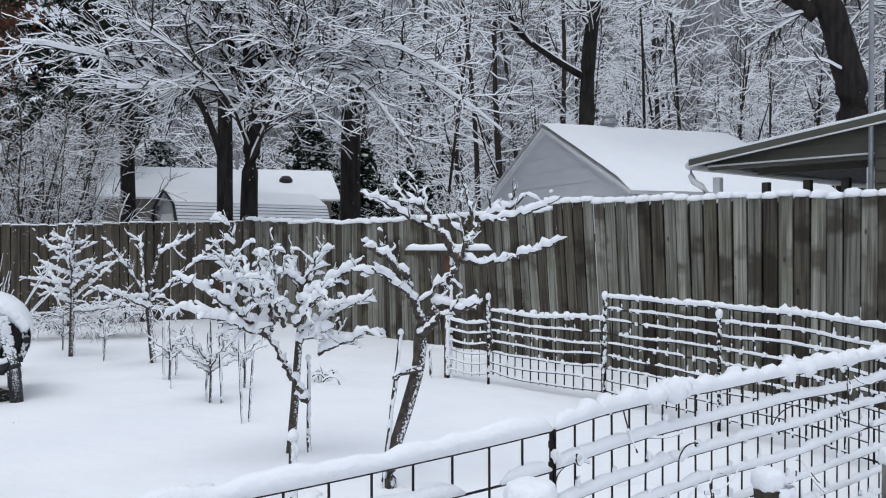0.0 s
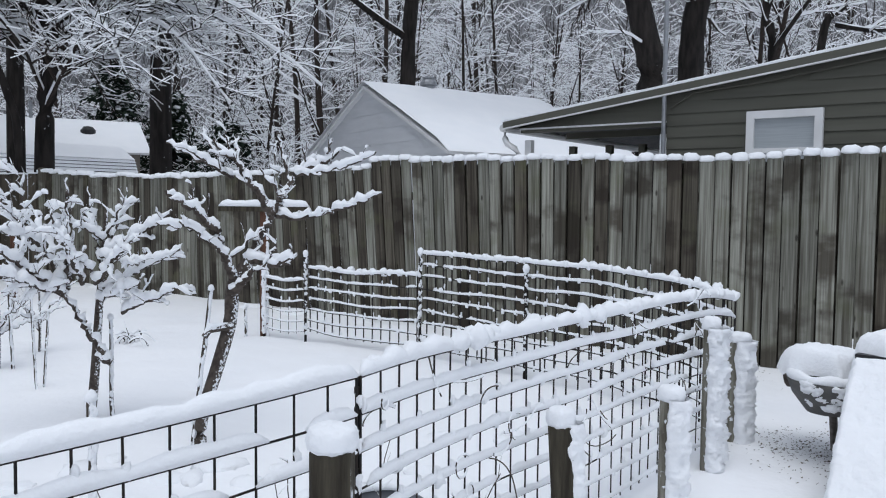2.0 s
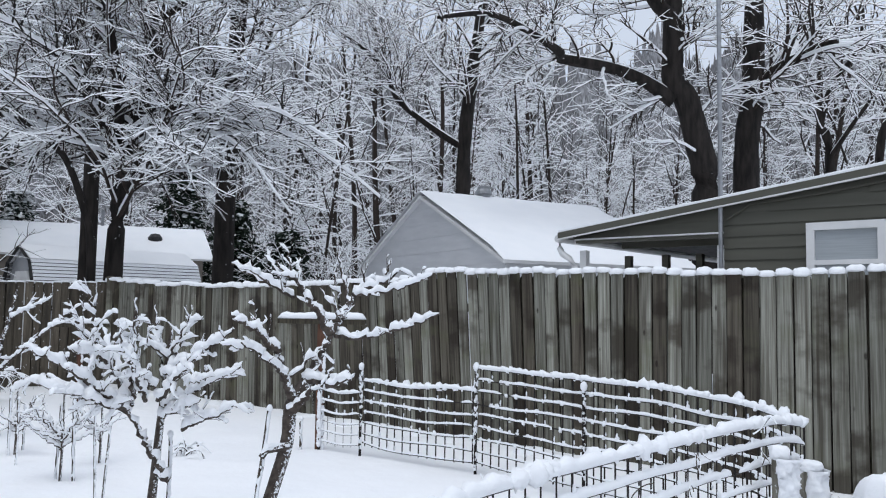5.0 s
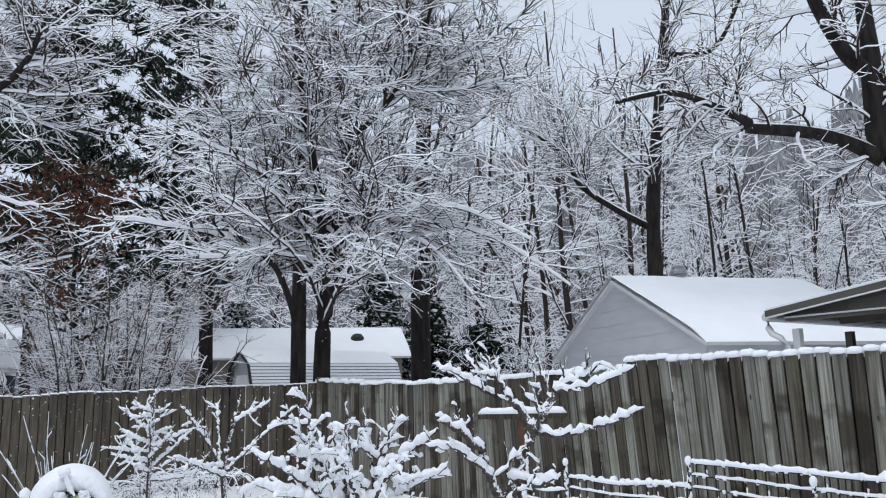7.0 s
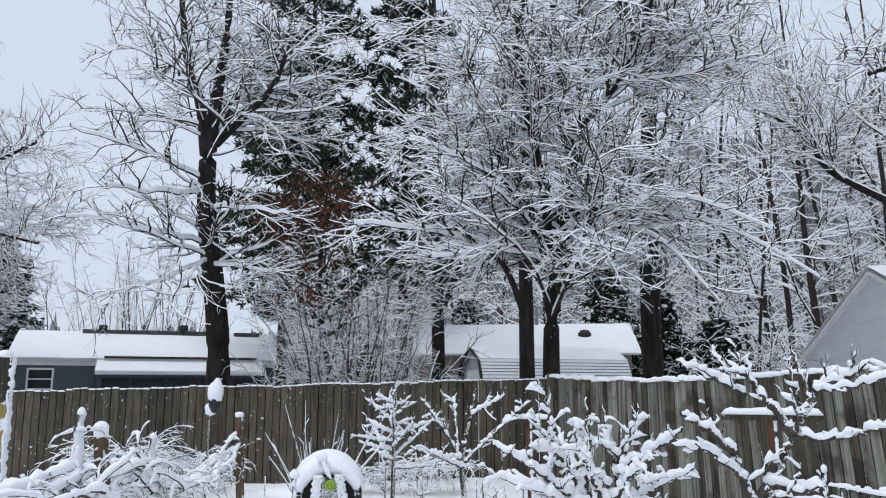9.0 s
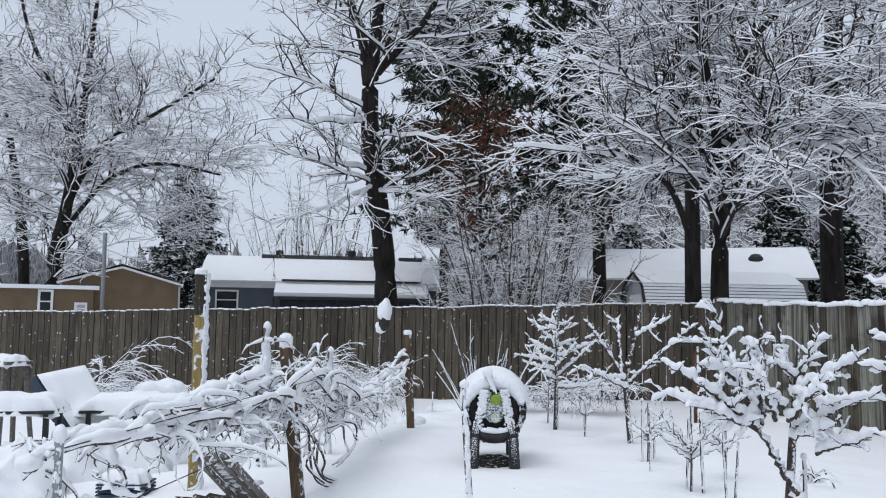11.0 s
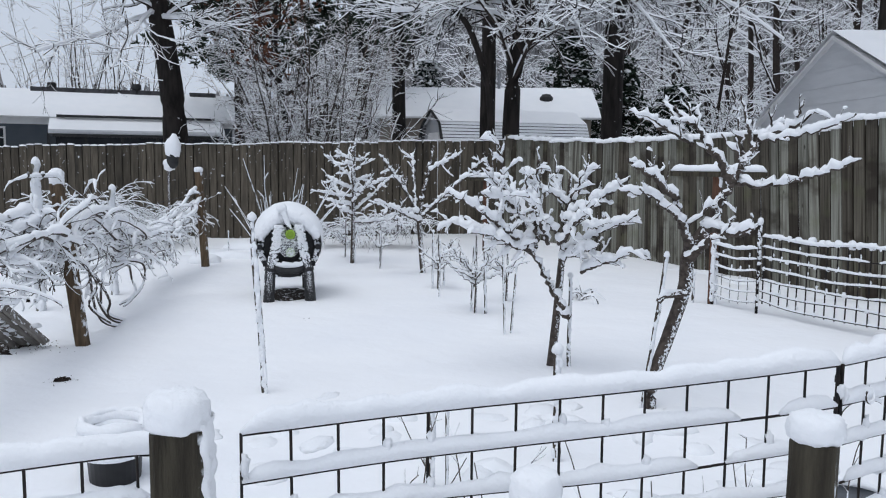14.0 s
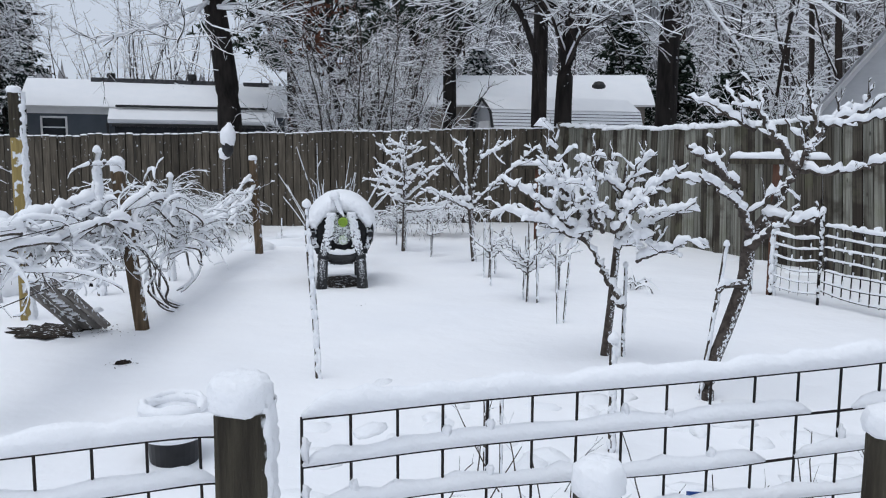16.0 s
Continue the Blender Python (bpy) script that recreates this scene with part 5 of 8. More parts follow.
def oak_with_leaves():
    """A small oak that keeps its withered leaves, over a thicket."""
    rnd = random.Random(61)
    x, y = -10.9, 19.4
    top = holder("small_oak", Matrix.Translation((x, y, -0.4)), "young oak with clinging rust-brown leaves", "tree")
    tk = Shape()
    line = stem(tk, [(x, y, -0.4), (x + 0.1, y, 2.0), (x - 0.2, y, 4.5), (x, y, 7.5)], [0.12, 0.09, 0.06, 0.02], 8)
    under(top, "trunk", tk, [BARK, SNOW], smooth=True)
    sh, lf = Shape(), Shape()
    sprout(sh, line, 0.09, 0, rnd, crown(24, 2.3, 0.04, 2.2, 1.0, 2.5, 0.5, rise=0.1, frm=0.3))
    under(top, "crown", sh, [TWIG, SNOW])
    for c in ((-10.91, 16.95, 5.93), (-10.54, 17.42, 6.02), (-10.91, 17.43, 4.97), (-10.23, 17.37, 4.71), (-9.70, 18.58, 6.76), (-10.68, 17.80, 7.08), (-9.86, 17.70, 6.19),
              (-10.17, 17.17, 3.85), (-9.74, 18.10, 5.49), (-11.57, 17.36, 6.41), (-10.19, 17.74, 5.86), (-10.41, 18.42, 7.06), (-11.26, 17.56, 5.52), (-9.58, 17.96, 6.10)):
        c = Vector(c)
        for _ in range(rnd.randint(70, 150)):
            q = c + Vector((rnd.gauss(0, 0.34), rnd.gauss(0, 0.3), rnd.gauss(0, 0.2)))
            a = Vector((rnd.gauss(0, 1), rnd.gauss(0, 1), rnd.gauss(-0.5, 0.6))).normalized() * 0.13
            b = a.cross(Vector((rnd.gauss(0, 1), rnd.gauss(0, 1), rnd.gauss(0, 1)))).normalized() * 0.05
            k = len(lf.v)
            lf.v += [tuple(q), tuple(q + a * 0.5 + b), tuple(q + a), tuple(q + a * 0.5 - b)]
            lf.face((k, k + 1, k + 2, k + 3))
    under(top, "leaves", lf, [OAK_LEAF])


oak_with_leaves()


GREYTWIG = material("grey_twig", (0.085, 0.072, 0.06), 0.9, second=(0.04, 0.034, 0.029), scale=20.0)


def thicket(name, x, y, wide, height, stems, seed, label, arch=-0.03, n1=3.2, mat=None, snow=0.014, deep=1.2, thick=1.0):
    rnd = random.Random(seed)
    top = holder(name, Matrix.Translation((x, y, -0.3)), label, "shrub")
    for _ in range(stems):
        sh = Shape()
        bx, by = x + rnd.uniform(-wide, wide) * 0.5, y + rnd.uniform(-deep, deep) * 0.5
        a = rnd.uniform(0, 6.28)
        line = wander((bx, by, -0.3), (math.cos(a) * 0.35, math.sin(a) * 0.3, 1), height * rnd.uniform(0.6, 1.1), 9, 0.10, arch, rnd)
        r = rnd.uniform(0.018, 0.045) * thick
        sh.limb(line, [r * (1 - 0.8 * i / 9) for i in range(10)], 5, snow=snow)
        sprout(sh, line, r, 0, rnd, [dict(n=n1, len=0.9, r=0.012, angle=(25, 75), steps=4, sides=4, snow=snow * 1.1, lift=-0.03, bend=0.24, rmin=0.007 * thick, **{"from": 0.2}),
                                     dict(n=4.5, len=0.45, r=0.008, angle=(25, 75), steps=2, sides=3, snow=snow, rmin=0.0045 * thick, bend=0.24, lift=-0.03)])
        under(top, "stem", sh, [mat or TWIG, SNOW])
    return top


thicket("thicket", -9.45, 17.6, 2.7, 4.9, 60, 71, "dense tangled shrub with snow on its arching stems", mat=GREYTWIG, n1=4.6, arch=-0.045, snow=0.009)
thicket("thicket", -11.2, 22.0, 4.2, 7.0, 40, 72, "dense tangled shrub with snow on its arching stems", mat=REDTWIG, n1=3.8, snow=0.009)
thicket("thicket", -30.0, 33.5, 5.5, 10.5, 44, 73, "clump of thin upright snowy saplings", arch=0.05, n1=3.2, deep=4.0, thick=1.4)
thicket("thicket", 0.3, 24.5, 4.0, 4.0, 26, 74, "snowy brush behind the fence", deep=4.0)

upole = Shape()
upole.limb([(-44.8, 40.0, -1), (-44.8, 40.0, 10.6)], [0.15, 0.12], 8)
upole.box((-44.8, 40.0, 9.9), (2.0, 0.12, 0.14), turn=0.7)
upole.box((-45.0, 39.7, 8.8), (0.5, 0.5, 0.9))
tagged(upole.thing("utility_pole", [TWIG]), "wooden utility pole with a crossarm and transformer", "pole")

# ---- welded wire panels and their posts round the garden ----
PALE_POST = material("whitewashed_post", (0.26, 0.25, 0.21), 0.9, second=(0.10, 0.09, 0.07), scale=9.0, stretch=(4, 4, 0.6), bump=0.6, snow=1.05, snow_scale=30.0,
                     snow_dir=(0.8, -0.5, 0.2))
VINE = material("dry_vine", (0.10, 0.08, 0.065), 0.9, second=(0.05, 0.04, 0.033), scale=20.0)
CELL = 0.1016


def along(path, step):
    """Points every step metres along a path of (x, y, top) places, rounded by a spline."""
    fine = []
    n = len(path)
    for i in range(n - 1):
        p0, p1, p2, p3 = (Vector(path[max(i - 1, 0)]), Vector(path[i]), Vector(path[i + 1]), Vector(path[min(i + 2, n - 1)]))
        for k in range(16):
            t = k / 16
            fine.append(0.5 * ((2 * p1) + (p2 - p0) * t + (2 * p0 - 5 * p1 + 4 * p2 - p3) * t * t + (3 * p1 - p0 - 3 * p2 + p3) * t ** 3))
    fine.append(Vector(path[-1]))
    out, need = [fine[0]], step
    for a, b in zip(fine, fine[1:]):
        d = (b.xy - a.xy).length
        while d >= need and d > 1e-9:
            a = a.lerp(b, need / d)
            out.append(a)
            d = (b.xy - a.xy).length
            need = step
        need -= d
    return out


def snow_roll(shape, pts, size, rnd, gaps=0.08, sides=8):
    """Snow lying along a wire in a soft, uneven roll, broken here and there."""
    run, seed = [], rnd.uniform(0, 90)
    def flush():
        if len(run) > 2:
            k = len(run)
            c, r = [], []
            for i, (p, h) in enumerate(run):
                end = min(1.0, (min(i, k - 1 - i) + 0.35) / 1.6)
                hh = h * end
                c.append((p.x, p.y, p.z + hh * 0.5))
                r.append(max(hh * 0.5, 0.002))
            shape.limb(c, r, sides, cap=True, slots=(0, 0))
        run.clear()
    for i, p in enumerate(pts):
        s = i * 0.37 + seed
        h = size * (0.88 + 0.32 * noise.noise(Vector((s * 0.8, 0, 0))) + 0.34 * noise.noise(Vector((s * 2.7, 3, 0))))
        if noise.noise(Vector((s * 0.55, 9, 2))) > 0.62 - gaps * 3:
            flush()
            continue
        run.append((p, h))
    flush()


def wire_panel(name, path, rows, label, seed, snow_top=0.05, snow_row=0.034, wire_r=0.0034, gaps=0.05, sag=0.014, coat=0.0, group="wire panels", clumps=0.0):
    rnd = random.Random(seed)
    top = holder(name, Matrix.Translation((path[0][0], path[0][1], 0)), label, "fence panel", group)
    line = along(path, CELL / 3)
    snow = Shape()
    height = CELL * (rows - 1)
    for r in range(rows):
        pts = [Vector((p.x, p.y, p.z - r * CELL + sag * noise.noise(Vector((i * 0.06, r * 3.1, seed))))) for i, p in enumerate(line)]
        w = Shape()
        w.limb([tuple(p) for p in pts[::2]], [wire_r] * len(pts[::2]), 5, slots=(0, 0))
        under(top, "wire", w, [WIRE])
        size = snow_top if r == 0 else snow_row * (1 - 0.05 * r)
        snow_roll(snow, pts, size, rnd, gaps if r else gaps * 0.3)
    upright = Shape()
    upright.limb([(0, 0, 0.004), (0.002, 0, -height * 0.5), (0, 0, -height - 0.02)], [wire_r] * 3, 5, slots=(0, 0))
    me = upright.mesh("wire", [WIRE])
    for i, p in enumerate(line[::3]):
        ob = new("wire", me)
        ob.parent = top
        ob.matrix_parent_inverse = top.matrix_basis.inverted()
        ob.matrix_basis = Matrix.Translation(p) @ Matrix.Rotation(rnd.uniform(-0.012, 0.012), 4, "X") @ Matrix.Rotation(rnd.uniform(0, 6.28), 4, "Z")
        if coat:
            # snow caught on the upright
            for r in range(rows - 1):
                if rnd.random() < coat:
                    q = Vector((p.x, p.y, p.z - (r + rnd.uniform(0.45, 0.7)) * CELL))
                    q.x += 0.008
                    snow.blob(tuple(q), (0.010, 0.008, rnd.uniform(0.008, 0.018)), rings=5, segs=7, rough=0.6, flat=2.2, seed=i)
    if clumps:
        for i, p in enumerate(line[::3]):
            for r in range(rows):
                if rnd.random() < clumps * (1.0 if r < rows - 3 else 0.45):
                    w = rnd.uniform(0.010, 0.021)
                    snow.blob((p.x + rnd.uniform(-0.02, 0.02), p.y, p.z - r * CELL + w * 0.5), (w, w, w * rnd.uniform(0.8, 1.3)), rings=5, segs=7, rough=0.6, flat=0.9, seed=i + r)
            if rnd.random() < 0.55:
                w = rnd.uniform(0.016, 0.036)
                snow.blob((p.x + rnd.uniform(-0.04, 0.04), p.y, p.z + 0.025), (w * 1.2, w, w * rnd.uniform(0.8, 1.5)), rings=6, segs=9, rough=0.5, flat=0.8, seed=i)
    tagged(under(top, "snow_roll", snow, [SNOW], "rolls of snow lying on the wires", smooth=True), kind="stuff")
    return top


wire_panel("wire_panel", [(-3.0, -0.30, 0.80), (-2.0, 0.51, 0.80), (-1.3, 1.09, 0.80), (-1.09, 1.26, 0.80), (-0.985, 1.335, 0.775)], 8,
           "black welded wire panel with thick rolls of snow", 81, 0.058, 0.046, coat=0.35)
wire_panel("wire_panel", [(-0.92, 1.32, 0.84), (-0.72, 1.50, 0.84), (-0.54, 1.63, 0.845), (-0.2, 1.80, 0.872), (0.12, 1.96, 0.898), (0.29, 2.08, 0.905)], 9,
           "black welded wire panel with thick rolls of snow", 82, 0.058, 0.047, coat=0.35)
wire_panel("wire_panel", [(0.29, 2.09, 0.905), (0.50, 2.34, 0.90), (0.81, 2.66, 0.89), (1.25, 3.03, 0.88), (1.64, 3.34, 0.88), (2.1, 3.72, 0.875), (2.47, 4.01, 0.86), (2.72, 4.16, 0.82)], 9,
           "black welded wire panel bowed outward and hung with snow", 83, 0.058, 0.046, coat=0.45, clumps=0.3)
wire_panel("wire_panel", [(2.74, 4.2, 0.82), (2.66, 4.75, 0.87), (2.42, 5.35, 0.90), (2.05, 5.95, 0.905), (1.40, 7.00, 0.92)], 9,
           "rusty welded wire trellis thickly coated with snow", 84, 0.048, 0.030, wire_r=0.0065, gaps=0.035, sag=0.026, coat=0.35, clumps=0.75)
wire_panel("wire_panel", [(1.38, 7.0, 0.72), (0.9, 7.5, 0.70), (0.46, 8.02, 0.72)], 7,
           "rusty welded wire trellis thickly coated with snow", 85, 0.045, 0.030, wire_r=0.0065, gaps=0.035, sag=0.026, coat=0.3, clumps=0.7)
wire_panel("wire_panel", [(0.44, 8.03, 0.60), (0.25, 8.2, 0.57), (0.05, 8.36, 0.60)], 6,
           "low sagging wire mesh with snow", 86, 0.045, 0.03, wire_r=0.003, gaps=0.03, sag=0.02, coat=0.3)


def plaster(sh, foot, low, high, w, lean, thick, seed, spread, base):
    """Wind-blown snow stuck to the right-hand side of a post in a rough, ragged crust."""
    n, m = int((high - low) / 0.009), 22
    mid = math.atan2(foot[1], foot[0]) - math.pi / 2 - 0.05
    k0 = len(sh.v)
    for i in range(n + 1):
        z = low + (high - low) * i / n
        ragged = 0.28 * noise.noise(Vector((z * 9, seed, 0))) + 0.2 * noise.noise(Vector((z * 31, seed, 5)))
        for j in range(m + 1):
            u = 2 * j / m - 1
            a = mid + u * (spread + ragged)
            c, q = abs(math.cos(a - 0.5)), abs(math.sin(a - 0.5))
            face = w * 0.5 / max(c, q) if max(c, q) > 0.82 else w * 0.58
            edge = max(0.0, 1 - abs(u) ** 2.5) ** 0.6
            t = thick * edge * (1.0 + 0.5 * noise.noise(Vector((z * 14, a * 1.5, seed))) + 0.45 * noise.noise(Vector((z * 45, a * 4, seed + 3))) + 0.25 * noise.noise(Vector((z * 110, a * 9, seed + 7))))
            r = face - 0.006 + max(t, 0.0)
            sh.v.append((foot[0] + lean[0] * (z - base) + math.cos(a) * r, foot[1] + lean[1] * (z - base) + math.sin(a) * r, z))
    for i in range(n):
        for j in range(m):
            k = k0 + i * (m + 1) + j
            sh.face((k, k + 1, k + m + 2, k + m + 1))


def post(name, x, y, top_z, w, mat, label, seed, cap=0.09, turn=0.4, lean=(0, 0), hole=False, side_snow=0.0, group="garden posts", base=-0.1):
    """A squared wooden post with rubbed edges, a cap of snow, and snow clinging to one side."""
    rnd = random.Random(seed)
    top = holder(name, Matrix.Translation((x, y, base)), label, "post", group)
    sh = Shape()
    n = 14
    h = top_z - base
    ring = [(-1, -0.8), (-0.8, -1), (0.8, -1), (1, -0.8), (1, 0.8), (0.8, 1), (-0.8, 1), (-1, 0.8)]
    ct, st = math.cos(turn), math.sin(turn)
    for i in range(n + 1):
        z = base + h * i / n
        for j, (u, v) in enumerate(ring):
            g = 1 + 0.035 * noise.noise(Vector((j * 2.3, z * 6, seed)))
            a, b = u * w / 2 * g, v * w / 2 * g
            sh.v.append((x + a * ct - b * st + lean[0] * (z - base), y + a * st + b * ct + lean[1] * (z - base), z))
    for i in range(n):
        for j in range(8):
            jj = (j + 1) % 8
            sh.face((i * 8 + j, i * 8 + jj, (i + 1) * 8 + jj, (i + 1) * 8 + j))
    sh.face(range(n * 8, n * 8 + 8))
    under(top, "shaft", sh, [mat])
    tx, ty = x + lean[0] * h, y + lean[1] * h
    if cap:
        c = Shape()
        c.blob((tx, ty, top_z + cap * 0.3), (w * 0.64, w * 0.64, cap * 0.62), rings=16, segs=30, rough=0.12, flat=0.7, square=0.58, seed=seed, freq=4.2)
        under(top, "snow_cap", c, [SNOW], "rounded cap of snow", smooth=True)
    if side_snow:
        c = Shape()
        plaster(c, (x, y), base + 0.06, top_z + 0.01, w, lean, side_snow * 1.7, seed, 0.95 if side_snow < 0.022 else 1.9, base)
        tagged(under(top, "clinging_snow", c, [SNOW], smooth=True), kind="stuff")
    if hole:
        # a dark disc on the face, its colour giving the shade inside the hole
        k = Shape()
        o = Vector((math.sin(turn), -math.cos(turn), 0))
        k.limb([tuple(Vector((x, y, top_z - 0.28)) + o * w * 0.49), tuple(Vector((x, y, top_z - 0.28)) + o * w * 0.515)], [0.009, 0.009], 10)
        under(top, "bolt_hole", k, [DARK])
    return top


PL, PM, PA, PA2 = (-0.87, 1.05, 0.95), (-0.34, 1.44, 0.74), (0.18, 1.66, 0.85), (0.43, 1.86, 0.56)
post("wooden_post", PL[0], PL[1], PL[2], 0.084, POST_WOOD, "weathered square wooden post with a snow cap", 1, 0.066, 0.55, side_snow=0.012)
post("wooden_post", PM[0], PM[1], PM[2] - 0.005, 0.08, POST_WOOD, "weathered square wooden post with a snow cap", 2, 0.07, 0.4)
post("wooden_post", PA[0], PA[1], PA[2], 0.086, POST_WOOD, "greenish wooden post with a bolt hole and snow cap", 3, 0.058, -0.25, hole=True)
post("wooden_post", PA2[0], PA2[1], PA2[2], 0.08, POST_WOOD, "short broken stump post with a snow cap", 4, 0.068, -0.3, side_snow=0.012)
PB, PC, PD, PE = (1.14, 2.66, 0.58), (1.78, 3.17, 0.52), (2.28, 3.69, 0.74), (2.72, 4.12, 0.59)
post("wooden_post", PB[0] - 0.02, PB[1], PB[2], 0.085, POST_WOOD, "leaning wooden post plastered with snow on one side", 5, 0.07, -0.5, (-0.06, 0.02), side_snow=0.02)
post("wooden_post", PC[0], PC[1], PC[2], 0.095, PALE_POST, "pale wooden post plastered with snow", 6, 0.07, -0.5, side_snow=0.022)
post("wooden_post", PD[0], PD[1], PD[2], 0.075, PALE_POST, "slim post thickly plastered with snow", 7, 0.07, -0.5, side_snow=0.03)
post("wooden_post", PE[0], PE[1], PE[2], 0.105, PALE_POST, "pale wooden post plastered with snow", 8, 0.06, -0.5, side_snow=0.025)


def steel_post(x, y, top_z, label, snowy=0.0, r=0.011, mat=None):
    top = holder("steel_post", Matrix.Translation((x, y, -0.1)), label, "post", "steel posts")
    sh = Shape()
    sh.box((x, y, top_z / 2 - 0.05), (r * 2.6, r * 0.7, top_z + 0.1), turn=0.7)
    sh.box((x, y, top_z / 2 - 0.05), (r * 0.7, r * 2.4, top_z + 0.1), turn=0.7)
    z = 0.1
    while z < top_z:
        sh.box((x - 0.004, y - 0.008, z), (r * 1.4, r * 1.6, 0.018), turn=0.7)
        z += 0.055
    under(top, "shaft", sh, [mat or WIRE])
    if snowy:
        c, rnd = Shape(), random.Random(int(x * 100))
        for i in range(60):
            z = rnd.uniform(0.05, top_z)
            c.blob((x + rnd.gauss(0, 0.006), y + rnd.gauss(0, 0.006), z), (snowy, snowy, snowy * rnd.uniform(1, 2)), rings=4, segs=6, rough=0.4, flat=1.0, seed=i)
        c.blob((x, y, top_z + 0.01), (0.028, 0.028, 0.04), flat=1.0)
        tagged(under(top, "clinging_snow", c, [SNOW], smooth=True), kind="stuff")


steel_post(0.285, 2.10, 0.905, "dark studded steel post between two panels", r=0.008)
steel_post(1.40, 6.98, 0.93, "dark studded steel post plastered with snow", 0.014)
steel_post(0.45, 8.02, 0.85, "dark studded steel post plastered with snow", 0.014)
steel_post(0.05, 8.36, 0.66, "dark studded steel post plastered with snow", 0.022)
steel_post(2.03, 5.93, 0.86, "dark studded steel post plastered with snow", 0.012)


def vines():
    """Dry tendrils curling through the wire."""
    rnd = random.Random(91)
    top = holder("dead_vine", Matrix.Translation((0.8, 2.6, 0)), "dry brown vine curling through the wire panel", "vine")
    for i in range(34):
        s = rnd.random()
        base = Vector((0.29, 2.05, 0.9)).lerp(Vector((2.4, 3.9, 0.88)), s ** 1.2)
        base.z -= rnd.uniform(0.0, 0.6)
        base.y += rnd.uniform(-0.02, 0.06)
        pts, d = [base], Vector((rnd.uniform(-1, 1), rnd.uniform(-0.3, 0.3), rnd.uniform(-1, 0.6))).normalized()
        curl, reach = rnd.uniform(-0.35, 0.35), rnd.uniform(0.005, 0.014)
        for _ in range(16):
            d = (Matrix.Rotation(curl, 3, Vector((0.6, -0.75, 0.1))) @ d + Vector((rnd.uniform(-0.1, 0.1), rnd.uniform(-0.1, 0.1), -0.04))).normalized()
            pts.append(pts[-1] + d * reach)
        sh = Shape()
        sh.limb(pts, [0.0024] * 17, 5, snow=0.007 if rnd.random() < 0.6 else 0.0, lump=0.6)
        under(top, "tendril", sh, [VINE, SNOW])


vines()

# ---- fruit trees and stakes in the garden ----
def bow(a, b, sag, steps, rnd, rough=0.012):
    """A limb from a to b, bowed up or down in the middle."""
    a, b = Vector(a), Vector(b)
    mid = (a + b) / 2 + Vector((0, 0, sag))
    out = []
    for k in range(steps + 1):
        t = k / steps
        p = a * (1 - t) ** 2 + mid * 2 * t * (1 - t) + b * t * t
        if 0 < k:
            p = p + Vector((rnd.uniform(-1, 1), rnd.uniform(-1, 1), rnd.uniform(-1, 1))) * rough
        out.append(p)
    return out


def fruit_tree(name, trunk, limbs, shoots, seed, label, snow=0.03, twig_r=0.007, group="", rise=0.15, lift=0.03):
    """trunk: (place, radius) pairs; limbs: (start, end, radius, bow). Shoots: (number to the metre, length) level by level."""
    rnd = random.Random(seed)
    top = holder(name, Matrix.Translation(trunk[0][0]), label, "tree", group)
    tk = Shape()
    stem(tk, [Vector(p) - Vector((0, 0, 0.06)) if i == 0 else p for i, (p, r) in enumerate(trunk)], [r for p, r in trunk], 10)
    under(top, "trunk", tk, [FRUITBARK, SNOW], smooth=True)
    cfg = [dict(n=n, len=ln, r=twig_r * (1 - 0.25 * i), angle=(22, 55), steps=7, sides=7, snow=snow * (0.72 - 0.2 * i), lump=0.75, rise=rise, lift=lift, bend=0.18, rmin=0.0035, over=0.45, cut=-0.36,
                cap=True, short=0.35, flat=0.7, **{"from": 0.18}) for i, (n, ln) in enumerate(shoots)]
    for a, b, r, sag in limbs:
        ln = (Vector(b) - Vector(a)).length
        sh = Shape()
        sh.over, sh.cut = 0.45, -0.30
        line = bow(a, b, sag, max(6, int(ln / 0.022)), rnd)
        n = len(line)
        sh.limb(line, [r * (1 - 0.62 * i / (n - 1)) for i in range(n)], 10, snow=snow * 1.15, lump=0.62)
        if r < 0.0275 or name == "plum_tree":
            sprout(sh, line, r, 0, rnd, cfg)
        under(top, "branch", sh, [FRUITBARK, SNOW], smooth=True)
    return top


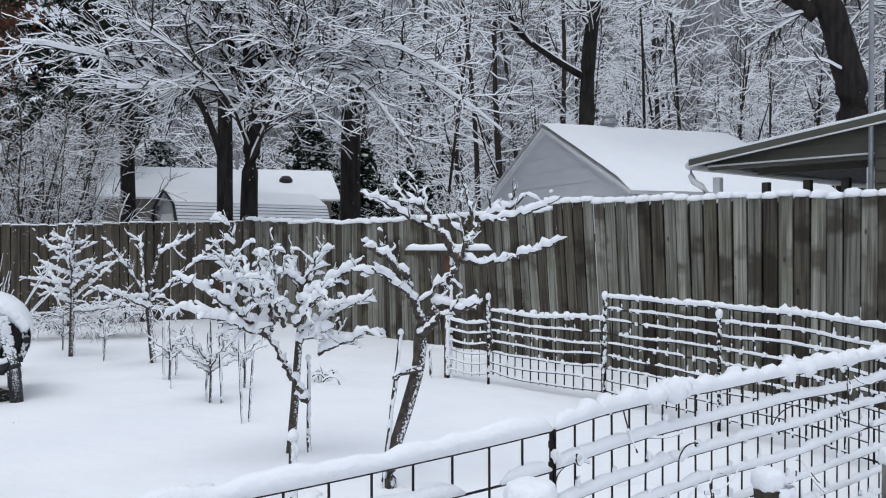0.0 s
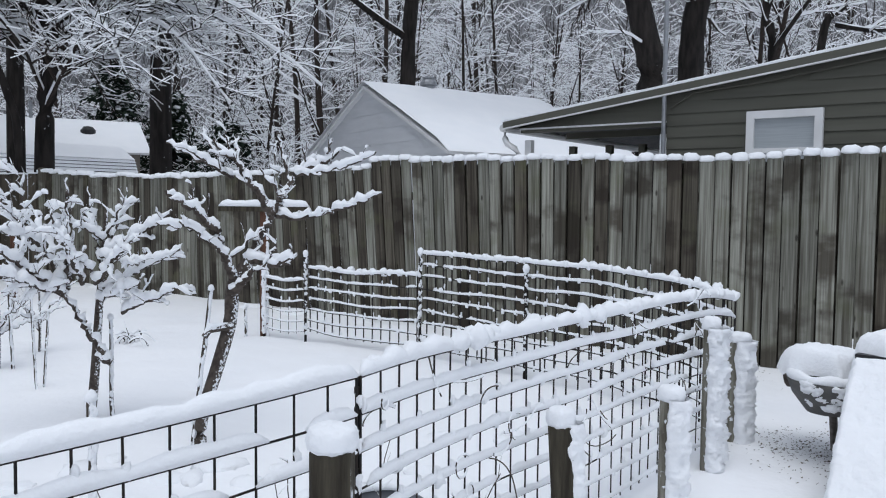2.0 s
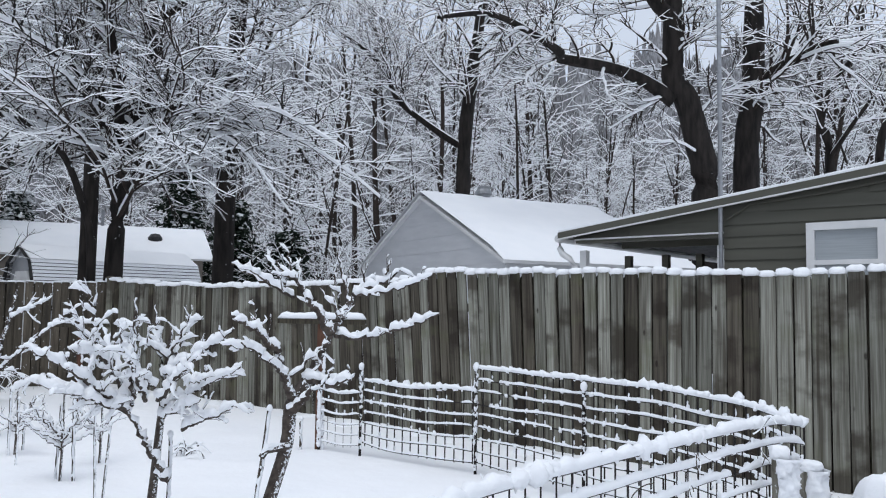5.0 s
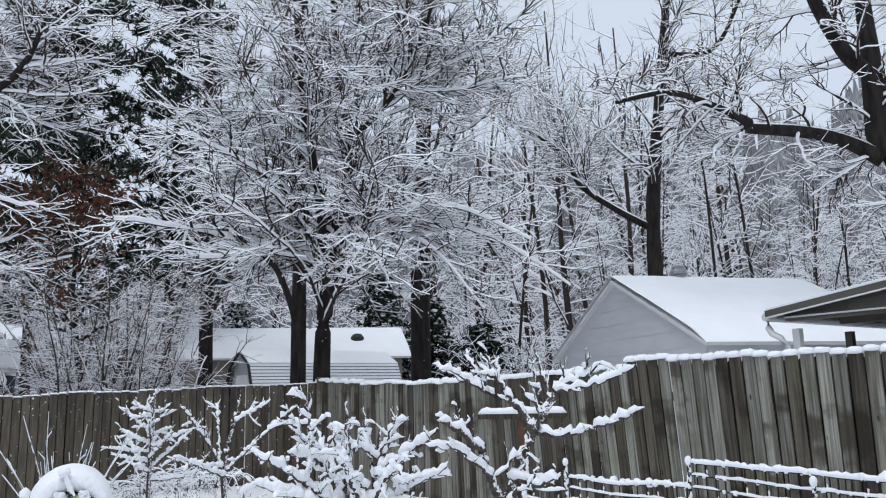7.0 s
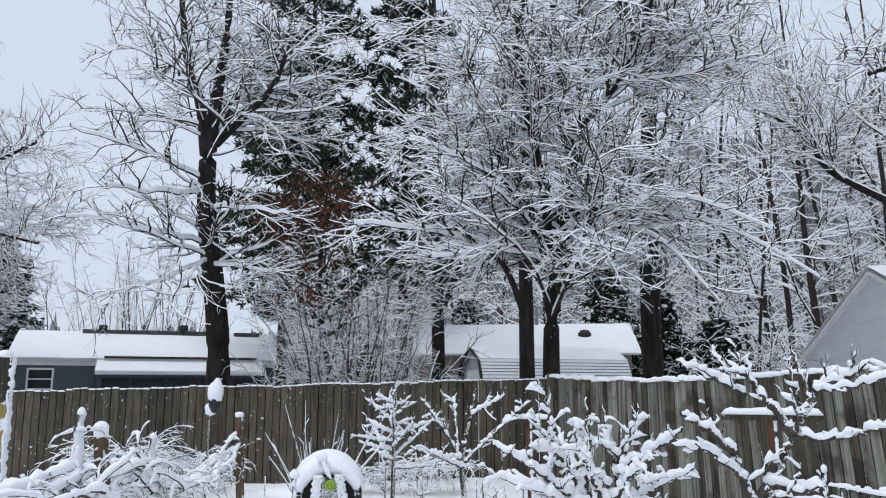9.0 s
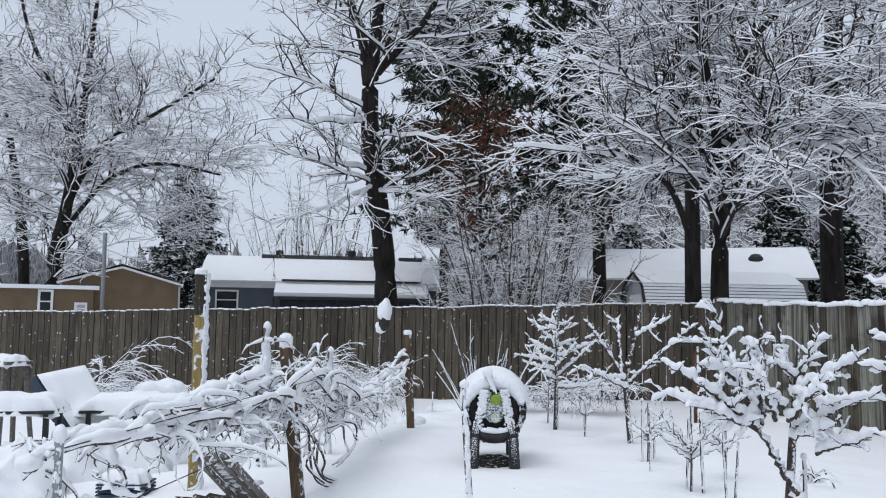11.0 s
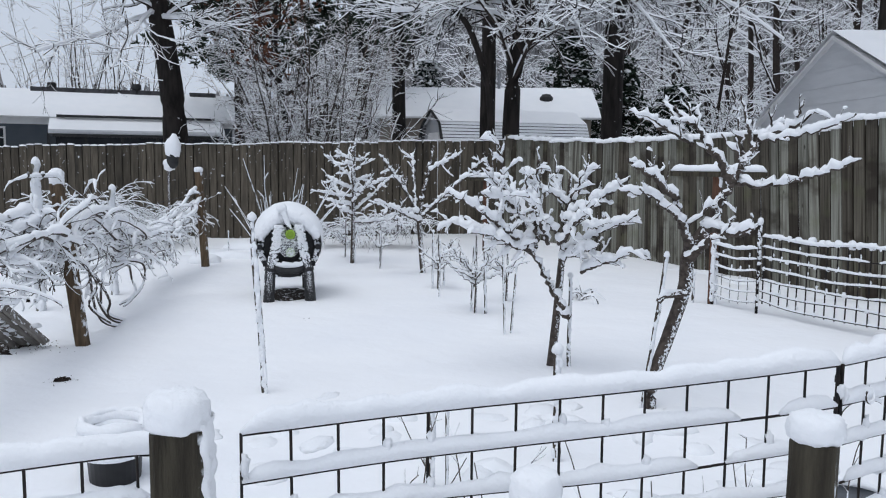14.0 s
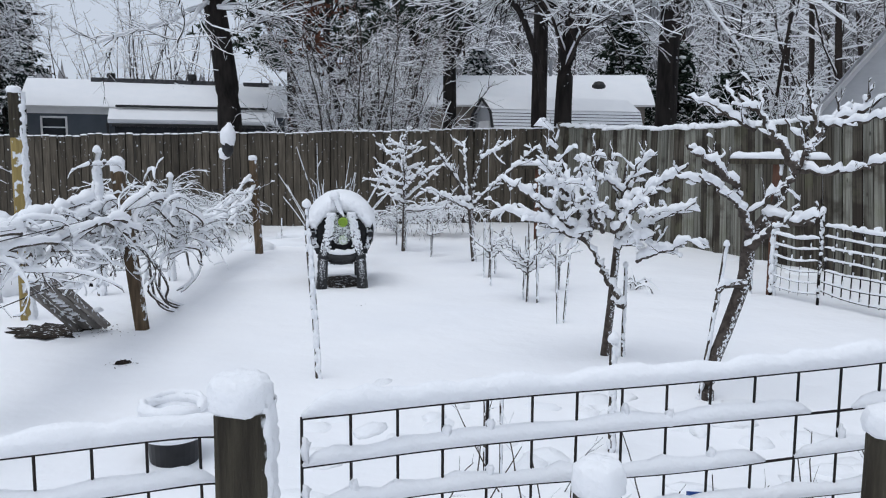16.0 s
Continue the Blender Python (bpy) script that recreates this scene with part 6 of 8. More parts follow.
# plum tree with a pruned, open crown
fruit_tree("plum_tree", [((-0.300, 4.590, 0.000), 0.037), ((-0.296, 4.589, 0.153), 0.036), ((-0.216, 4.660, 0.420), 0.036), ((-0.145, 4.705, 0.678), 0.037), ((-0.127, 4.732, 0.883), 0.039), ((-0.047, 4.767, 1.017), 0.036)], [
    ((-0.118, 4.732, 0.874), (-0.216, 4.634, 1.221), 0.034, 0.0),
    ((-0.207, 4.634, 1.195), (-0.465, 4.482, 1.417), 0.026, 0.03),
    ((-0.162, 4.678, 1.052), (-0.385, 4.402, 1.257), 0.014, 0.02),
    ((-0.073, 4.749, 0.963), (0.105, 4.812, 1.301), 0.036, 0.0),
    ((0.096, 4.812, 1.292), (0.220, 4.847, 1.524), 0.032, 0.0),
    ((0.220, 4.847, 1.524), (0.496, 4.785, 1.675), 0.020, -0.03),
    ((0.194, 4.847, 1.479), (0.131, 4.945, 1.773), 0.016, 0.0),
    ((0.220, 4.847, 1.524), (0.683, 4.625, 1.657), 0.011, -0.06),
    ((0.247, 4.847, 1.551), (0.363, 4.927, 1.666), 0.010, 0.0),
    ((0.096, 4.812, 1.292), (-0.118, 4.856, 1.604), 0.033, 0.0),
    ((-0.109, 4.856, 1.595), (-0.251, 4.856, 1.720), 0.015, 0.0),
    ((-0.136, 4.856, 1.506), (-0.403, 4.758, 1.675), 0.015, 0.0),
    ((-0.109, 4.856, 1.595), (-0.109, 4.945, 1.746), 0.013, 0.0),
    ((0.114, 4.812, 1.284), (0.434, 4.651, 1.310), 0.017, -0.03),
    ((0.425, 4.651, 1.310), (0.692, 4.527, 1.417), 0.012, 0.0),
    ((-0.047, 4.767, 1.017), (0.176, 4.589, 1.008), 0.024, 0.02),
    ((-0.145, 4.723, 0.839), (-0.002, 4.634, 0.990), 0.030, 0.0),
    ((-0.180, 4.856, 1.586), (-0.305, 4.936, 1.755), 0.011, 0.0),
    ((-0.145, 4.856, 1.631), (-0.180, 4.892, 1.791), 0.011, 0.0),
    ((-0.269, 4.821, 1.577), (-0.501, 4.963, 1.702), 0.012, 0.0),
    ((-0.207, 4.856, 1.577), (-0.127, 4.874, 1.720), 0.008, 0.0),
    ((0.149, 4.829, 1.444), (0.069, 4.847, 1.791), 0.011, 0.0),
    ((0.140, 4.821, 1.399), (0.016, 4.803, 1.559), 0.012, 0.0),
    ((0.292, 4.838, 1.559), (0.265, 4.803, 1.702), 0.009, 0.0),
    ((0.398, 4.803, 1.622), (0.443, 4.732, 1.737), 0.009, 0.0),
    ((-0.145, 4.714, 1.043), (0.042, 4.749, 1.221), 0.010, 0.0),
    ((-0.340, 4.536, 1.319), (-0.323, 4.571, 1.444), 0.009, 0.0),
    ((-0.269, 4.589, 1.257), (-0.340, 4.714, 1.364), 0.012, 0.02),
    ((-0.269, 4.580, 1.203), (-0.501, 4.447, 1.239), 0.009, 0.0),
    ((0.042, 4.607, 0.999), (0.122, 4.589, 1.150), 0.008, 0.0),
    ((0.069, 4.589, 1.008), (0.211, 4.464, 1.061), 0.016, 0.0),
], [(5.5, 0.14), (3.0, 0.06)], 401, "pruned plum tree with bare limbs piled with snow", snow=0.031)

# peach tree, low and spreading
fruit_tree("peach_tree", [((-1.03, 5.40, 0.00), 0.03), ((-0.98, 5.30, 0.31), 0.028), ((-0.96, 5.34, 0.69), 0.024), ((-0.94, 5.39, 1.03), 0.017), ((-0.92, 5.40, 1.30), 0.01)], [
    ((-0.88, 5.25, 0.37), (-0.98, 5.28, 0.43), 0.028, -0.03),
    ((-0.89, 5.26, 0.37), (-1.13, 5.21, 0.81), 0.028, -0.02),
    ((-1.13, 5.21, 0.80), (-1.55, 4.74, 1.19), 0.020, 0.04),
    ((-1.13, 5.21, 0.87), (-1.42, 5.09, 1.34), 0.020, 0.03),
    ((-1.31, 5.13, 1.18), (-1.35, 5.10, 1.51), 0.013, 0.0),
    ((-1.27, 5.14, 1.13), (-1.41, 4.88, 1.19), 0.010, 0.0),
    ((-1.13, 5.21, 0.88), (-1.40, 4.99, 0.92), 0.012, 0.02),
    ((-0.93, 5.39, 1.11), (-1.16, 5.25, 1.26), 0.012, 0.02),
    ((-0.93, 5.39, 1.10), (-0.79, 5.31, 1.39), 0.011, 0.0),
    ((-0.99, 5.28, 0.92), (-1.12, 5.05, 1.14), 0.010, 0.0),
    ((-0.94, 5.29, 1.02), (-0.70, 5.12, 0.97), 0.009, 0.0),
    ((-1.13, 5.21, 0.81), (-1.71, 5.11, 0.99), 0.016, 0.0),
    ((-1.11, 5.22, 0.87), (-1.07, 5.06, 1.42), 0.018, 0.0),
    ((-0.93, 5.37, 1.05), (-0.52, 5.29, 1.30), 0.020, -0.05),
    ((-0.94, 5.34, 0.92), (-0.83, 5.51, 1.35), 0.016, 0.0),
    ((-0.95, 5.34, 0.96), (-1.04, 5.48, 1.44), 0.015, 0.0),
    ((-0.96, 5.34, 0.80), (-0.46, 5.15, 1.07), 0.013, -0.02),
    ((-0.97, 5.34, 0.73), (-0.68, 5.13, 0.87), 0.010, 0.0),
    ((-0.82, 5.31, 0.66), (-0.45, 5.05, 0.85), 0.012, 0.0),
    ((-1.11, 5.21, 0.83), (-1.38, 5.51, 1.29), 0.016, 0.02),
    ((-1.04, 5.27, 0.85), (-1.09, 4.75, 1.27), 0.015, 0.02),
    ((-0.97, 5.29, 0.85), (-0.70, 4.87, 1.14), 0.014, 0.0),
    ((-1.13, 5.26, 0.77), (-1.38, 4.79, 0.95), 0.013, 0.02),
], [(13.0, 0.19), (10.0, 0.085)], 402, "low spreading peach tree heaped with fresh snow", snow=0.046, twig_r=0.007, rise=0.04, lift=0.0)

# young tree with a forked crown
fruit_tree("young_apple_tree", [((-3.35, 9.33, 0.00), 0.035), ((-3.41, 9.39, 0.36), 0.033), ((-3.43, 9.38, 0.68), 0.03), ((-3.40, 9.39, 0.89), 0.026)], [
    ((-3.43, 9.38, 0.70), (-3.83, 9.01, 1.48), 0.026, 0.1),
    ((-3.43, 9.38, 0.75), (-3.83, 8.79, 0.90), 0.022, -0.05),
    ((-3.41, 9.39, 0.89), (-3.29, 9.53, 1.58), 0.028, 0.0),
    ((-3.47, 9.36, 0.85), (-3.62, 9.63, 1.44), 0.022, 0.0),
    ((-3.31, 9.42, 1.27), (-2.92, 9.34, 1.46), 0.014, 0.0),
    ((-3.40, 9.39, 0.70), (-2.95, 9.22, 1.07), 0.018, 0.0),
    ((-2.95, 9.22, 1.07), (-2.60, 9.22, 1.38), 0.016, 0.0),
    ((-3.41, 9.39, 0.64), (-3.60, 8.67, 0.88), 0.016, 0.0),
], [(7.0, 0.26), (6.0, 0.12)], 403, "young apple tree with snow-laden forked limbs", snow=0.042, twig_r=0.009, rise=0.08, lift=0.02)


def layered_tree():
    """A small tree with tiers of rising side branches."""
    b = Vector((-4.68, 10.13, 0.00))
    limbs, rnd = [], random.Random(410)
    for i in range(19):
        u = 0.34 + 0.62 * (i + rnd.random()) / 19
        a = i * 2.399
        ln = (0.75 * (1.12 - u) + 0.12) * rnd.uniform(0.7, 1.15)
        s = b + Vector((0, 0, 1.55 * u))
        e = s + Vector((math.cos(a) * ln, math.sin(a) * ln, ln * rnd.uniform(0.1, 0.9)))
        limbs.append((tuple(s), tuple(e), 0.012, -0.02))
    fruit_tree("young_cherry_tree", [(tuple(b), 0.03), (tuple(b + Vector((0.02, 0, 0.8))), 0.022), (tuple(b + Vector((0.05, 0, 1.55))), 0.01)], limbs, [(6.0, 0.24), (5.0, 0.1)], 411,
               "small cherry tree with tiers of snowy branches", snow=0.04, twig_r=0.007, rise=0.06)


layered_tree()


def sapling(base, height, n, seed, label):
    rnd = random.Random(seed)
    limbs = []
    b = Vector(base)
    for i in range(n):
        a = rnd.uniform(0, 6.28)
        s = b + Vector((0, 0, height * rnd.uniform(0.3, 0.55)))
        limbs.append((tuple(s), tuple(s + Vector((math.cos(a) * height * 0.42, math.sin(a) * height * 0.42, height * rnd.uniform(0.1, 0.5)))), 0.009, -0.03))
    fruit_tree("sapling", [(tuple(b), 0.012), (tuple(b + Vector((0.01, 0, height * 0.5))), 0.01), (tuple(b + Vector((0, 0.02, height))), 0.006)], limbs, [(5.0, 0.16), (4.0, 0.07)], seed,
            label, snow=0.022, twig_r=0.005, group="saplings")


sapling((-2.04, 7.05, 0.00), 0.75, 13, 421, "thin sapling with snow on its fine branches")
sapling((-1.92, 7.78, 0.00), 0.62, 9, 422, "thin sapling with snow on its fine branches")
sapling((-2.79, 8.21, -0.00), 0.60, 9, 423, "thin sapling with snow on its fine branches")
sapling((-4.09, 9.72, 0.00), 0.55, 6, 424, "thin sapling with snow on its fine branches")
sapling((-5.05, 10.70, 0.00), 0.50, 8, 425, "thin sapling with snow on its fine branches")


def stake(x, y, height, r, seed, lean=(0, 0), mat=None, label="thin wooden stake flecked with snow", cap=True, z=0.0, more=1.0, top_size=1.5):
    rnd = random.Random(seed)
    top = holder("stake", Matrix.Translation((x, y, z - 0.08)), label, "stake", "garden stakes")
    sh = Shape()
    n = 9
    pts = [(x + lean[0] * i / n + rnd.uniform(-1, 1) * r * 0.25, y + lean[1] * i / n, z - 0.08 + (height + 0.08) * i / n) for i in range(n + 1)]
    sh.limb(pts, [r * (1 + 0.12 * rnd.uniform(-1, 1)) for _ in pts], 7)
    under(top, "shaft", sh, [mat or STAKE_WOOD], smooth=True)
    if cap:
        c = Shape()
        c.blob((pts[-1][0], pts[-1][1], pts[-1][2] + 0.004), (r * top_size, r * top_size, r * top_size * 1.4), rings=6, segs=10, seed=seed, rough=0.2)
        for i in range(int(height * 26 * more)):
            t = rnd.random()
            c.blob((x + lean[0] * t + r * rnd.uniform(-0.5, 0.9), y + lean[1] * t - r * 0.6, z + height * t), (r * 0.6, r * 0.6, r * rnd.uniform(0.6, 1.8)), rings=4, segs=6, rough=0.4, flat=1.0, seed=i)
        tagged(under(top, "clinging_snow", c, [SNOW], smooth=True), kind="stuff")


for i, (p, h, r, ln) in enumerate((
        ((-2.84, 8.19, 0.00), 0.62, 0.012, (0, 0)), ((-2.79, 8.43, 0.00), 0.42, 0.012, (0, 0)), ((-2.60, 7.70, 0.00), 0.58, 0.010, (0, 0)),
        ((-2.10, 7.12, 0.00), 0.60, 0.011, (0.03, 0)), ((-1.93, 7.03, 0.00), 0.68, 0.014, (-0.02, 0)), ((-1.55, 6.22, 0.00), 0.70, 0.009, (-0.03, 0)),
        ((-1.52, 6.28, 0.00), 0.55, 0.009, (0.04, 0)), ((-4.09, 9.72, 0.00), 0.48, 0.012, (0, 0)), ((-4.66, 10.14, 0.00), 0.5, 0.014, (0.05, 0)),
        ((-0.90, 5.39, 0.00), 0.62, 0.014, (0, 0)), ((-0.352, 4.573, 0.00), 0.865, 0.013, (0.109, 0.052)), ((-7.24, 11.04, 0.00), 0.3, 0.01, (0, 0)), ((-0.13, 8.40, 0.00), 0.3, 0.016, (0, 0)))):
    stake(p[0], p[1], h, r, 500 + i, ln, z=ground_z(p[0], p[1]))
TS = (-2.51, 4.11, 0.00)
stake(TS[0], TS[1], 1.04, 0.019, 530, (-0.09, 0.02), label="tall round stake flecked with snow", more=3.0)
FS = (-0.66, 3.55, 0.00)
stake(FS[0], FS[1], 0.53, 0.019, 531, (0, 0), label="stout stake with a snow cap", more=3.0)
# pruned side arm tied to the plum
br = Shape()
br.limb([(-0.278, 4.589, 0.616), (-0.251, 4.607, 0.652), (-0.136, 4.678, 0.661)], [0.018, 0.020, 0.022], 8, snow=0.035)
tagged(br.thing("crossbar", [FRUITBARK, SNOW]), "short wooden tie between stake and plum tree", "stake")


def tee_post(base, height, bar, label, turn):
    """A trellis post with a crossbar, snow lying on the bar."""
    x, y, z = base
    top = holder("trellis_post", Matrix.Translation((x, y, -0.1)), label, "post", "trellis posts")
    sh = Shape()
    sh.box((x, y, height / 2 - 0.05), (0.07, 0.05, height + 0.1), turn=turn)
    under(top, "shaft", sh, [RUST_WOOD])
    b = Shape()
    b.box((x, y - 0.05, height - 0.07), (bar, 0.045, 0.05), turn=turn)
    arm = under(top, "crossbar", b, [POST_WOOD])
    c = Shape()
    pts = [Vector((x + math.cos(turn) * bar * (i / 20 - 0.5), y - 0.05 + math.sin(turn) * bar * (i / 20 - 0.5), height - 0.05)) for i in range(21)]
    snow_roll(c, pts, 0.085, random.Random(3), 0.0)
    c.blob((x, y, height), (0.05, 0.05, 0.06))
    rnd = random.Random(5)
    for i in range(50):
        c.blob((x + 0.035, y - 0.03, rnd.uniform(0, height)), (0.018, 0.018, 0.03), rings=4, segs=6, rough=0.4, flat=1.0, seed=i)
    tagged(under(top, "clinging_snow", c, [SNOW], smooth=True), kind="stuff")


RUST_WOOD = material("reddish_old_wood", (0.14, 0.07, 0.045), 0.9, second=(0.07, 0.035, 0.025), scale=10.0, stretch=(4, 4, 0.5), bump=0.6)
tee_post((0.05, 8.40, 0), 1.36, 0.92, "reddish trellis post with a snow-covered crossbar", -0.25)
tee_post((-3.21, 11.75, 0.40), 1.2, 0.75, "reddish trellis post with a snow-covered crossbar", 0.0)


def fan_bush(x, y, height, n, seed, label, spread=0.8, name="bush", r=0.008, snow=0.014, side=3.0, mat=None):
    rnd = random.Random(seed)
    z = ground_z(x, y) - 0.05
    top = holder(name, Matrix.Translation((x, y, z)), label, "shrub")
    for _ in range(n):
        a = rnd.uniform(0, 6.28)
        k = rnd.uniform(0.1, spread)
        sh = Shape()
        line = wander((x + math.cos(a) * 0.05, y + math.sin(a) * 0.05, z), (math.cos(a) * k, math.sin(a) * k, 1), height * rnd.uniform(0.7, 1.1), 7, 0.06, -0.03, rnd)
        sh.limb(line, [r * (1 - 0.7 * i / 7) for i in range(8)], 5, snow=snow, lump=0.4)
        sprout(sh, line, r, 0, rnd, [dict(n=side, len=0.22, r=r * 0.6, angle=(25, 55), steps=3, sides=5, snow=snow, lump=0.4, rmin=0.004)])
        under(top, "cane", sh, [mat or TWIG, SNOW])
    return top


FB = (-4.94, 8.58, 0.56)
fan_bush(FB[0], FB[1], 1.42, 24, 541, "fan of upright canes dusted with snow", 0.75, side=0.4, r=0.015, snow=0.03, mat=STAKE_WOOD)


def weeping_bush(x, y, w, h, n, seed, label, mat):
    """A low mounded bush of drooping stems."""
    rnd = random.Random(seed)
    z = ground_z(x, y)
    top = holder("bush", Matrix.Translation((x, y, z)), label, "shrub", "low bushes")
    sh = Shape()
    for _ in range(n):
        a = rnd.uniform(0, 6.28)
        line = wander((x + rnd.uniform(-w, w) * 0.3, y + rnd.uniform(-0.3, 0.3), z + h * 0.3), (math.cos(a) * 0.8, math.sin(a) * 0.8, 1.3), h * rnd.uniform(0.55, 1.15), 8, 0.16, -0.26, rnd)
        sh.limb(line, [0.011 * (1 - 0.7 * i / 8) for i in range(9)], 4, snow=0.009, lump=0.4)
        sprout(sh, line, 0.011, 0, rnd, [dict(n=13.0, len=0.26, r=0.007, angle=(25, 65), steps=3, sides=3, snow=0.009, lump=0.4, rise=-0.1, lift=-0.15, rmin=0.005)])
    tagged(under(top, "stem", sh, [mat, SNOW]), kind="stuff")


GREYGREEN = material("grey_green_stems", (0.085, 0.095, 0.075), 0.9, second=(0.04, 0.045, 0.035), scale=12.0)
for i, (p, w, h, n) in enumerate((((-9.56, 10.50, 0.59), 0.9, 1.30, 70), ((-9.03, 11.47, 0.57), 1.1, 1.10, 60), ((-11.23, 8.42, 0.25), 1.2, 0.85, 44),
                                  ((-11.99, 8.40, 0.20), 0.4, 1.5, 12), ((-11.13, 10.38, 0.22), 0.5, 0.45, 14), ((-5.37, 12.05, 0.35), 2.2, 0.7, 46),
                                  ((-6.12, 11.92, 0.31), 1.6, 0.55, 30), ((-1.22, 8.18, 0.21), 0.5, 0.16, 10), ((-4.87, 12.04, 0.37), 1.4, 0.9, 36))):
    weeping_bush(p[0], p[1], w, h, n, 550 + i, "low weeping bush weighed down by snow", GREYGREEN if i < 2 else TWIG)


# ---- grape row on posts ----
V2, V1, V0 = Vector((-6.42, 9.22, 0)), Vector((-4.45, 4.78, 0)), Vector((-3.17, 1.89, 0))
VP1, VP2 = (-4.56, 4.70, 1.20), (-6.54, 9.15, 1.22)
VINE_POST = material("brown_post_wood", (0.15, 0.105, 0.065), 0.9, second=(0.07, 0.048, 0.03), scale=8.0, stretch=(5, 5, 0.5), bump=0.8, snow=0.35, snow_dir=(0.85, -0.1, 0.3))
post("vine_post", V1.x, V1.y, VP1[2], 0.085, VINE_POST, "brown wooden vine post with a block of snow on top", 21, 0.12, 0.3, (-0.15, 0.0), base=-0.1)
post("vine_post", V2.x, V2.y, VP2[2], 0.09, VINE_POST, "brown wooden vine post with a small snow cap", 22, 0.07, 0.3, (-0.06, 0.0), base=-0.15)
steel_post(V0.x, V0.y, 0.95, "grey steel vine post", 0.010, r=0.012, mat=METAL_GREY)


def grape_row():
    rnd = random.Random(601)
    top = holder("grape_vine", Matrix.Translation(V1), "tangled grape vine with arching canes under thick snow", "vine")
    for z in (0.62, 0.95):
        w = Shape()
        w.limb([tuple(V2 + Vector((0, 0, z))), tuple(V1 + Vector((0, 0, z - 0.02))), tuple(V0 + Vector((0, 0, z - 0.05)))], [0.003] * 3, 5)
        under(top, "wire", w, [WIRE])

    def spot(s):
        """Place along the row (0 far post, 1 middle post, 2 near post) with the heights between which it is overgrown."""
        b = (V2.lerp(V1, s) if s < 1 else V1.lerp(V0, s - 1)) + Vector((-0.914, -0.406, 0)) * 0.13
        mid = math.exp(-((s - 1.0) / 0.13) ** 2)
        if s < 1:
            hi, lo = 1.04 - 0.44 * math.sin(math.pi * min(1, s * 1.15)) ** 0.8 + 0.06 * s, 0.52 - 0.16 * math.sin(math.pi * s)
        else:
            hi, lo = 0.98 - 0.05 * (s - 1), 0.50 + 0.26 * (s - 1) ** 0.7
        return b, lo, hi + 0.12 * mid

    # old arms lying along the wires under rolls of snow
    for k in range(38):
        sh = Shape()
        sh.over, sh.cut = 0.55, -0.4
        s0 = rnd.uniform(0.0, 0.8) if k % 2 else rnd.uniform(0.85, 1.7)
        line, off = [], Vector((rnd.gauss(0, 0.10), rnd.gauss(0, 0.06), 0))
        u, curve = rnd.uniform(0.55, 1.0), rnd.uniform(0, 6)
        n = 26
        span = rnd.uniform(0.18, 0.42)
        for i in range(n + 1):
            b, lo, hi = spot(min(1.99, s0 + span * i / n))
            h = lo + (hi - lo) * (u - 0.35 * (i / n) ** 2 * rnd.uniform(0.9, 1.0) + 0.12 * math.sin(curve + i * 0.32))
            line.append(b + off + Vector((0.05 * math.sin(i * 0.4 + curve), 0.03 * math.cos(i * 0.5), h)))
        r = rnd.uniform(0.009, 0.014)
        sh.limb(line, [r * (1 - 0.4 * i / n) for i in range(n + 1)], 9, snow=rnd.uniform(0.035, 0.065), lump=0.4)
        under(top, "arm", sh, [FRUITBARK, SNOW], smooth=True)
    # short curling canes
    for k in range(230):
        sh = Shape()
        sh.over, sh.cut = 0.5, -0.42
        s = rnd.uniform(0.02, 1.97) if k % 3 else rnd.gauss(1.0, 0.16)
        b, lo, hi = spot(min(max(s, 0.0), 1.98))
        start = b + Vector((rnd.gauss(0, 0.08), rnd.gauss(0, 0.06), lo + (hi - lo) * rnd.uniform(0.05, 0.95)))
        side = rnd.choice((-1, 1))
        way = (V1 - V2).normalized() * side
        d = way * rnd.uniform(0.2, 1.0) + Vector((rnd.uniform(-0.8, 0.8), rnd.uniform(-0.5, 0.5), rnd.uniform(-0.3, 0.9)))
        p, d, line = start, d.normalized(), [start]
        curl = rnd.uniform(-0.30, 0.30)
        n = 13
        ln = rnd.uniform(0.22, 0.62)
        for _ in range(n):
            d = Matrix.Rotation(curl, 3, Vector((0.35, -0.93, 0))) @ d + Vector((rnd.uniform(-1, 1), rnd.uniform(-1, 1), rnd.uniform(-1, 1))) * 0.16 + Vector((0, 0, -0.09))
            d.normalize()
            q = line[-1] + d * (ln / n)
            q.z = min(max(q.z, lo - 0.12), hi + 0.03)
            line.append(q)
        r = rnd.uniform(0.0035, 0.007)
        sh.limb(line, [r * (1 - 0.5 * i / n) for i in range(n + 1)], 7, snow=rnd.choice((0.004, 0.014, 0.024, 0.032)), lump=0.6)
        sprout(sh, line, r, 0, rnd, [dict(n=7.0, len=0.16, r=r * 0.7, angle=(25, 80), steps=4, sides=5, snow=0.018, lump=0.8, lift=-0.16, bend=0.42, rmin=0.0025)])
        under(top, "cane", sh, [FRUITBARK, SNOW], smooth=True)
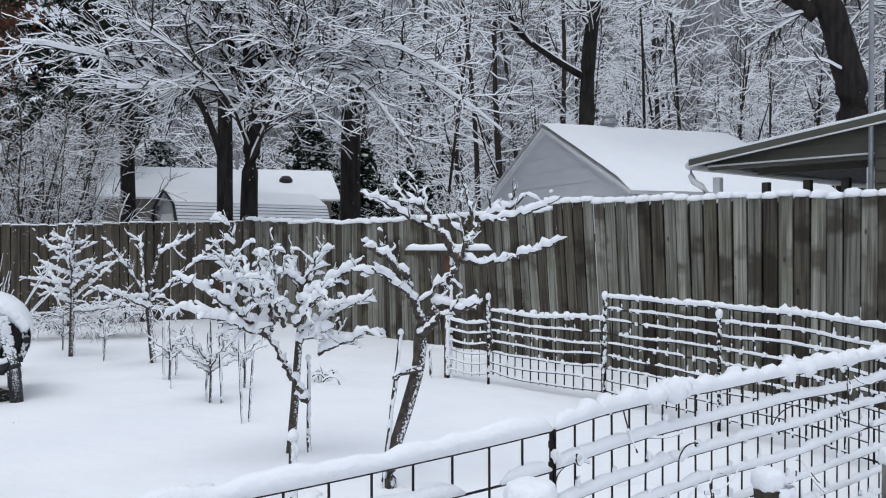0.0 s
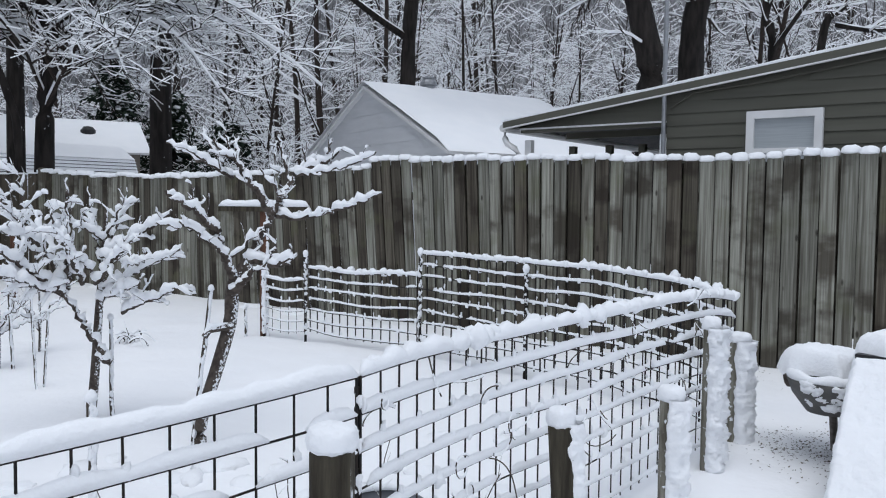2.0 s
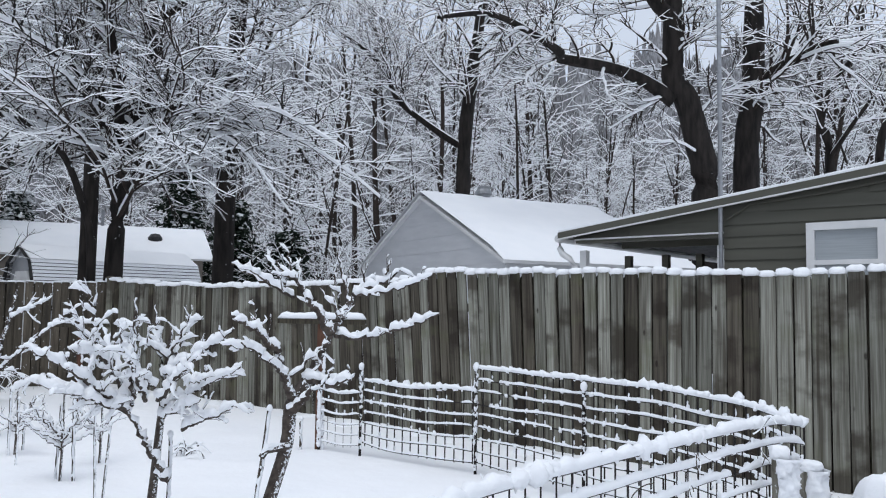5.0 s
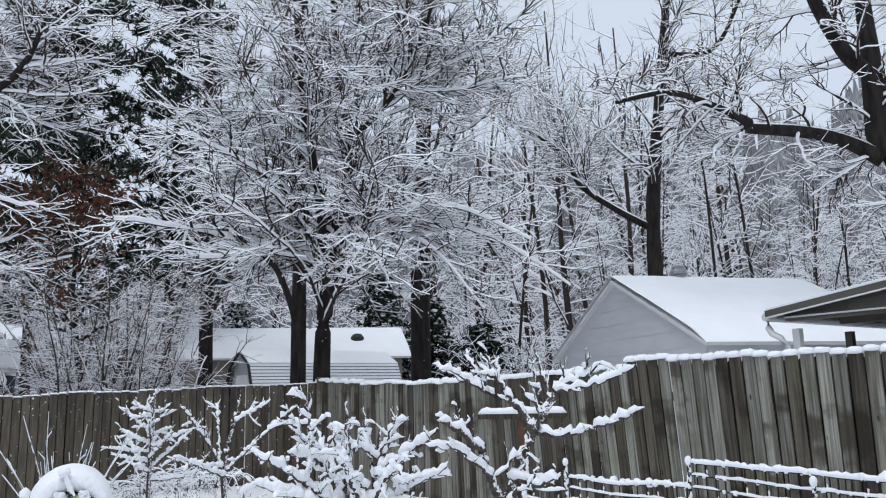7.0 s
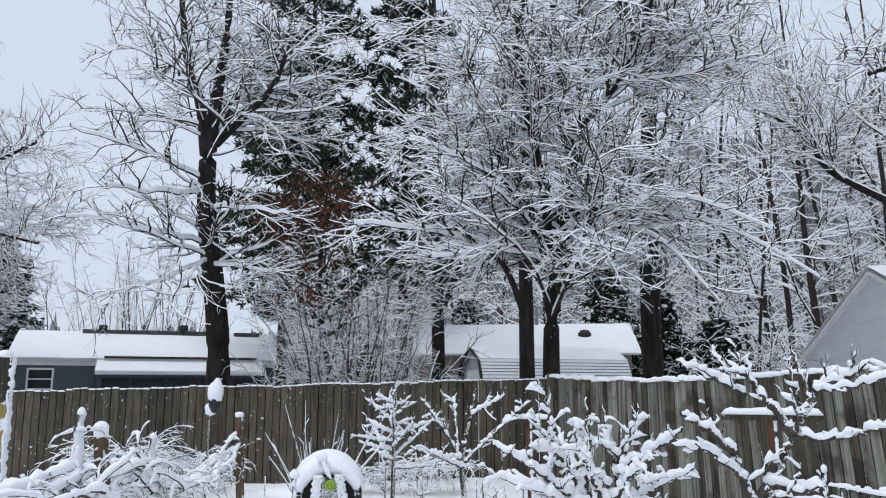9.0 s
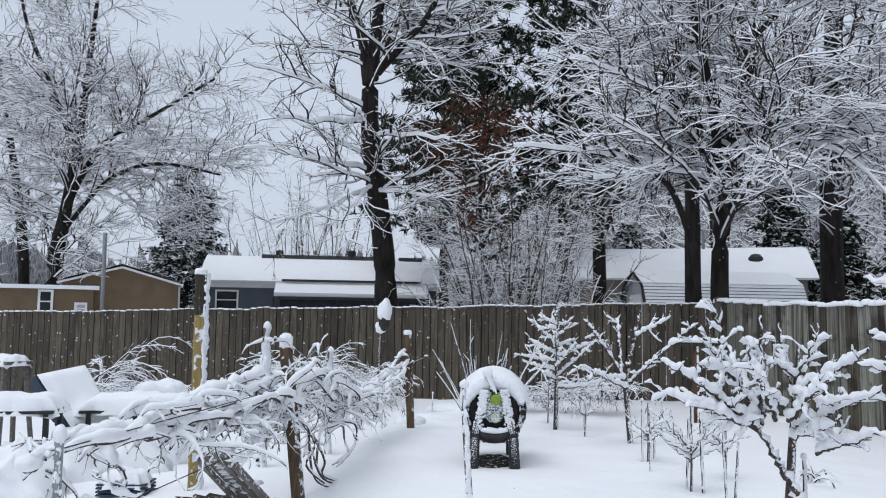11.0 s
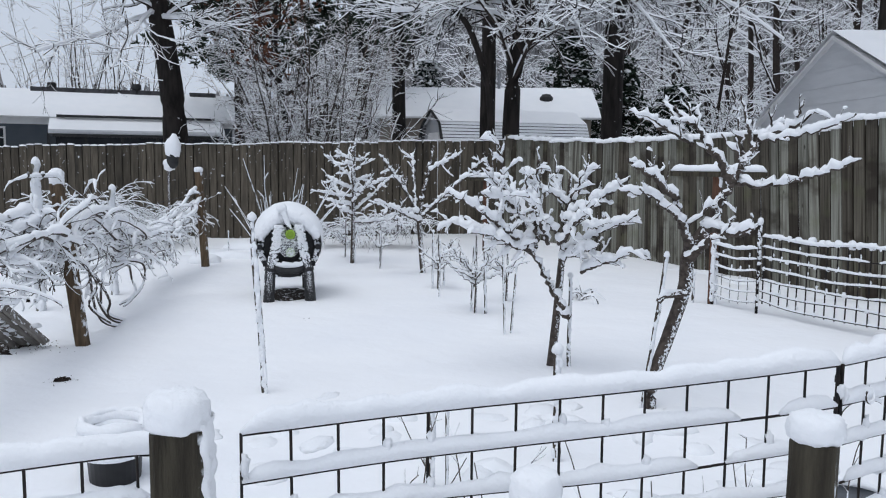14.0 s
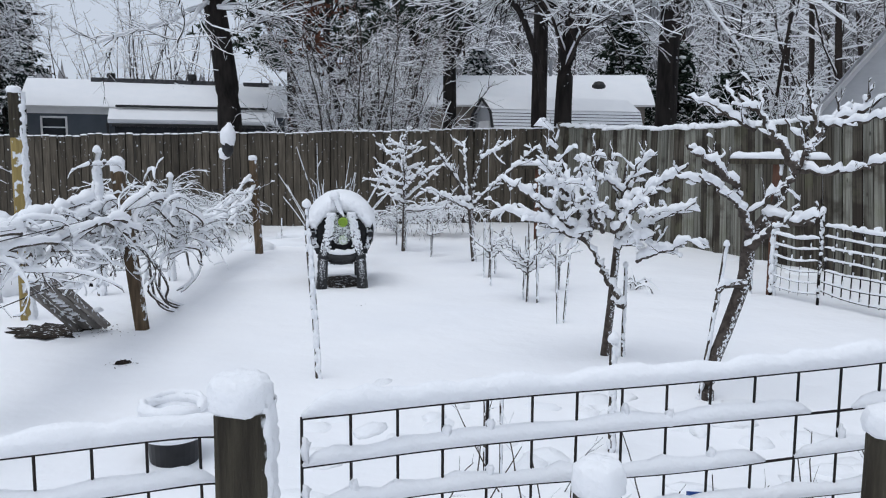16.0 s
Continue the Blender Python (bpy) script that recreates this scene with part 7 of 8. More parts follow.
    # stems that loop up from the ground beside the middle post
    for pts in (((-4.54, 4.98, 0.51), (-4.58, 5.06, 0.34), (-4.58, 5.07, 0.18), (-4.68, 5.29, 0.04), (-4.98, 5.99, -0.17)),
                ((-4.62, 5.17, 0.48), (-4.63, 5.18, 0.25), (-4.72, 5.39, 0.09), (-4.97, 5.94, -0.10)),
                ((-4.77, 5.51, 0.43), (-4.96, 5.94, 0.44), (-5.09, 6.23, 0.27), (-5.04, 6.11, 0.14), (-4.83, 5.65, 0.12)),
                ((-4.67, 5.27, 0.19), (-4.62, 5.17, 0.39), (-4.71, 5.37, 0.48), (-4.87, 5.74, 0.47)),
                ((-4.88, 5.74, 0.50), (-5.05, 6.14, 0.42), (-5.08, 6.19, 0.22), (-4.95, 5.90, 0.12), (-4.79, 5.54, 0.13)),
                ((-4.50, 4.88, 0.66), (-4.54, 4.97, 0.43), (-4.50, 4.90, 0.26), (-4.63, 5.19, 0.07)),
                ((-4.99, 5.99, -0.11), (-4.78, 5.53, 0.01), (-4.61, 5.15, 0.21), (-4.58, 5.07, 0.37))):
        sh = Shape()
        stem(sh, [Vector(q) + Vector((rnd.uniform(-0.06, 0.06), rnd.uniform(-0.06, 0.06), 0)) for q in pts], [0.011, 0.010, 0.009, 0.008, 0.007][:len(pts)], 7, snow=0.022)
        under(top, "stem", sh, [FRUITBARK, SNOW], smooth=True)


grape_row()
YP, YT = Vector((-5.60, 4.72, 0)), (-5.63, 4.72, 1.80)
yp = post("yellow_post", YP.x, YP.y, YT[2], 0.085, TREATED, "yellow treated timber post caked with snow near the top", 23, 0.06, 0.9, (0.0, 0.0), side_snow=0.02, group="garden posts", base=-0.15)
sleeve = Shape()
sleeve.box((YP.x, YP.y, (1.45 + YT[2]) / 2), (0.09, 0.09, YT[2] - 1.45), turn=0.9)
under(yp, "upper_length", sleeve, [POST_WOOD], "dark wet upper length")
for i, (p, h, r) in enumerate((((-5.90, 5.85, 0.91), 1.36, 0.04), ((-5.88, 6.81, 0.84), 1.10, 0.035))):
    stake(p[0], p[1], h, r * 1.15, 610 + i, label="round post wrapped in snow", z=ground_z(p[0], p[1]), mat=PALE_POST, top_size=0.95)


def bird_feeder():
    p = (-7.54, 10.08, 1.43)
    x, y, z = p
    g = ground_z(x, y)
    top = holder("bird_feeder", Matrix.Translation((x, y, g)), "dark hanging bird feeder on a pole, capped with snow", "bird feeder")
    sh = Shape()
    sh.limb([(x - 0.09, y, g - 0.05), (x - 0.08, y, z - 0.12), (x - 0.04, y, z - 0.02)], [0.018, 0.018, 0.015], 7)
    under(top, "pole", sh, [FRUITBARK])
    b = Shape()
    b.turned([(0.0, 0.15), (0.06, 0.14), (0.09, 0.05), (0.085, -0.1), (0.05, -0.17), (0.0, -0.19)], (x, y, z), 14)
    under(top, "body", b, [METAL_DARK], smooth=True)
    c = Shape()
    c.blob((x + 0.01, y, z + 0.08), (0.115, 0.115, 0.24), rings=8, segs=12, rough=0.2, flat=0.5)
    c.blob((x - 0.06, y, z - 0.13), (0.085, 0.085, 0.11), rings=7, segs=10, rough=0.3, flat=0.8)
    under(top, "snow_cap", c, [SNOW], smooth=True)


bird_feeder()

# ---- loose things in the yard ----
BLACK_PLASTIC = material("black_plastic", (0.018, 0.018, 0.02), 0.45, second=(0.03, 0.03, 0.032), scale=20.0, snow=0.12, snow_dir=(0.3, -0.4, 0.8))
FROSTED = material("black_plastic_with_blown_snow", (0.018, 0.018, 0.02), 0.5, second=(0.03, 0.03, 0.032), scale=20.0, snow=0.42, snow_dir=(0.45, -0.85, 0.25), snow_scale=110.0)
LIME = material("lime_plastic", (0.32, 0.48, 0.06), 0.5, second=(0.26, 0.40, 0.05), scale=8.0, snow=0.15, snow_dir=(0, -0.5, 0.9))
DUSTY_LIME = material("frosted_lime_plastic", (0.42, 0.50, 0.33), 0.7, second=(0.62, 0.68, 0.58), scale=30.0, snow=0.5, snow_dir=(0.4, -0.8, 0.4), snow_scale=60.0)
PAN_DARK = material("dull_dark_metal", (0.075, 0.075, 0.075), 0.6, second=(0.12, 0.115, 0.11), scale=9.0, bump=0.4, snow=0.35, snow_dir=(0.6, -0.6, 0.4), snow_scale=22.0)
RED_TUB = material("rusty_red_paint", (0.20, 0.05, 0.03), 0.6, second=(0.12, 0.035, 0.025), scale=6.0, bump=0.3, third=(0.16, 0.075, 0.05))
GREY_WOOD = material("silvered_wood", (0.19, 0.175, 0.16), 0.9, second=(0.10, 0.09, 0.08), scale=8.0, stretch=(1, 5, 5), bump=0.6, snow=0.55, snow_dir=(0.2, -0.2, 1.0))
BLUE = material("blue_plastic", (0.02, 0.065, 0.24), 0.5, second=(0.015, 0.05, 0.18), scale=6.0)
GREY_TUB = material("grey_plastic", (0.15, 0.16, 0.18), 0.55, second=(0.11, 0.12, 0.135), scale=6.0)
EARTH = material("bare_earth", (0.016, 0.012, 0.010), 1.0, second=(0.045, 0.034, 0.026), scale=25.0, bump=1.0, snow=0.2, snow_scale=30.0)
TAN_COVER = material("tan_cover", (0.24, 0.19, 0.14), 0.95, second=(0.15, 0.12, 0.09), scale=14.0, stretch=(1, 1, 2.5), bump=0.6, bump_deep=0.01)
LITTER = material("leaf_litter", (0.10, 0.07, 0.05), 1.0, second=(0.05, 0.04, 0.03), scale=20.0)


def composter():
    """A drum composter on splayed legs, end-on, half buried under snow."""
    c = Vector((-3.98, 7.08, 0.53))
    away = Vector((c.x, c.y, 0)).normalized()
    turn = Matrix.Translation((c.x, c.y, 0)) @ Matrix.Rotation(math.atan2(away.y, away.x), 4, "Z")
    z0, R, L = c.z, 0.305, 0.72
    top = holder("compost_tumbler", turn, "black drum composter with lime knobs, topped with snow", "composter")
    drum = Shape()
    prof = [(0.0, 0.02), (R * 0.55, 0.02), (R * 0.6, 0.05), (R * 0.8, 0.05), (R * 0.84, 0.0), (R, 0.0), (R * 1.03, 0.03), (R, 0.06)]
    for k in range(6):
        h = 0.08 + (L - 0.16) * k / 6
        prof += [(R * 0.95, h), (R * 0.95, h + 0.05), (R, h + 0.06), (R, h + 0.085)]
    prof += [(R, L - 0.04), (R * 1.03, L - 0.03), (R, L), (0.0, L)]
    drum.turned(prof, (0, 0, z0), 36, axis="x")
    d = drum.thing("drum", [BLACK_PLASTIC], top)
    for k in range(10):
        a = 2 * math.pi * k / 10
        lug = Shape()
        lug.box((0.0, math.cos(a) * R * 0.94, z0 + math.sin(a) * R * 0.94), (0.05, 0.05, 0.05))
        lug.thing("lug", [BLACK_PLASTIC], d)
    rnd = random.Random(7)
    for x in (-0.09, L + 0.05):
        plate = Shape()
        plate.prism([(-0.09, z0 + 0.20), (0.09, z0 + 0.20), (0.12, z0 + 0.05), (0.10, z0 - 0.03), (0.05, z0 - 0.09), (-0.05, z0 - 0.09), (-0.10, z0 - 0.03), (-0.12, z0 + 0.05)],
                    ((x, 0, 0), (0, 1)), (0.04, 0, 0))
        plate.thing("end_plate", [FROSTED], top)
        for s in (-1, 1):
            leg = Shape()
            leg.limb([(x + 0.02, s * 0.085, z0 + 0.20), (x + 0.01, s * 0.12, z0 + 0.06), (x, s * 0.165, z0 - 0.15), (x - 0.005, s * 0.19, z0 * 0.5), (x - 0.01, s * 0.205, -0.04)],
                     [0.040, 0.046, 0.050, 0.052, 0.058], 12)
            leg.thing("leg", [FROSTED], top, smooth=True)
            band = Shape()
            band.limb([(x - 0.004, s * 0.178, z0 - 0.20), (x - 0.006, s * 0.186, z0 - 0.235)], [0.060, 0.060], 12)
            band.thing("collar", [BLACK_PLASTIC], top, smooth=True)
        bar = Shape()
        bar.limb([(x - 0.02, -0.15, z0 - 0.19), (x - 0.03, -0.08, z0 - 0.225), (x - 0.03, 0.08, z0 - 0.225), (x - 0.02, 0.15, z0 - 0.19)], [0.032] * 4, 10)
        bar.thing("crossbar", [BLACK_PLASTIC], top, smooth=True)
    for z, r, mat, words in ((z0 + 0.135, 0.047, LIME, "round lime-green knob"), (z0 - 0.045, 0.044, DUSTY_LIME, "pale green knob under a skin of snow")):
        kn = Shape()
        kn.turned([(0.0, -0.148), (r * 0.3, -0.150), (r * 0.34, -0.142), (r * 0.7, -0.142), (r * 0.74, -0.155), (r, -0.150), (r, -0.07), (0, -0.07)], (0, -0.012, z), 22, axis="x")
        kn.thing("knob", [mat], top, words)
    # plunger handle that slants up from the knob, thick with snow
    hd = Shape()
    hd.limb([(-0.115, -0.01, z0 + 0.16), (-0.105, 0.03, z0 + 0.27), (-0.10, 0.06, z0 + 0.36)], [0.026, 0.024, 0.024], 12, snow=0.0)
    hd.thing("handle", [FROSTED], top, smooth=True)
    sn = Shape()
    # snow saddle over the drum, hanging down its flanks
    n, m = 20, 30
    k0 = len(sn.v)
    for i in range(n + 1):
        for j in range(m + 1):
            a = radians(-14 + 208 * j / m)
            e = min(1, (min(i, n - i) + 0.3) / 4) * min(1, (min(j, m - j) + 0.1) / 5)
            up = max(math.sin(a), 0.0)
            r = R * 1.03 + e ** 0.5 * (0.012 + 0.095 * up ** 0.7) + 0.014 * noise.noise(Vector((i * 0.5, j * 0.5, 3))) * e
            sn.v.append((-0.075 + (L + 0.12) * i / n, math.cos(a) * r, z0 + math.sin(a) * r))
    for i in range(n):
        for j in range(m):
            q = k0 + i * (m + 1) + j
            sn.face((q, q + 1, q + m + 2, q + m + 1))
    sn.blob((-0.10, 0.068, z0 + 0.385), (0.048, 0.052, 0.055), rings=10, segs=16, rough=0.15, flat=0.7)
    for k in range(9):
        t = k / 8
        sn.blob((-0.118, 0.052 - 0.055 * t, z0 + 0.345 - 0.15 * t), (0.018, 0.026, 0.03), rings=6, segs=10, rough=0.3, flat=1.0, seed=k)
    for k in range(26):
        a = radians(22 + 136 * (k + rnd.random() * 0.5) / 26)
        w = 0.035 + 0.03 * math.sin(a)
        sn.blob((-0.05, math.cos(a) * R * 0.97, z0 + math.sin(a) * R * 0.97), (0.045, w, w * 1.1), rings=7, segs=12, rough=0.25, flat=1.0, seed=k)
    # ruffled crust on the struts, thinner lower down
    for s in (-1, 1):
        for i in range(420):
            t = rnd.random() ** 1.3
            z = z0 + 0.22 - t * (z0 + 0.20)
            y = 0.085 + (0.205 - 0.085) * min(1, t * 1.25)
            off = rnd.uniform(-0.6, 1.0) if rnd.random() < 0.8 else rnd.uniform(-1, 1)
            w = rnd.uniform(0.007, 0.015) * (1.0 if t < 0.6 else 0.75)
            sn.blob((-0.105 - 0.032 * math.sqrt(max(0, 1 - off * off)) + 0.01, s * (y + off * 0.046), z), (w, w * 1.35, w * 0.9), rings=4, segs=5, rough=0.5, flat=1.0, seed=i)
    for i in range(110):
        y, z = rnd.uniform(-0.10, 0.10), z0 + rnd.uniform(-0.02, 0.20)
        if math.hypot(y + 0.012, z - z0 - 0.135) > 0.055 and math.hypot(y + 0.012, z - z0 + 0.045) > 0.05:
            sn.blob((-0.092, y, z), (0.008, rnd.uniform(0.006, 0.014), rnd.uniform(0.005, 0.010)), rings=4, segs=6, rough=0.4, flat=1.0, seed=i)
    for i in range(170):
        a = rnd.choice((rnd.uniform(-0.5, 0.7), rnd.uniform(2.3, 3.7)))
        q = R * rnd.uniform(0.84, 1.0)
        sn.blob((-0.005, math.cos(a) * q, z0 + math.sin(a) * q), (0.010, 0.012, 0.010), rings=4, segs=6, rough=0.5, flat=1.0, seed=i)
    snow_roll(sn, [Vector((-0.125, -0.135 + 0.27 * i / 14, z0 - 0.180 - 0.018 * math.sin(math.pi * i / 14))) for i in range(15)], 0.062, rnd, 0.0)
    sn.thing("snow_cover", [SNOW], top, "thick saddle of snow", smooth=True)
    patch = Shape()
    patch.blob((0.3, 0, 0.0), (0.42, 0.2, 0.02), rings=4, segs=16, rough=0.3)
    g = patch.thing("bare_ground_patch", [EARTH])
    g.matrix_basis = turn @ Matrix.Translation((0, 0, ground_z(c.x, c.y)))
    tagged(g, "dark snow-free earth under the composter", "ground patch", kind="structure")


composter()


def snow_mound(sh, c, s, seed, rough=0.2, rings=10, segs=20, flat=0.2, freq=2.5):
    sh.blob(c, s, 0, rings, segs, rough, flat, seed, freq)


def barrow_and_ramp():
    """A board ramp leaning on an upturned barrow, all under thick snow, in front of the fence."""
    base_l, base_r = Vector((2.43, 2.98, 0.00)), Vector((2.61, 2.72, 0.00))
    top_l, top_r = Vector((2.95, 3.45, 0.59)), Vector((3.15, 3.14, 0.61))
    back = ((base_l + base_r) / 2)
    # ramp board
    ramp = holder("ramp_board", Matrix.Translation(back), "long board leaning like a ramp, buried in snow", "board")
    b = Shape()
    b.slab(tuple(base_l + Vector((0, 0, 0.0))), tuple(base_r), tuple(top_r), tuple(top_l), 0.04)
    under(ramp, "board", b, [GREY_WOOD])
    sn = Shape()
    n, m = 96, 38
    nrm = (base_r - base_l).cross(top_l - base_l).normalized()
    k0 = 0
    for i in range(n + 1):
        for j in range(m + 1):
            u, v = j / m, i / n
            p = base_l.lerp(base_r, u).lerp(top_l.lerp(top_r, u), v)
            e = min(1, (min(j, m - j) + 0.0) / 3) * min(1, (min(i, n - i) + 0.0) / 3)
            h = 0.004 + 0.07 * e ** 0.5 + (0.012 * noise.noise(Vector((u * 2.2, v * 5, 1))) + 0.006 * noise.noise(Vector((u * 8, v * 20, 1))) + 0.005 * noise.noise(Vector((u * 24, v * 55, 1)))) * e + 0.03 * math.sin(math.pi * v)
            side = (u - 0.5) * 0.035
            p = p + nrm * h + (base_r - base_l).normalized() * side * (1 + 0.6 * noise.noise(Vector((v * 30, u, 2))))
            sn.v.append(tuple(p))
    for i in range(n):
        for j in range(m):
            q = i * (m + 1) + j
            sn.face((q, q + 1, q + m + 2, q + m + 1))
    under(ramp, "snow_cover", sn, [SNOW], "thick lumpy sheet of snow", smooth=True)
    # leg beside the ramp
    lg, lt = Vector((3.22, 3.06, 0.00)), Vector((3.13, 3.02, 0.37))
    stakep = holder("stake", Matrix.Translation(lg), "short grey wooden prop with a ball of snow on top", "post")
    s = Shape()
    s.limb([tuple(lg - Vector((0, 0, 0.05))), tuple(lt)], [0.021, 0.022], 6)
    under(stakep, "shaft", s, [GREY_WOOD])
    s = Shape()
    s.blob((lt.x, lt.y, lt.z + 0.015), (0.05, 0.05, 0.065), rings=8, segs=12, flat=0.8)
    under(stakep, "snow_cap", s, [SNOW], smooth=True)
    # red barrow tub
    c = Vector((3.39, 3.33, 0.38))
    way = (top_r - top_l).normalized()
    way.z = 0
    way.normalize()
    out = Vector((way.y, -way.x, 0))
    turn = math.atan2(way.y, way.x)
    tub = holder("wheelbarrow", Matrix.Translation((c.x, c.y, 0)), "rusty red wheelbarrow tub filled with snow", "wheelbarrow")
    t = Shape()
    for (z, hx, hy) in ((c.z - 0.09, 0.20, 0.18), (c.z + 0.09, 0.27, 0.25)):
        for dx, dy in ((-1, -1), (1, -1), (1, 1), (-1, 1)):
            p = Vector((c.x, c.y, z)) + way * (dx * hx - 0.03) + (-out) * dy * hy
            t.v.append(tuple(p))
    for f in ((0, 3, 2, 1), (0, 1, 5, 4), (1, 2, 6, 5), (2, 3, 7, 6), (3, 0, 4, 7)):
        t.face(f)
    under(tub, "tub", t, [RED_TUB])
    rim = Shape()
    ring = [Vector(t.v[i]) for i in (4, 5, 6, 7, 4)]
    rim.limb([tuple(p) for p in ring], [0.012] * 5, 6)
    under(tub, "rim", rim, [RED_TUB])
    sn = Shape()
    snow_mound(sn, (c.x, c.y, c.z + 0.10), (0.31, 0.30, 0.07), 3, 0.15)
    under(tub, "snow_cover", sn, [SNOW], smooth=True)
    for k, dx in enumerate((-0.15, 0.1)):
        lgx = Shape()
        p = Vector((c.x, c.y, 0)) + way * dx - out * -0.05
        lgx.limb([(p.x, p.y, c.z - 0.08), (p.x + 0.02, p.y, -0.05)], [0.022, 0.022], 6)
        under(tub, "leg", lgx, [GREY_WOOD])
    wh = Shape()
    p = Vector((c.x, c.y, 0)) - way * 0.28
    wh.turned([(0.05, -0.04), (0.15, -0.05), (0.19, -0.03), (0.2, 0.0), (0.19, 0.03), (0.15, 0.05), (0.05, 0.04)], (p.x, p.y, 0.2), 20, axis="x")
    under(tub, "wheel", wh, [BLACK_PLASTIC], smooth=True)
    # black box on top, behind the ramp's head
    q = Vector((3.275, 3.45, 0.60))
    box = holder("black_bin", Matrix.Translation((q.x, q.y, q.z)), "black plastic bin with a deep slab of snow", "bin")
    s = Shape()
    s.box((q.x, q.y, q.z / 2 - 0.02), (0.36, 0.34, q.z + 0.0), turn=turn, taper=0.96)
    under(box, "body", s, [BLACK_PLASTIC])
    s = Shape()
    s.box((q.x, q.y, q.z + 0.005), (0.42, 0.40, 0.035), turn=turn)
    under(box, "lid", s, [BLACK_PLASTIC])
    slab_snow(box, (q.x + 0.01, q.y - 0.01, q.z + 0.02), (0.50, 0.40), 0.125, turn, 5, 9.0)
    # side wings: logs and a tub under snow
    for (px, w, h, seed, r, props) in (((3.05, 3.83, 0.53), 0.36, 0.10, 6, 0.09, (0.1,)), ((3.58, 3.20, 0.57), 0.50, 0.10, 7, 0.09, (-0.3, 0.3))):
        px = Vector(px)
        lg = holder("log", Matrix.Translation((px.x, px.y, 0)), "cut log lying under a pillow of snow", "log", "logs by the fence")
        s = Shape()
        a, b = px - way * w * 0.5 + Vector((0, 0, -0.09)), px + way * w * 0.5 + Vector((0, 0, -0.10))
        s.limb([tuple(a), tuple(px + Vector((0, 0, -0.08))), tuple(b)], [r, r * 1.05, r], 14)
        under(lg, "trunk", s, [FRUITBARK], smooth=True)
        for k in props:
            s = Shape()
            q = px + way * w * k
            s.limb([(q.x + 0.1, q.y + 0.05, -0.05), (q.x + 0.02, q.y, px.z - 0.15)], [0.022, 0.022], 7)
            under(lg, "prop", s, [GREY_WOOD])
        slab_snow(lg, (px.x, px.y, px.z - 0.02), (w * 1.15, 0.34), h, turn, seed, 6.0)
    dp = holder("plastic_pan", Matrix.Translation((*Vector((3.00, 3.67, 0.39)).xy, 0)), "dark shallow pan tilted on its edge with snow", "pan")
    pc = Vector((3.02, 3.72, 0.42))
    s = Shape()
    s.turned([(0.0, -0.13), (0.10, -0.12), (0.18, -0.04), (0.21, 0.03), (0.225, 0.03), (0.195, -0.05), (0.12, -0.15), (0.0, -0.165)], (pc.x, pc.y, pc.z), 28)
    under(dp, "bowl", s, [PAN_DARK], smooth=True)
    s = Shape()
    s.limb([(pc.x + 0.12, pc.y - 0.1, -0.05), (pc.x + 0.06, pc.y - 0.05, pc.z - 0.1)], [0.022, 0.022], 8)
    under(dp, "stand", s, [GREY_WOOD])
    s = Shape()
    rnd = random.Random(5)
    snow_roll(s, [Vector((pc.x + math.cos(k * 0.16) * 0.2, pc.y + math.sin(k * 0.16) * 0.2, pc.z + 0.02)) for k in range(40)], 0.06, rnd, 0.0)
    for i in range(70):
        a = rnd.uniform(3.4, 6.4)
        u = rnd.random() ** 2.4
        s.blob((pc.x + math.cos(a) * (0.21 - 0.07 * u), pc.y + math.sin(a) * (0.21 - 0.07 * u), pc.z + 0.02 - 0.13 * u), (rnd.uniform(0.02, 0.042), rnd.uniform(0.02, 0.042), rnd.uniform(0.014, 0.03)), rings=6, segs=9, rough=0.8, flat=0.9, seed=i)
    s.blob((pc.x + 0.02, pc.y - 0.24, pc.z - 0.05), (0.075, 0.06, 0.05), rings=8, segs=14, rough=0.35, flat=0.8, seed=3)
    s.blob((pc.x - 0.03, pc.y - 0.20, pc.z - 0.08), (0.045, 0.05, 0.04), rings=8, segs=12, rough=0.35, flat=0.8, seed=4)
    tagged(under(dp, "clinging_snow", s, [SNOW], smooth=True), kind="stuff")


def slab_snow(parent, c, size, h, turn, seed, block=4.5):
    """A deep pillow of snow with a flat top and rounded, uneven edges."""
    sn = Shape()
    n = 26
    ct, st = math.cos(turn), math.sin(turn)
    for i in range(n + 1):
        for j in range(n + 1):
            u, v = 2 * i / n - 1, 2 * j / n - 1
            e = max(abs(u), abs(v), 0.001)
            q = (abs(u) ** 5 + abs(v) ** 5) ** 0.2
            z = h * max(0.0, 1 - q ** block) ** 0.5 * (0.9 + 0.28 * noise.noise(Vector((u * 1.6, v * 1.6, seed))) + 0.12 * noise.noise(Vector((u * 5, v * 5, seed))) + 0.06 * noise.noise(Vector((u * 12, v * 12, seed))))
            k = e / q if q > 0 else 1
            x, y = u * k * size[0] / 2, v * k * size[1] / 2
            w = 1 + 0.16 * noise.noise(Vector((u * 2.4, v * 2.4, seed + 9))) + 0.05 * noise.noise(Vector((u * 9, v * 9, seed)))
            sn.v.append((c[0] + (x * ct - y * st) * w, c[1] + (x * st + y * ct) * w, c[2] + z - 0.045 * max(0.0, q - 0.8) / 0.2))
    for i in range(n):
        for j in range(n):
            a = i * (n + 1) + j
            sn.face((a, a + n + 1, a + n + 2, a + 1))
    under(parent, "snow_cover", sn, [SNOW], "deep pillow of snow", smooth=True)


barrow_and_ramp()


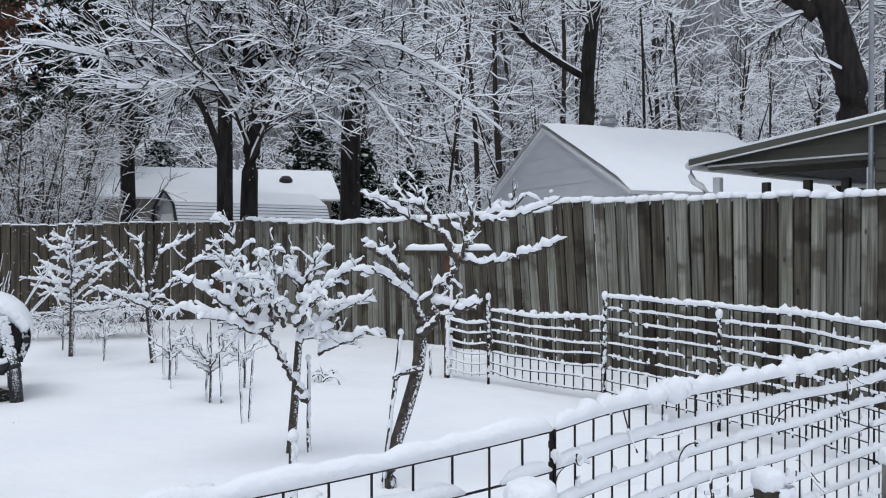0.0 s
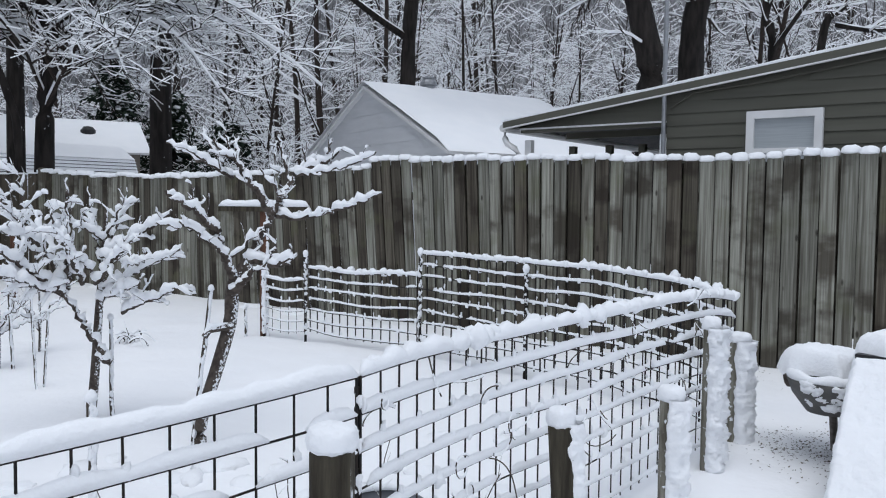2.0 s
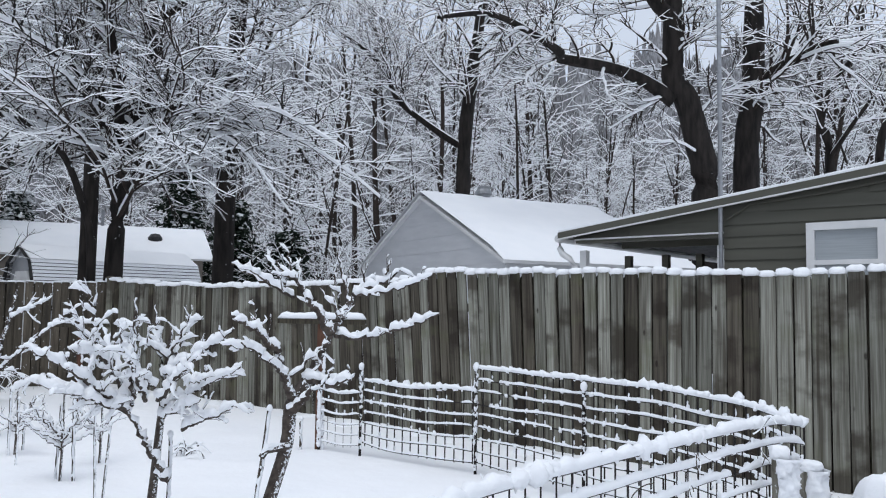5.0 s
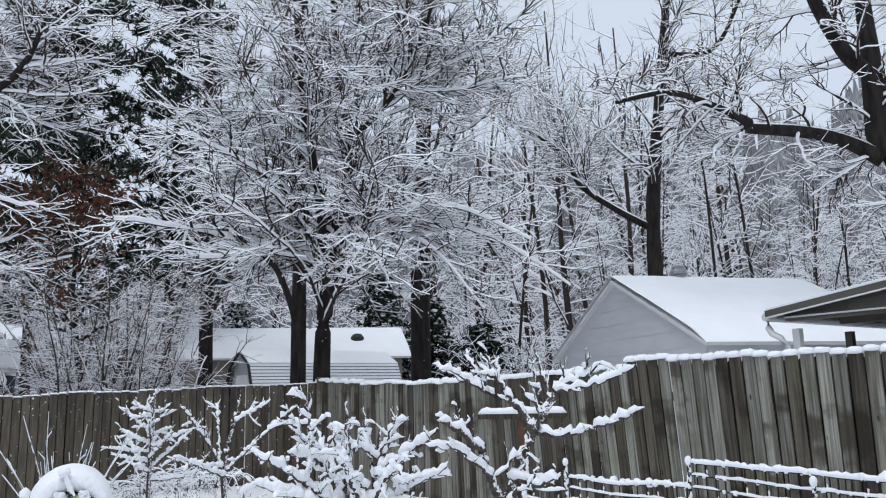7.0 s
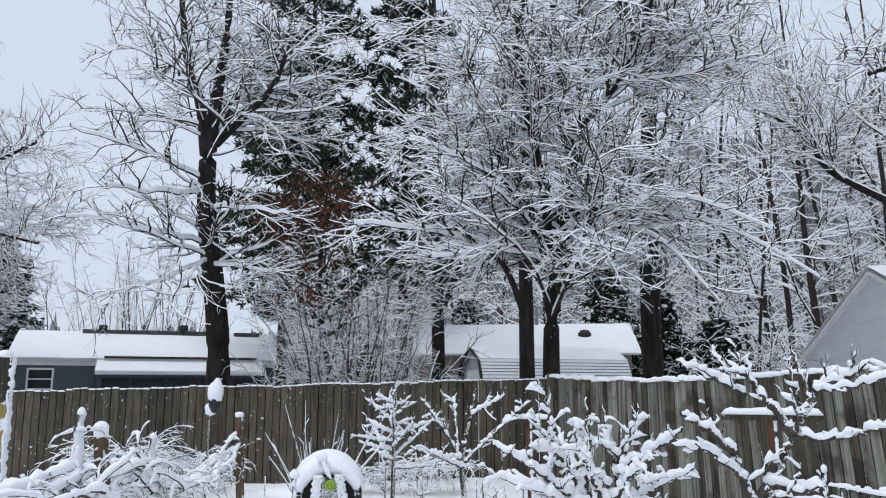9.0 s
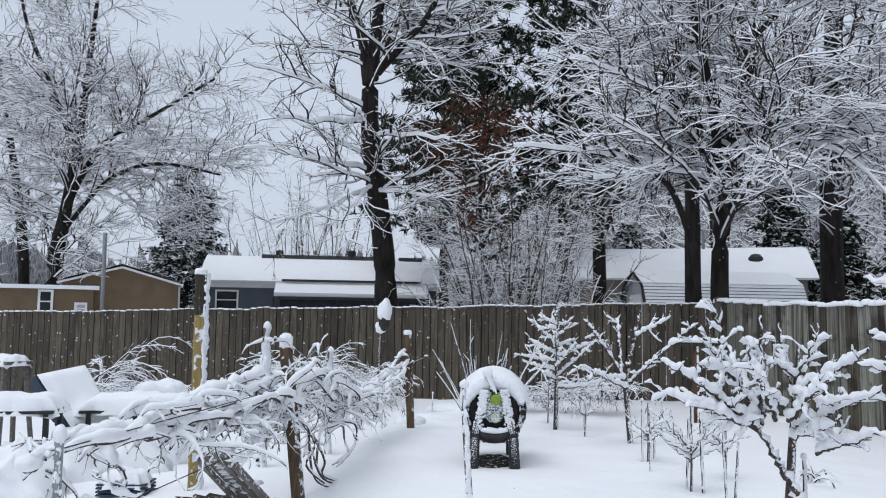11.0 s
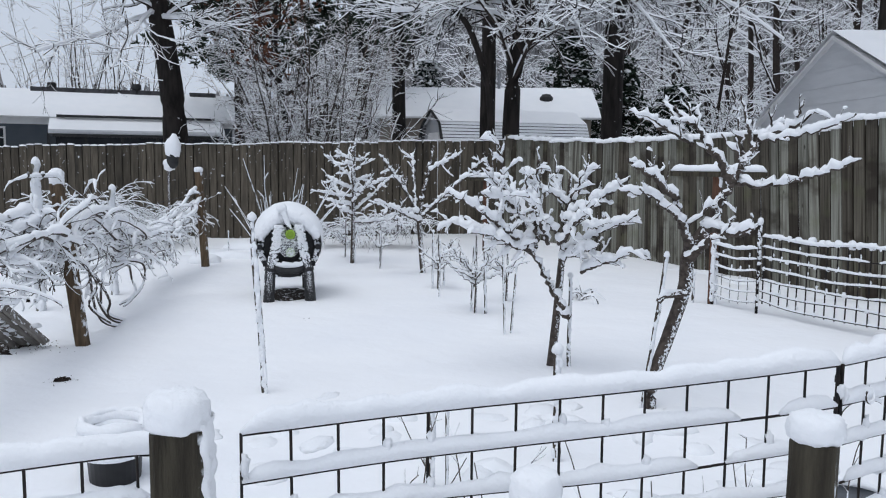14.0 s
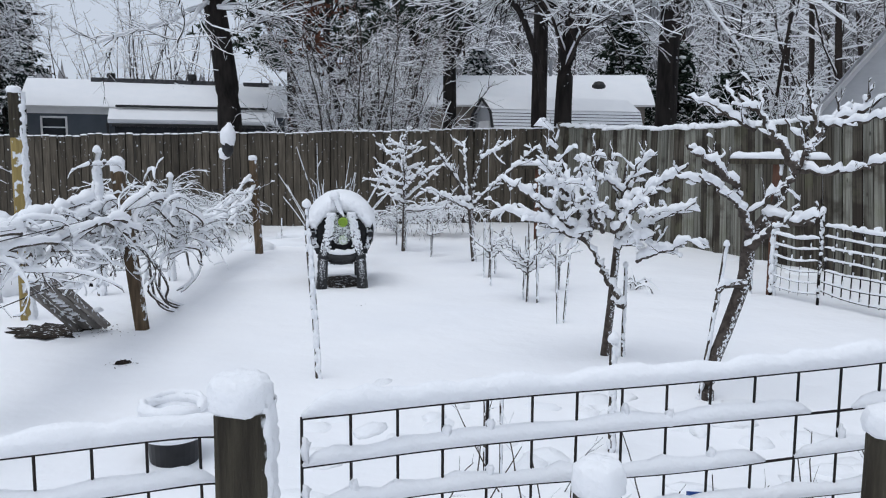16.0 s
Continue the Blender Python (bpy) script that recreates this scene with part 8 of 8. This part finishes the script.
def litter():
    """Leaves and twigs showing through thin snow."""
    rnd = random.Random(71)
    sh = Shape()
    for cx, cy, w, n in ((3.05, 3.87, 0.20, 700), (3.24, 3.27, 0.22, 1300), (4.35, 5.75, 0.3, 80), (4.0, 6.2, 0.25, 50),
                         (-3.86, 3.94, 0.05, 30), (-4.71, 4.57, 0.14, 60), (-3.34, 6.25, 0.04, 6), (-1.45, 4.6, 0.03, 3)):
        for _ in range(n):
            x, y = rnd.gauss(cx, w), rnd.gauss(cy, w)
            z = ground_z(x, y) + 0.004 + rnd.random() * 0.01
            a = rnd.uniform(0, 6.28)
            d = Vector((math.cos(a), math.sin(a), rnd.uniform(-0.2, 0.5))) * rnd.uniform(0.004, 0.013)
            s = Vector((-math.sin(a), math.cos(a), rnd.uniform(-0.4, 0.4))) * rnd.uniform(0.002, 0.006)
            k = len(sh.v)
            p = Vector((x, y, z))
            sh.v += [tuple(p - d), tuple(p + s), tuple(p + d), tuple(p - s)]
            sh.face((k, k + 1, k + 2, k + 3))
    tagged(sh.thing("leaf_litter", [LITTER]), "scattered dark leaves poking through thin snow", "leaves", kind="stuff")


litter()


def earth_patch(x, y, wide, deep, turn, seed, label, lip):
    """Bare soil in a ragged gap in the snow, ringed by a soft rim."""
    rnd = random.Random(seed)
    c, n = Vector((math.cos(turn), math.sin(turn))), 40
    top = holder("earth_patch", Matrix.Translation((x, y, ground_z(x, y))), label, "soil", "bare soil")
    soil, rim = Shape(), Shape()
    def edge(i, k):
        a = i / n * math.tau
        r = k * (1 + 0.30 * noise.noise(Vector((math.cos(a) * 1.6, math.sin(a) * 1.6, seed))) + 0.16 * noise.noise(Vector((math.cos(a) * 6, math.sin(a) * 6, seed))))
        u, v = math.cos(a) * wide * r, math.sin(a) * deep * r
        return u * c.x - v * c.y, u * c.y + v * c.x
    for k in (1.0, 0.75, 0.5, 0.25):
        for i in range(n):
            px, py = edge(i, k)
            z = ground_z(x + px, y + py)
            soil.v.append((x + px, y + py, z + (0.006 if k == 1.0 else 0.010 + rnd.random() * 0.02)))
    for k in range(3):
        for i in range(n):
            j = (i + 1) % n
            soil.face((k * n + i, k * n + j, k * n + n + j, k * n + n + i))
    soil.face(tuple(3 * n + i for i in range(n)))
    under(top, "soil", soil, [EARTH])
    line, fat = [], []
    for i in range(n + 1):
        px, py = edge(i % n, 1.06)
        line.append((x + px, y + py, ground_z(x + px, y + py)))
        fat.append(lip * (0.7 + 0.6 * abs(noise.noise(Vector((i % n * 0.4, seed, 0))))))
    rim.limb(line, fat, 8, cap=False, slots=(0, 0))
    under(top, "snow_rim", rim, [SNOW])


earth_patch(-3.86, 3.93, 0.05, 0.03, 0.6, 12, "small dark scrap of bare soil in the snow", 0.006)


def ground_tufts():
    """Dry stems behind the near wire panel."""
    rnd = random.Random(72)
    top = holder("dry_stems", Matrix.Translation((-0.6, 2.4, 0)), "bare dry weed stems standing in the snow", "weeds")
    for _ in range(34):
        x, y = rnd.uniform(-1.2, 1.2), rnd.uniform(2.2, 3.1)
        sh = Shape()
        line = wander((x, y, -0.02), (rnd.uniform(-0.6, 0.6), rnd.uniform(-0.4, 0.4), 1), rnd.uniform(0.2, 0.5), 7, 0.12, -0.02, rnd)
        sh.limb(line, [0.0035 * (1 - 0.5 * i / 7) for i in range(8)], 5, snow=0.006 if rnd.random() < 0.5 else 0.0, lump=0.4)
        sprout(sh, line, 0.003, 0, rnd, [dict(n=9.0, len=0.12, r=0.002, angle=(25, 60), steps=3, sides=4, snow=0.005, rmin=0.0015)])
        under(top, "stalk", sh, [VINE, SNOW])
    for x0, y0, h, r in ((-1.10, 3.06, 0.37, 0.013), (-1.05, 3.11, 0.36, 0.008)):
        stake(x0, y0, h, r, 640 + int(h * 100), label="thin cane behind the wire panel", z=ground_z(x0, y0))


ground_tufts()


def bucket(name, p, r, h, mat, label, buried=0.3, fill=0.2, crust=()):
    x, y = p[0], p[1]
    top = holder(name, Matrix.Translation((x, y, -0.02)), label, "pot")
    sh = Shape()
    sh.turned([(0.0, -h * buried), (r * 0.8, -h * buried), (r, h * (1 - buried)), (r * 1.06, h * (1 - buried)), (r * 1.06, h * (1 - buried) - 0.02), (r * 0.96, h * (1 - buried) - 0.03), (r * 0.93, h * fill), (0, h * fill)], (x, y, 0), 26)
    under(top, "body", sh, [mat], smooth=True)
    s = Shape()
    s.blob((x, y, h * fill), (r * 0.9, r * 0.9, 0.05), rings=6, segs=16)
    snow_roll(s, [Vector((x + math.cos(a * 0.25) * r * 1.02, y + math.sin(a * 0.25) * r * 1.02, h * (1 - buried))) for a in range(2, 20)], 0.035, random.Random(9), 0.0)
    for k, z in enumerate(crust):
        snow_roll(s, [Vector((x + math.cos(a * 0.25) * r * (1.02 - 0.02 * k), y + math.sin(a * 0.25) * r * (1.02 - 0.02 * k), z)) for a in range(27)], 0.06, random.Random(20 + k), -0.1)
    under(top, "snow_cover", s, [SNOW], smooth=True)


bucket("black_pot", (-2.47, 2.76, 0.00), 0.125, 0.35, BLACK_PLASTIC, "black nursery pot standing in the snow, its rim crusted white", fill=0.52, crust=(0.215, 0.175, 0.135, 0.10))
bucket("grey_tub", (0.52, 3.17, 0.00), 0.17, 0.2, GREY_TUB, "grey plastic tub behind the wire panel")


def blue_tray():
    x, y = -0.10, 3.12
    g = ground_z(x, y) - 0.035
    top = holder("blue_tray", Matrix.Translation((x, y, g)), "blue plastic tray sunk in the snow", "tray")
    s = Shape()
    s.box((x, y, g + 0.015), (0.36, 0.16, 0.03), turn=0.25)
    under(top, "base", s, [BLUE])
    for dx, dy, w, d in ((0, 0.075, 0.36, 0.012), (0, -0.075, 0.36, 0.012), (0.175, 0, 0.012, 0.14), (-0.175, 0, 0.012, 0.14)):
        s = Shape()
        c, n = math.cos(0.25), math.sin(0.25)
        s.box((x + dx * c - dy * n, y + dx * n + dy * c, g + 0.05), (w, d, 0.045), turn=0.25, taper=1.0)
        under(top, "rim", s, [BLUE])
    s = Shape()
    for k, (dx, dy, w) in enumerate(((0.03, 0.02, 0.10), (0.12, -0.03, 0.07), (-0.06, 0.03, 0.06), (0.02, -0.08, 0.05))):
        snow_mound(s, (x + dx, y + dy, g + 0.03), (w, w * 0.7, 0.05), k * 7.3, 0.3)
    under(top, "snow_cover", s, [SNOW], smooth=True)


blue_tray()


def mounds():
    """Humps of snow over low plants."""
    rnd = random.Random(73)
    sh = Shape()
    for _ in range(60):
        x, y = rnd.uniform(-2.5, 2.0), rnd.uniform(2.5, 4.6)
        if y - 2.2 < x * 0.85:
            continue
        snow_mound(sh, (x, y, ground_z(x, y) - 0.01), (rnd.uniform(0.05, 0.16), rnd.uniform(0.05, 0.14), rnd.uniform(0.015, 0.05)), rnd.random() * 50, 0.3, 6, 12)
    for c, q in (((-7.09, 4.58, 0.34), (0.55, 0.35, 0.0)), ((-6.82, 3.88, 0.35), (0.5, 0.35, 0.0)), ((-6.96, 5.10, 0.34), (0.5, 0.3, 0.0)), ((-7.01, 5.69, 0.40), (0.4, 0.3, 0.0))):
        g = ground_z(c[0], c[1])
        snow_mound(sh, (c[0], c[1], g - 0.02), (q[0], q[1], max(c[2] - g, 0.1)), c[0], 0.35, 12, 24, freq=3.0)
    for _ in range(26):
        x, y = rnd.uniform(-16, -6), rnd.uniform(9, 13.5)
        snow_mound(sh, (x, y, ground_z(x, y) - 0.02), (rnd.uniform(0.15, 0.6), rnd.uniform(0.15, 0.5), rnd.uniform(0.05, 0.16)), rnd.random() * 50, 0.3, 6, 14)
    for _ in range(30):
        s = rnd.uniform(1, 14)
        x, y = CORNER[0] + RIGHT_WAY[0] * s - 0.2, CORNER[1] + RIGHT_WAY[1] * s - 0.2
        snow_mound(sh, (x, y, ground_z(x, y) - 0.02), (rnd.uniform(0.1, 0.3), rnd.uniform(0.1, 0.25), rnd.uniform(0.03, 0.08)), rnd.random() * 50, 0.3, 6, 12)
    tagged(sh.thing("snow_mounds", [SNOW], smooth=True), "low humps of snow over plants", "snow", kind="stuff")


mounds()


# ---- clutter at the west end ----
def west_end():
    # weathered slatted crate leaning by the yellow post
    a, b = Vector((-4.78, 4.62, 0.02)), Vector((-4.80, 4.26, 0.36))
    top = holder("old_crate", Matrix.Translation(a), "grey slatted crate leaning beside a hole", "crate")
    d = (b - a).normalized()
    side = Vector((0.85, 0.5, 0)).normalized()
    side = (side - d * side.dot(d)).normalized()
    nrm = side.cross(d).normalized()
    if nrm.z < 0:
        nrm = -nrm
    for k in range(3):
        s = Shape()
        o = side * (k - 1) * 0.075
        p, q = a + o - d * 0.05, b + o + d * 0.12
        s.slab(tuple(p - side * 0.027), tuple(p + side * 0.027), tuple(q + side * 0.027), tuple(q - side * 0.027), 0.02)
        under(top, "slat", s, [PALE_SLAT])
    for o in (-1, 1):
        s = Shape()
        p, q = a + side * 0.108 * o - nrm * 0.06, b + side * 0.108 * o - nrm * 0.06 + d * 0.12
        s.slab(tuple(p - side * 0.012), tuple(p + side * 0.012), tuple(q + side * 0.012), tuple(q - side * 0.012), 0.05)
        under(top, "side_board", s, [PALE_SLAT])
    sn = Shape()
    rnd = random.Random(5)
    for i in range(30):
        p = a.lerp(b, rnd.uniform(0.15, 1.2)) + side * rnd.choice((-0.10, -0.04, 0.06, 0.12)) + nrm * 0.012
        sn.blob(tuple(p), (0.03, 0.05, 0.022), rings=5, segs=8, rough=0.5, seed=i)
    sn.blob(tuple(b + d * 0.12 + nrm * 0.02), (0.15, 0.1, 0.07), rings=7, segs=12, rough=0.3)
    tagged(under(top, "snow_cover", sn, [SNOW], smooth=True), kind="stuff")
    h = (-5.06, 4.46)
    e = Shape()
    e.blob((h[0], h[1], ground_z(h[0], h[1]) + 0.005), (0.30, 0.20, 0.012), rings=5, segs=30, rough=0.8, freq=2.4)
    tagged(e.thing("bare_ground_patch", [EARTH], smooth=True), "patch of dark bare earth in the snow", "ground patch", kind="structure")
    # blue pallet tipped up on its edge, its slats towards the yard's west end
    tl, tr, brt, bl = (Vector(q) for q in ((-8.28, 4.92, 0.80), (-8.28, 5.48, 0.88), (-7.87, 5.62, 0.23), (-7.84, 5.07, 0.25)))
    brd = holder("wooden_pallet", Matrix.Translation((bl.x, bl.y, 0)), "blue slatted pallet tilted back and covered with snow", "pallet")
    nr = (bl - tl).cross(tr - tl).normalized()
    if nr.z < 0:
        nr = -nr
    for k in range(7):
        u0, u1 = k / 7 + 0.01, (k + 1) / 7 - 0.03
        for deep in (0.0, 0.17):
            s = Shape()
            q = [tl.lerp(bl, u0), tl.lerp(bl, u1), tr.lerp(brt, u1), tr.lerp(brt, u0)]
            if (q[1] - q[0]).cross(q[3] - q[0]).dot(nr) < 0:
                q = q[::-1]
            s.slab(*[tuple(v - nr * deep) for v in q], 0.02)
            under(brd, "slat", s, [BLUE_BOARD])
    for u in (0.03, 0.5, 0.97):
        s = Shape()
        a0, b0 = tl.lerp(tr, u), bl.lerp(brt, u)
        across = (tr - tl).normalized() * 0.025
        q = [a0 - across, b0 - across, b0 + across, a0 + across]
        if (q[1] - q[0]).cross(q[3] - q[0]).dot(nr) < 0:
            q = q[::-1]
        s.slab(*[tuple(v - nr * 0.022) for v in q], 0.145)
        under(brd, "bearer", s, [BLUE_BOARD])
    for base_q in (bl, brt):
        s = Shape()
        q = base_q - nr * 0.2
        s.box((q.x, q.y, q.z / 2 - 0.08), (0.12, 0.12, max(0.1, q.z + 0.25)), turn=0.3)
        under(brd, "foot_block", s, [BLUE_BOARD])
    sn = Shape()
    n = 22
    for i in range(n + 1):
        for j in range(n + 1):
            u, v = i / n, j / n
            e = min(1, min(i, n - i) / 3) * min(1, min(j, n - j) / 3)
            q = tl.lerp(tr, u).lerp(bl.lerp(brt, u), v)
            q = q + nr * (0.004 + 0.075 * e ** 0.5 + 0.02 * noise.noise(Vector((u * 3, v * 3, 0))) * e + 0.008 * noise.noise(Vector((u * 11, v * 11, 0))) * e)
            sn.v.append(tuple(q))
    for i in range(n):
        for j in range(n):
            k = i * (n + 1) + j
            sn.face((k, k + 1, k + n + 2, k + n + 1))
    under(brd, "snow_cover", sn, [SNOW], smooth=True)
    # low bench and table behind
    for (p, sz, h, seed, lab) in (((-7.55, 5.65, 0.45), (1.1, 0.5), 0.17, 11, "low dark bench under a pillow of snow"), ((-7.72, 4.34, 0.55), (0.9, 0.6), 0.15, 12, "black mesh table covered with snow"),
                                  ((-8.19, 6.45, 0.48), (0.6, 0.45), 0.2, 13, "small dark bench under a pillow of snow")):
        z = p[2]
        g = ground_z(p[0], p[1])
        t = holder("garden_bench", Matrix.Translation((p[0], p[1], g)), lab, "bench")
        s = Shape()
        s.box((p[0], p[1], z - 0.02), (sz[0], sz[1], 0.028), turn=0.75)
        under(t, "top", s, [BLACK_PLASTIC])
        for u in (-0.42, 0.42):
            for v in (-0.4, 0.4):
                x = p[0] + u * sz[0] * math.cos(0.75) - v * sz[1] * math.sin(0.75)
                y = p[1] + u * sz[0] * math.sin(0.75) + v * sz[1] * math.cos(0.75)
                s = Shape()
                s.box((x, y, (z + g) / 2 - 0.03), (0.045, 0.045, max(z - g, 0.1)), turn=0.75)
                under(t, "leg", s, [BLACK_PLASTIC])
        slab_snow(t, (p[0], p[1], z - 0.005), (sz[0] * 1.04, sz[1] * 1.05), h, 0.75, seed)
    # step ladder at the far edge
    p = (-9.46, 5.31, 0.49)
    g = ground_z(p[0], p[1])
    hi = (-9.49, 5.27, 0.87)[2]
    lad = holder("step_stool", Matrix.Translation((p[0], p[1], g)), "pale wooden trestle stool with snow on top", "stool")
    for s1 in (-1, 1):
        for s2 in (-1, 1):
            s = Shape()
            s.limb([(p[0] + s1 * 0.2, p[1] + s2 * 0.2, g - 0.05), (p[0] + s1 * 0.1, p[1] + s2 * 0.12, hi)], [0.03, 0.03], 4)
            under(lad, "leg", s, [GREY_WOOD])
    s = Shape()
    s.box((p[0], p[1], hi), (0.42, 0.32, 0.04))
    under(lad, "top", s, [GREY_WOOD])
    slab_snow(lad, (p[0], p[1], hi + 0.01), (0.44, 0.34), 0.09, 0.0, 15)
    # dark things under the vines
    for pp, sz, mat, lab, nm in (((-5.93, 4.31, 0.07), (0.40, 0.28, 0.2), BLUE_BOARD, "dark blue crate under the vines", "storage_crate"),):
        g = ground_z(pp[0], pp[1])
        t = holder(nm, Matrix.Translation((pp[0], pp[1], g)), lab, "crate")
        hgt = 0.11
        for k in range(4):
            s = Shape()
            s.box((pp[0], pp[1], g + hgt * (k + 0.5) / 4), (sz[0], sz[1], hgt / 4 - 0.015), turn=0.6)
            under(t, "slat", s, [mat])
        slab_snow(t, (pp[0], pp[1], g + hgt), (sz[0] * 1.02, sz[1] * 1.02), 0.10, 0.6, 21)


PALE_SLAT = material("pale_old_slat", (0.27, 0.25, 0.23), 0.9, second=(0.15, 0.135, 0.12), scale=8.0, stretch=(4, 1, 1), bump=0.6, snow=0.8, snow_dir=(0.2, -0.2, 1.0), snow_scale=26.0)
BLUE_BOARD = material("navy_paint", (0.025, 0.05, 0.085), 0.6, second=(0.02, 0.035, 0.06), scale=6.0)
west_end()


def covered_lump():
    """A tan cover with a heavy round of snow, close beside the camera's right."""
    c = Vector((0.85, 0.47, 1.09))
    g = 0.0
    top = holder("covered_grill", Matrix.Translation((c.x, c.y, 0)), "round tan fabric cover under a dome of snow", "grill cover")
    s = Shape()
    R = 0.150
    s.turned([(0.0, -0.17), (R * 0.35, -0.16), (R * 0.72, -0.11), (R * 0.95, -0.04), (R, 0.02), (R * 0.9, 0.05), (R * 0.6, 0.07), (0.0, 0.08)], tuple(c), 36)
    under(top, "cover", s, [TAN_COVER], smooth=True)
    s = Shape()
    s.blob((c.x, c.y, c.z - 0.005), (R * 1.05, R * 1.05, 0.15), rings=14, segs=36, rough=0.06, flat=0.3)
    under(top, "snow_cover", s, [SNOW], "dome of fresh snow", smooth=True)
    s = Shape()
    s.limb([(c.x, c.y, -0.05), (c.x, c.y, c.z - 0.15)], [0.05, 0.05], 12)
    under(top, "stand", s, [METAL_DARK])


covered_lump()
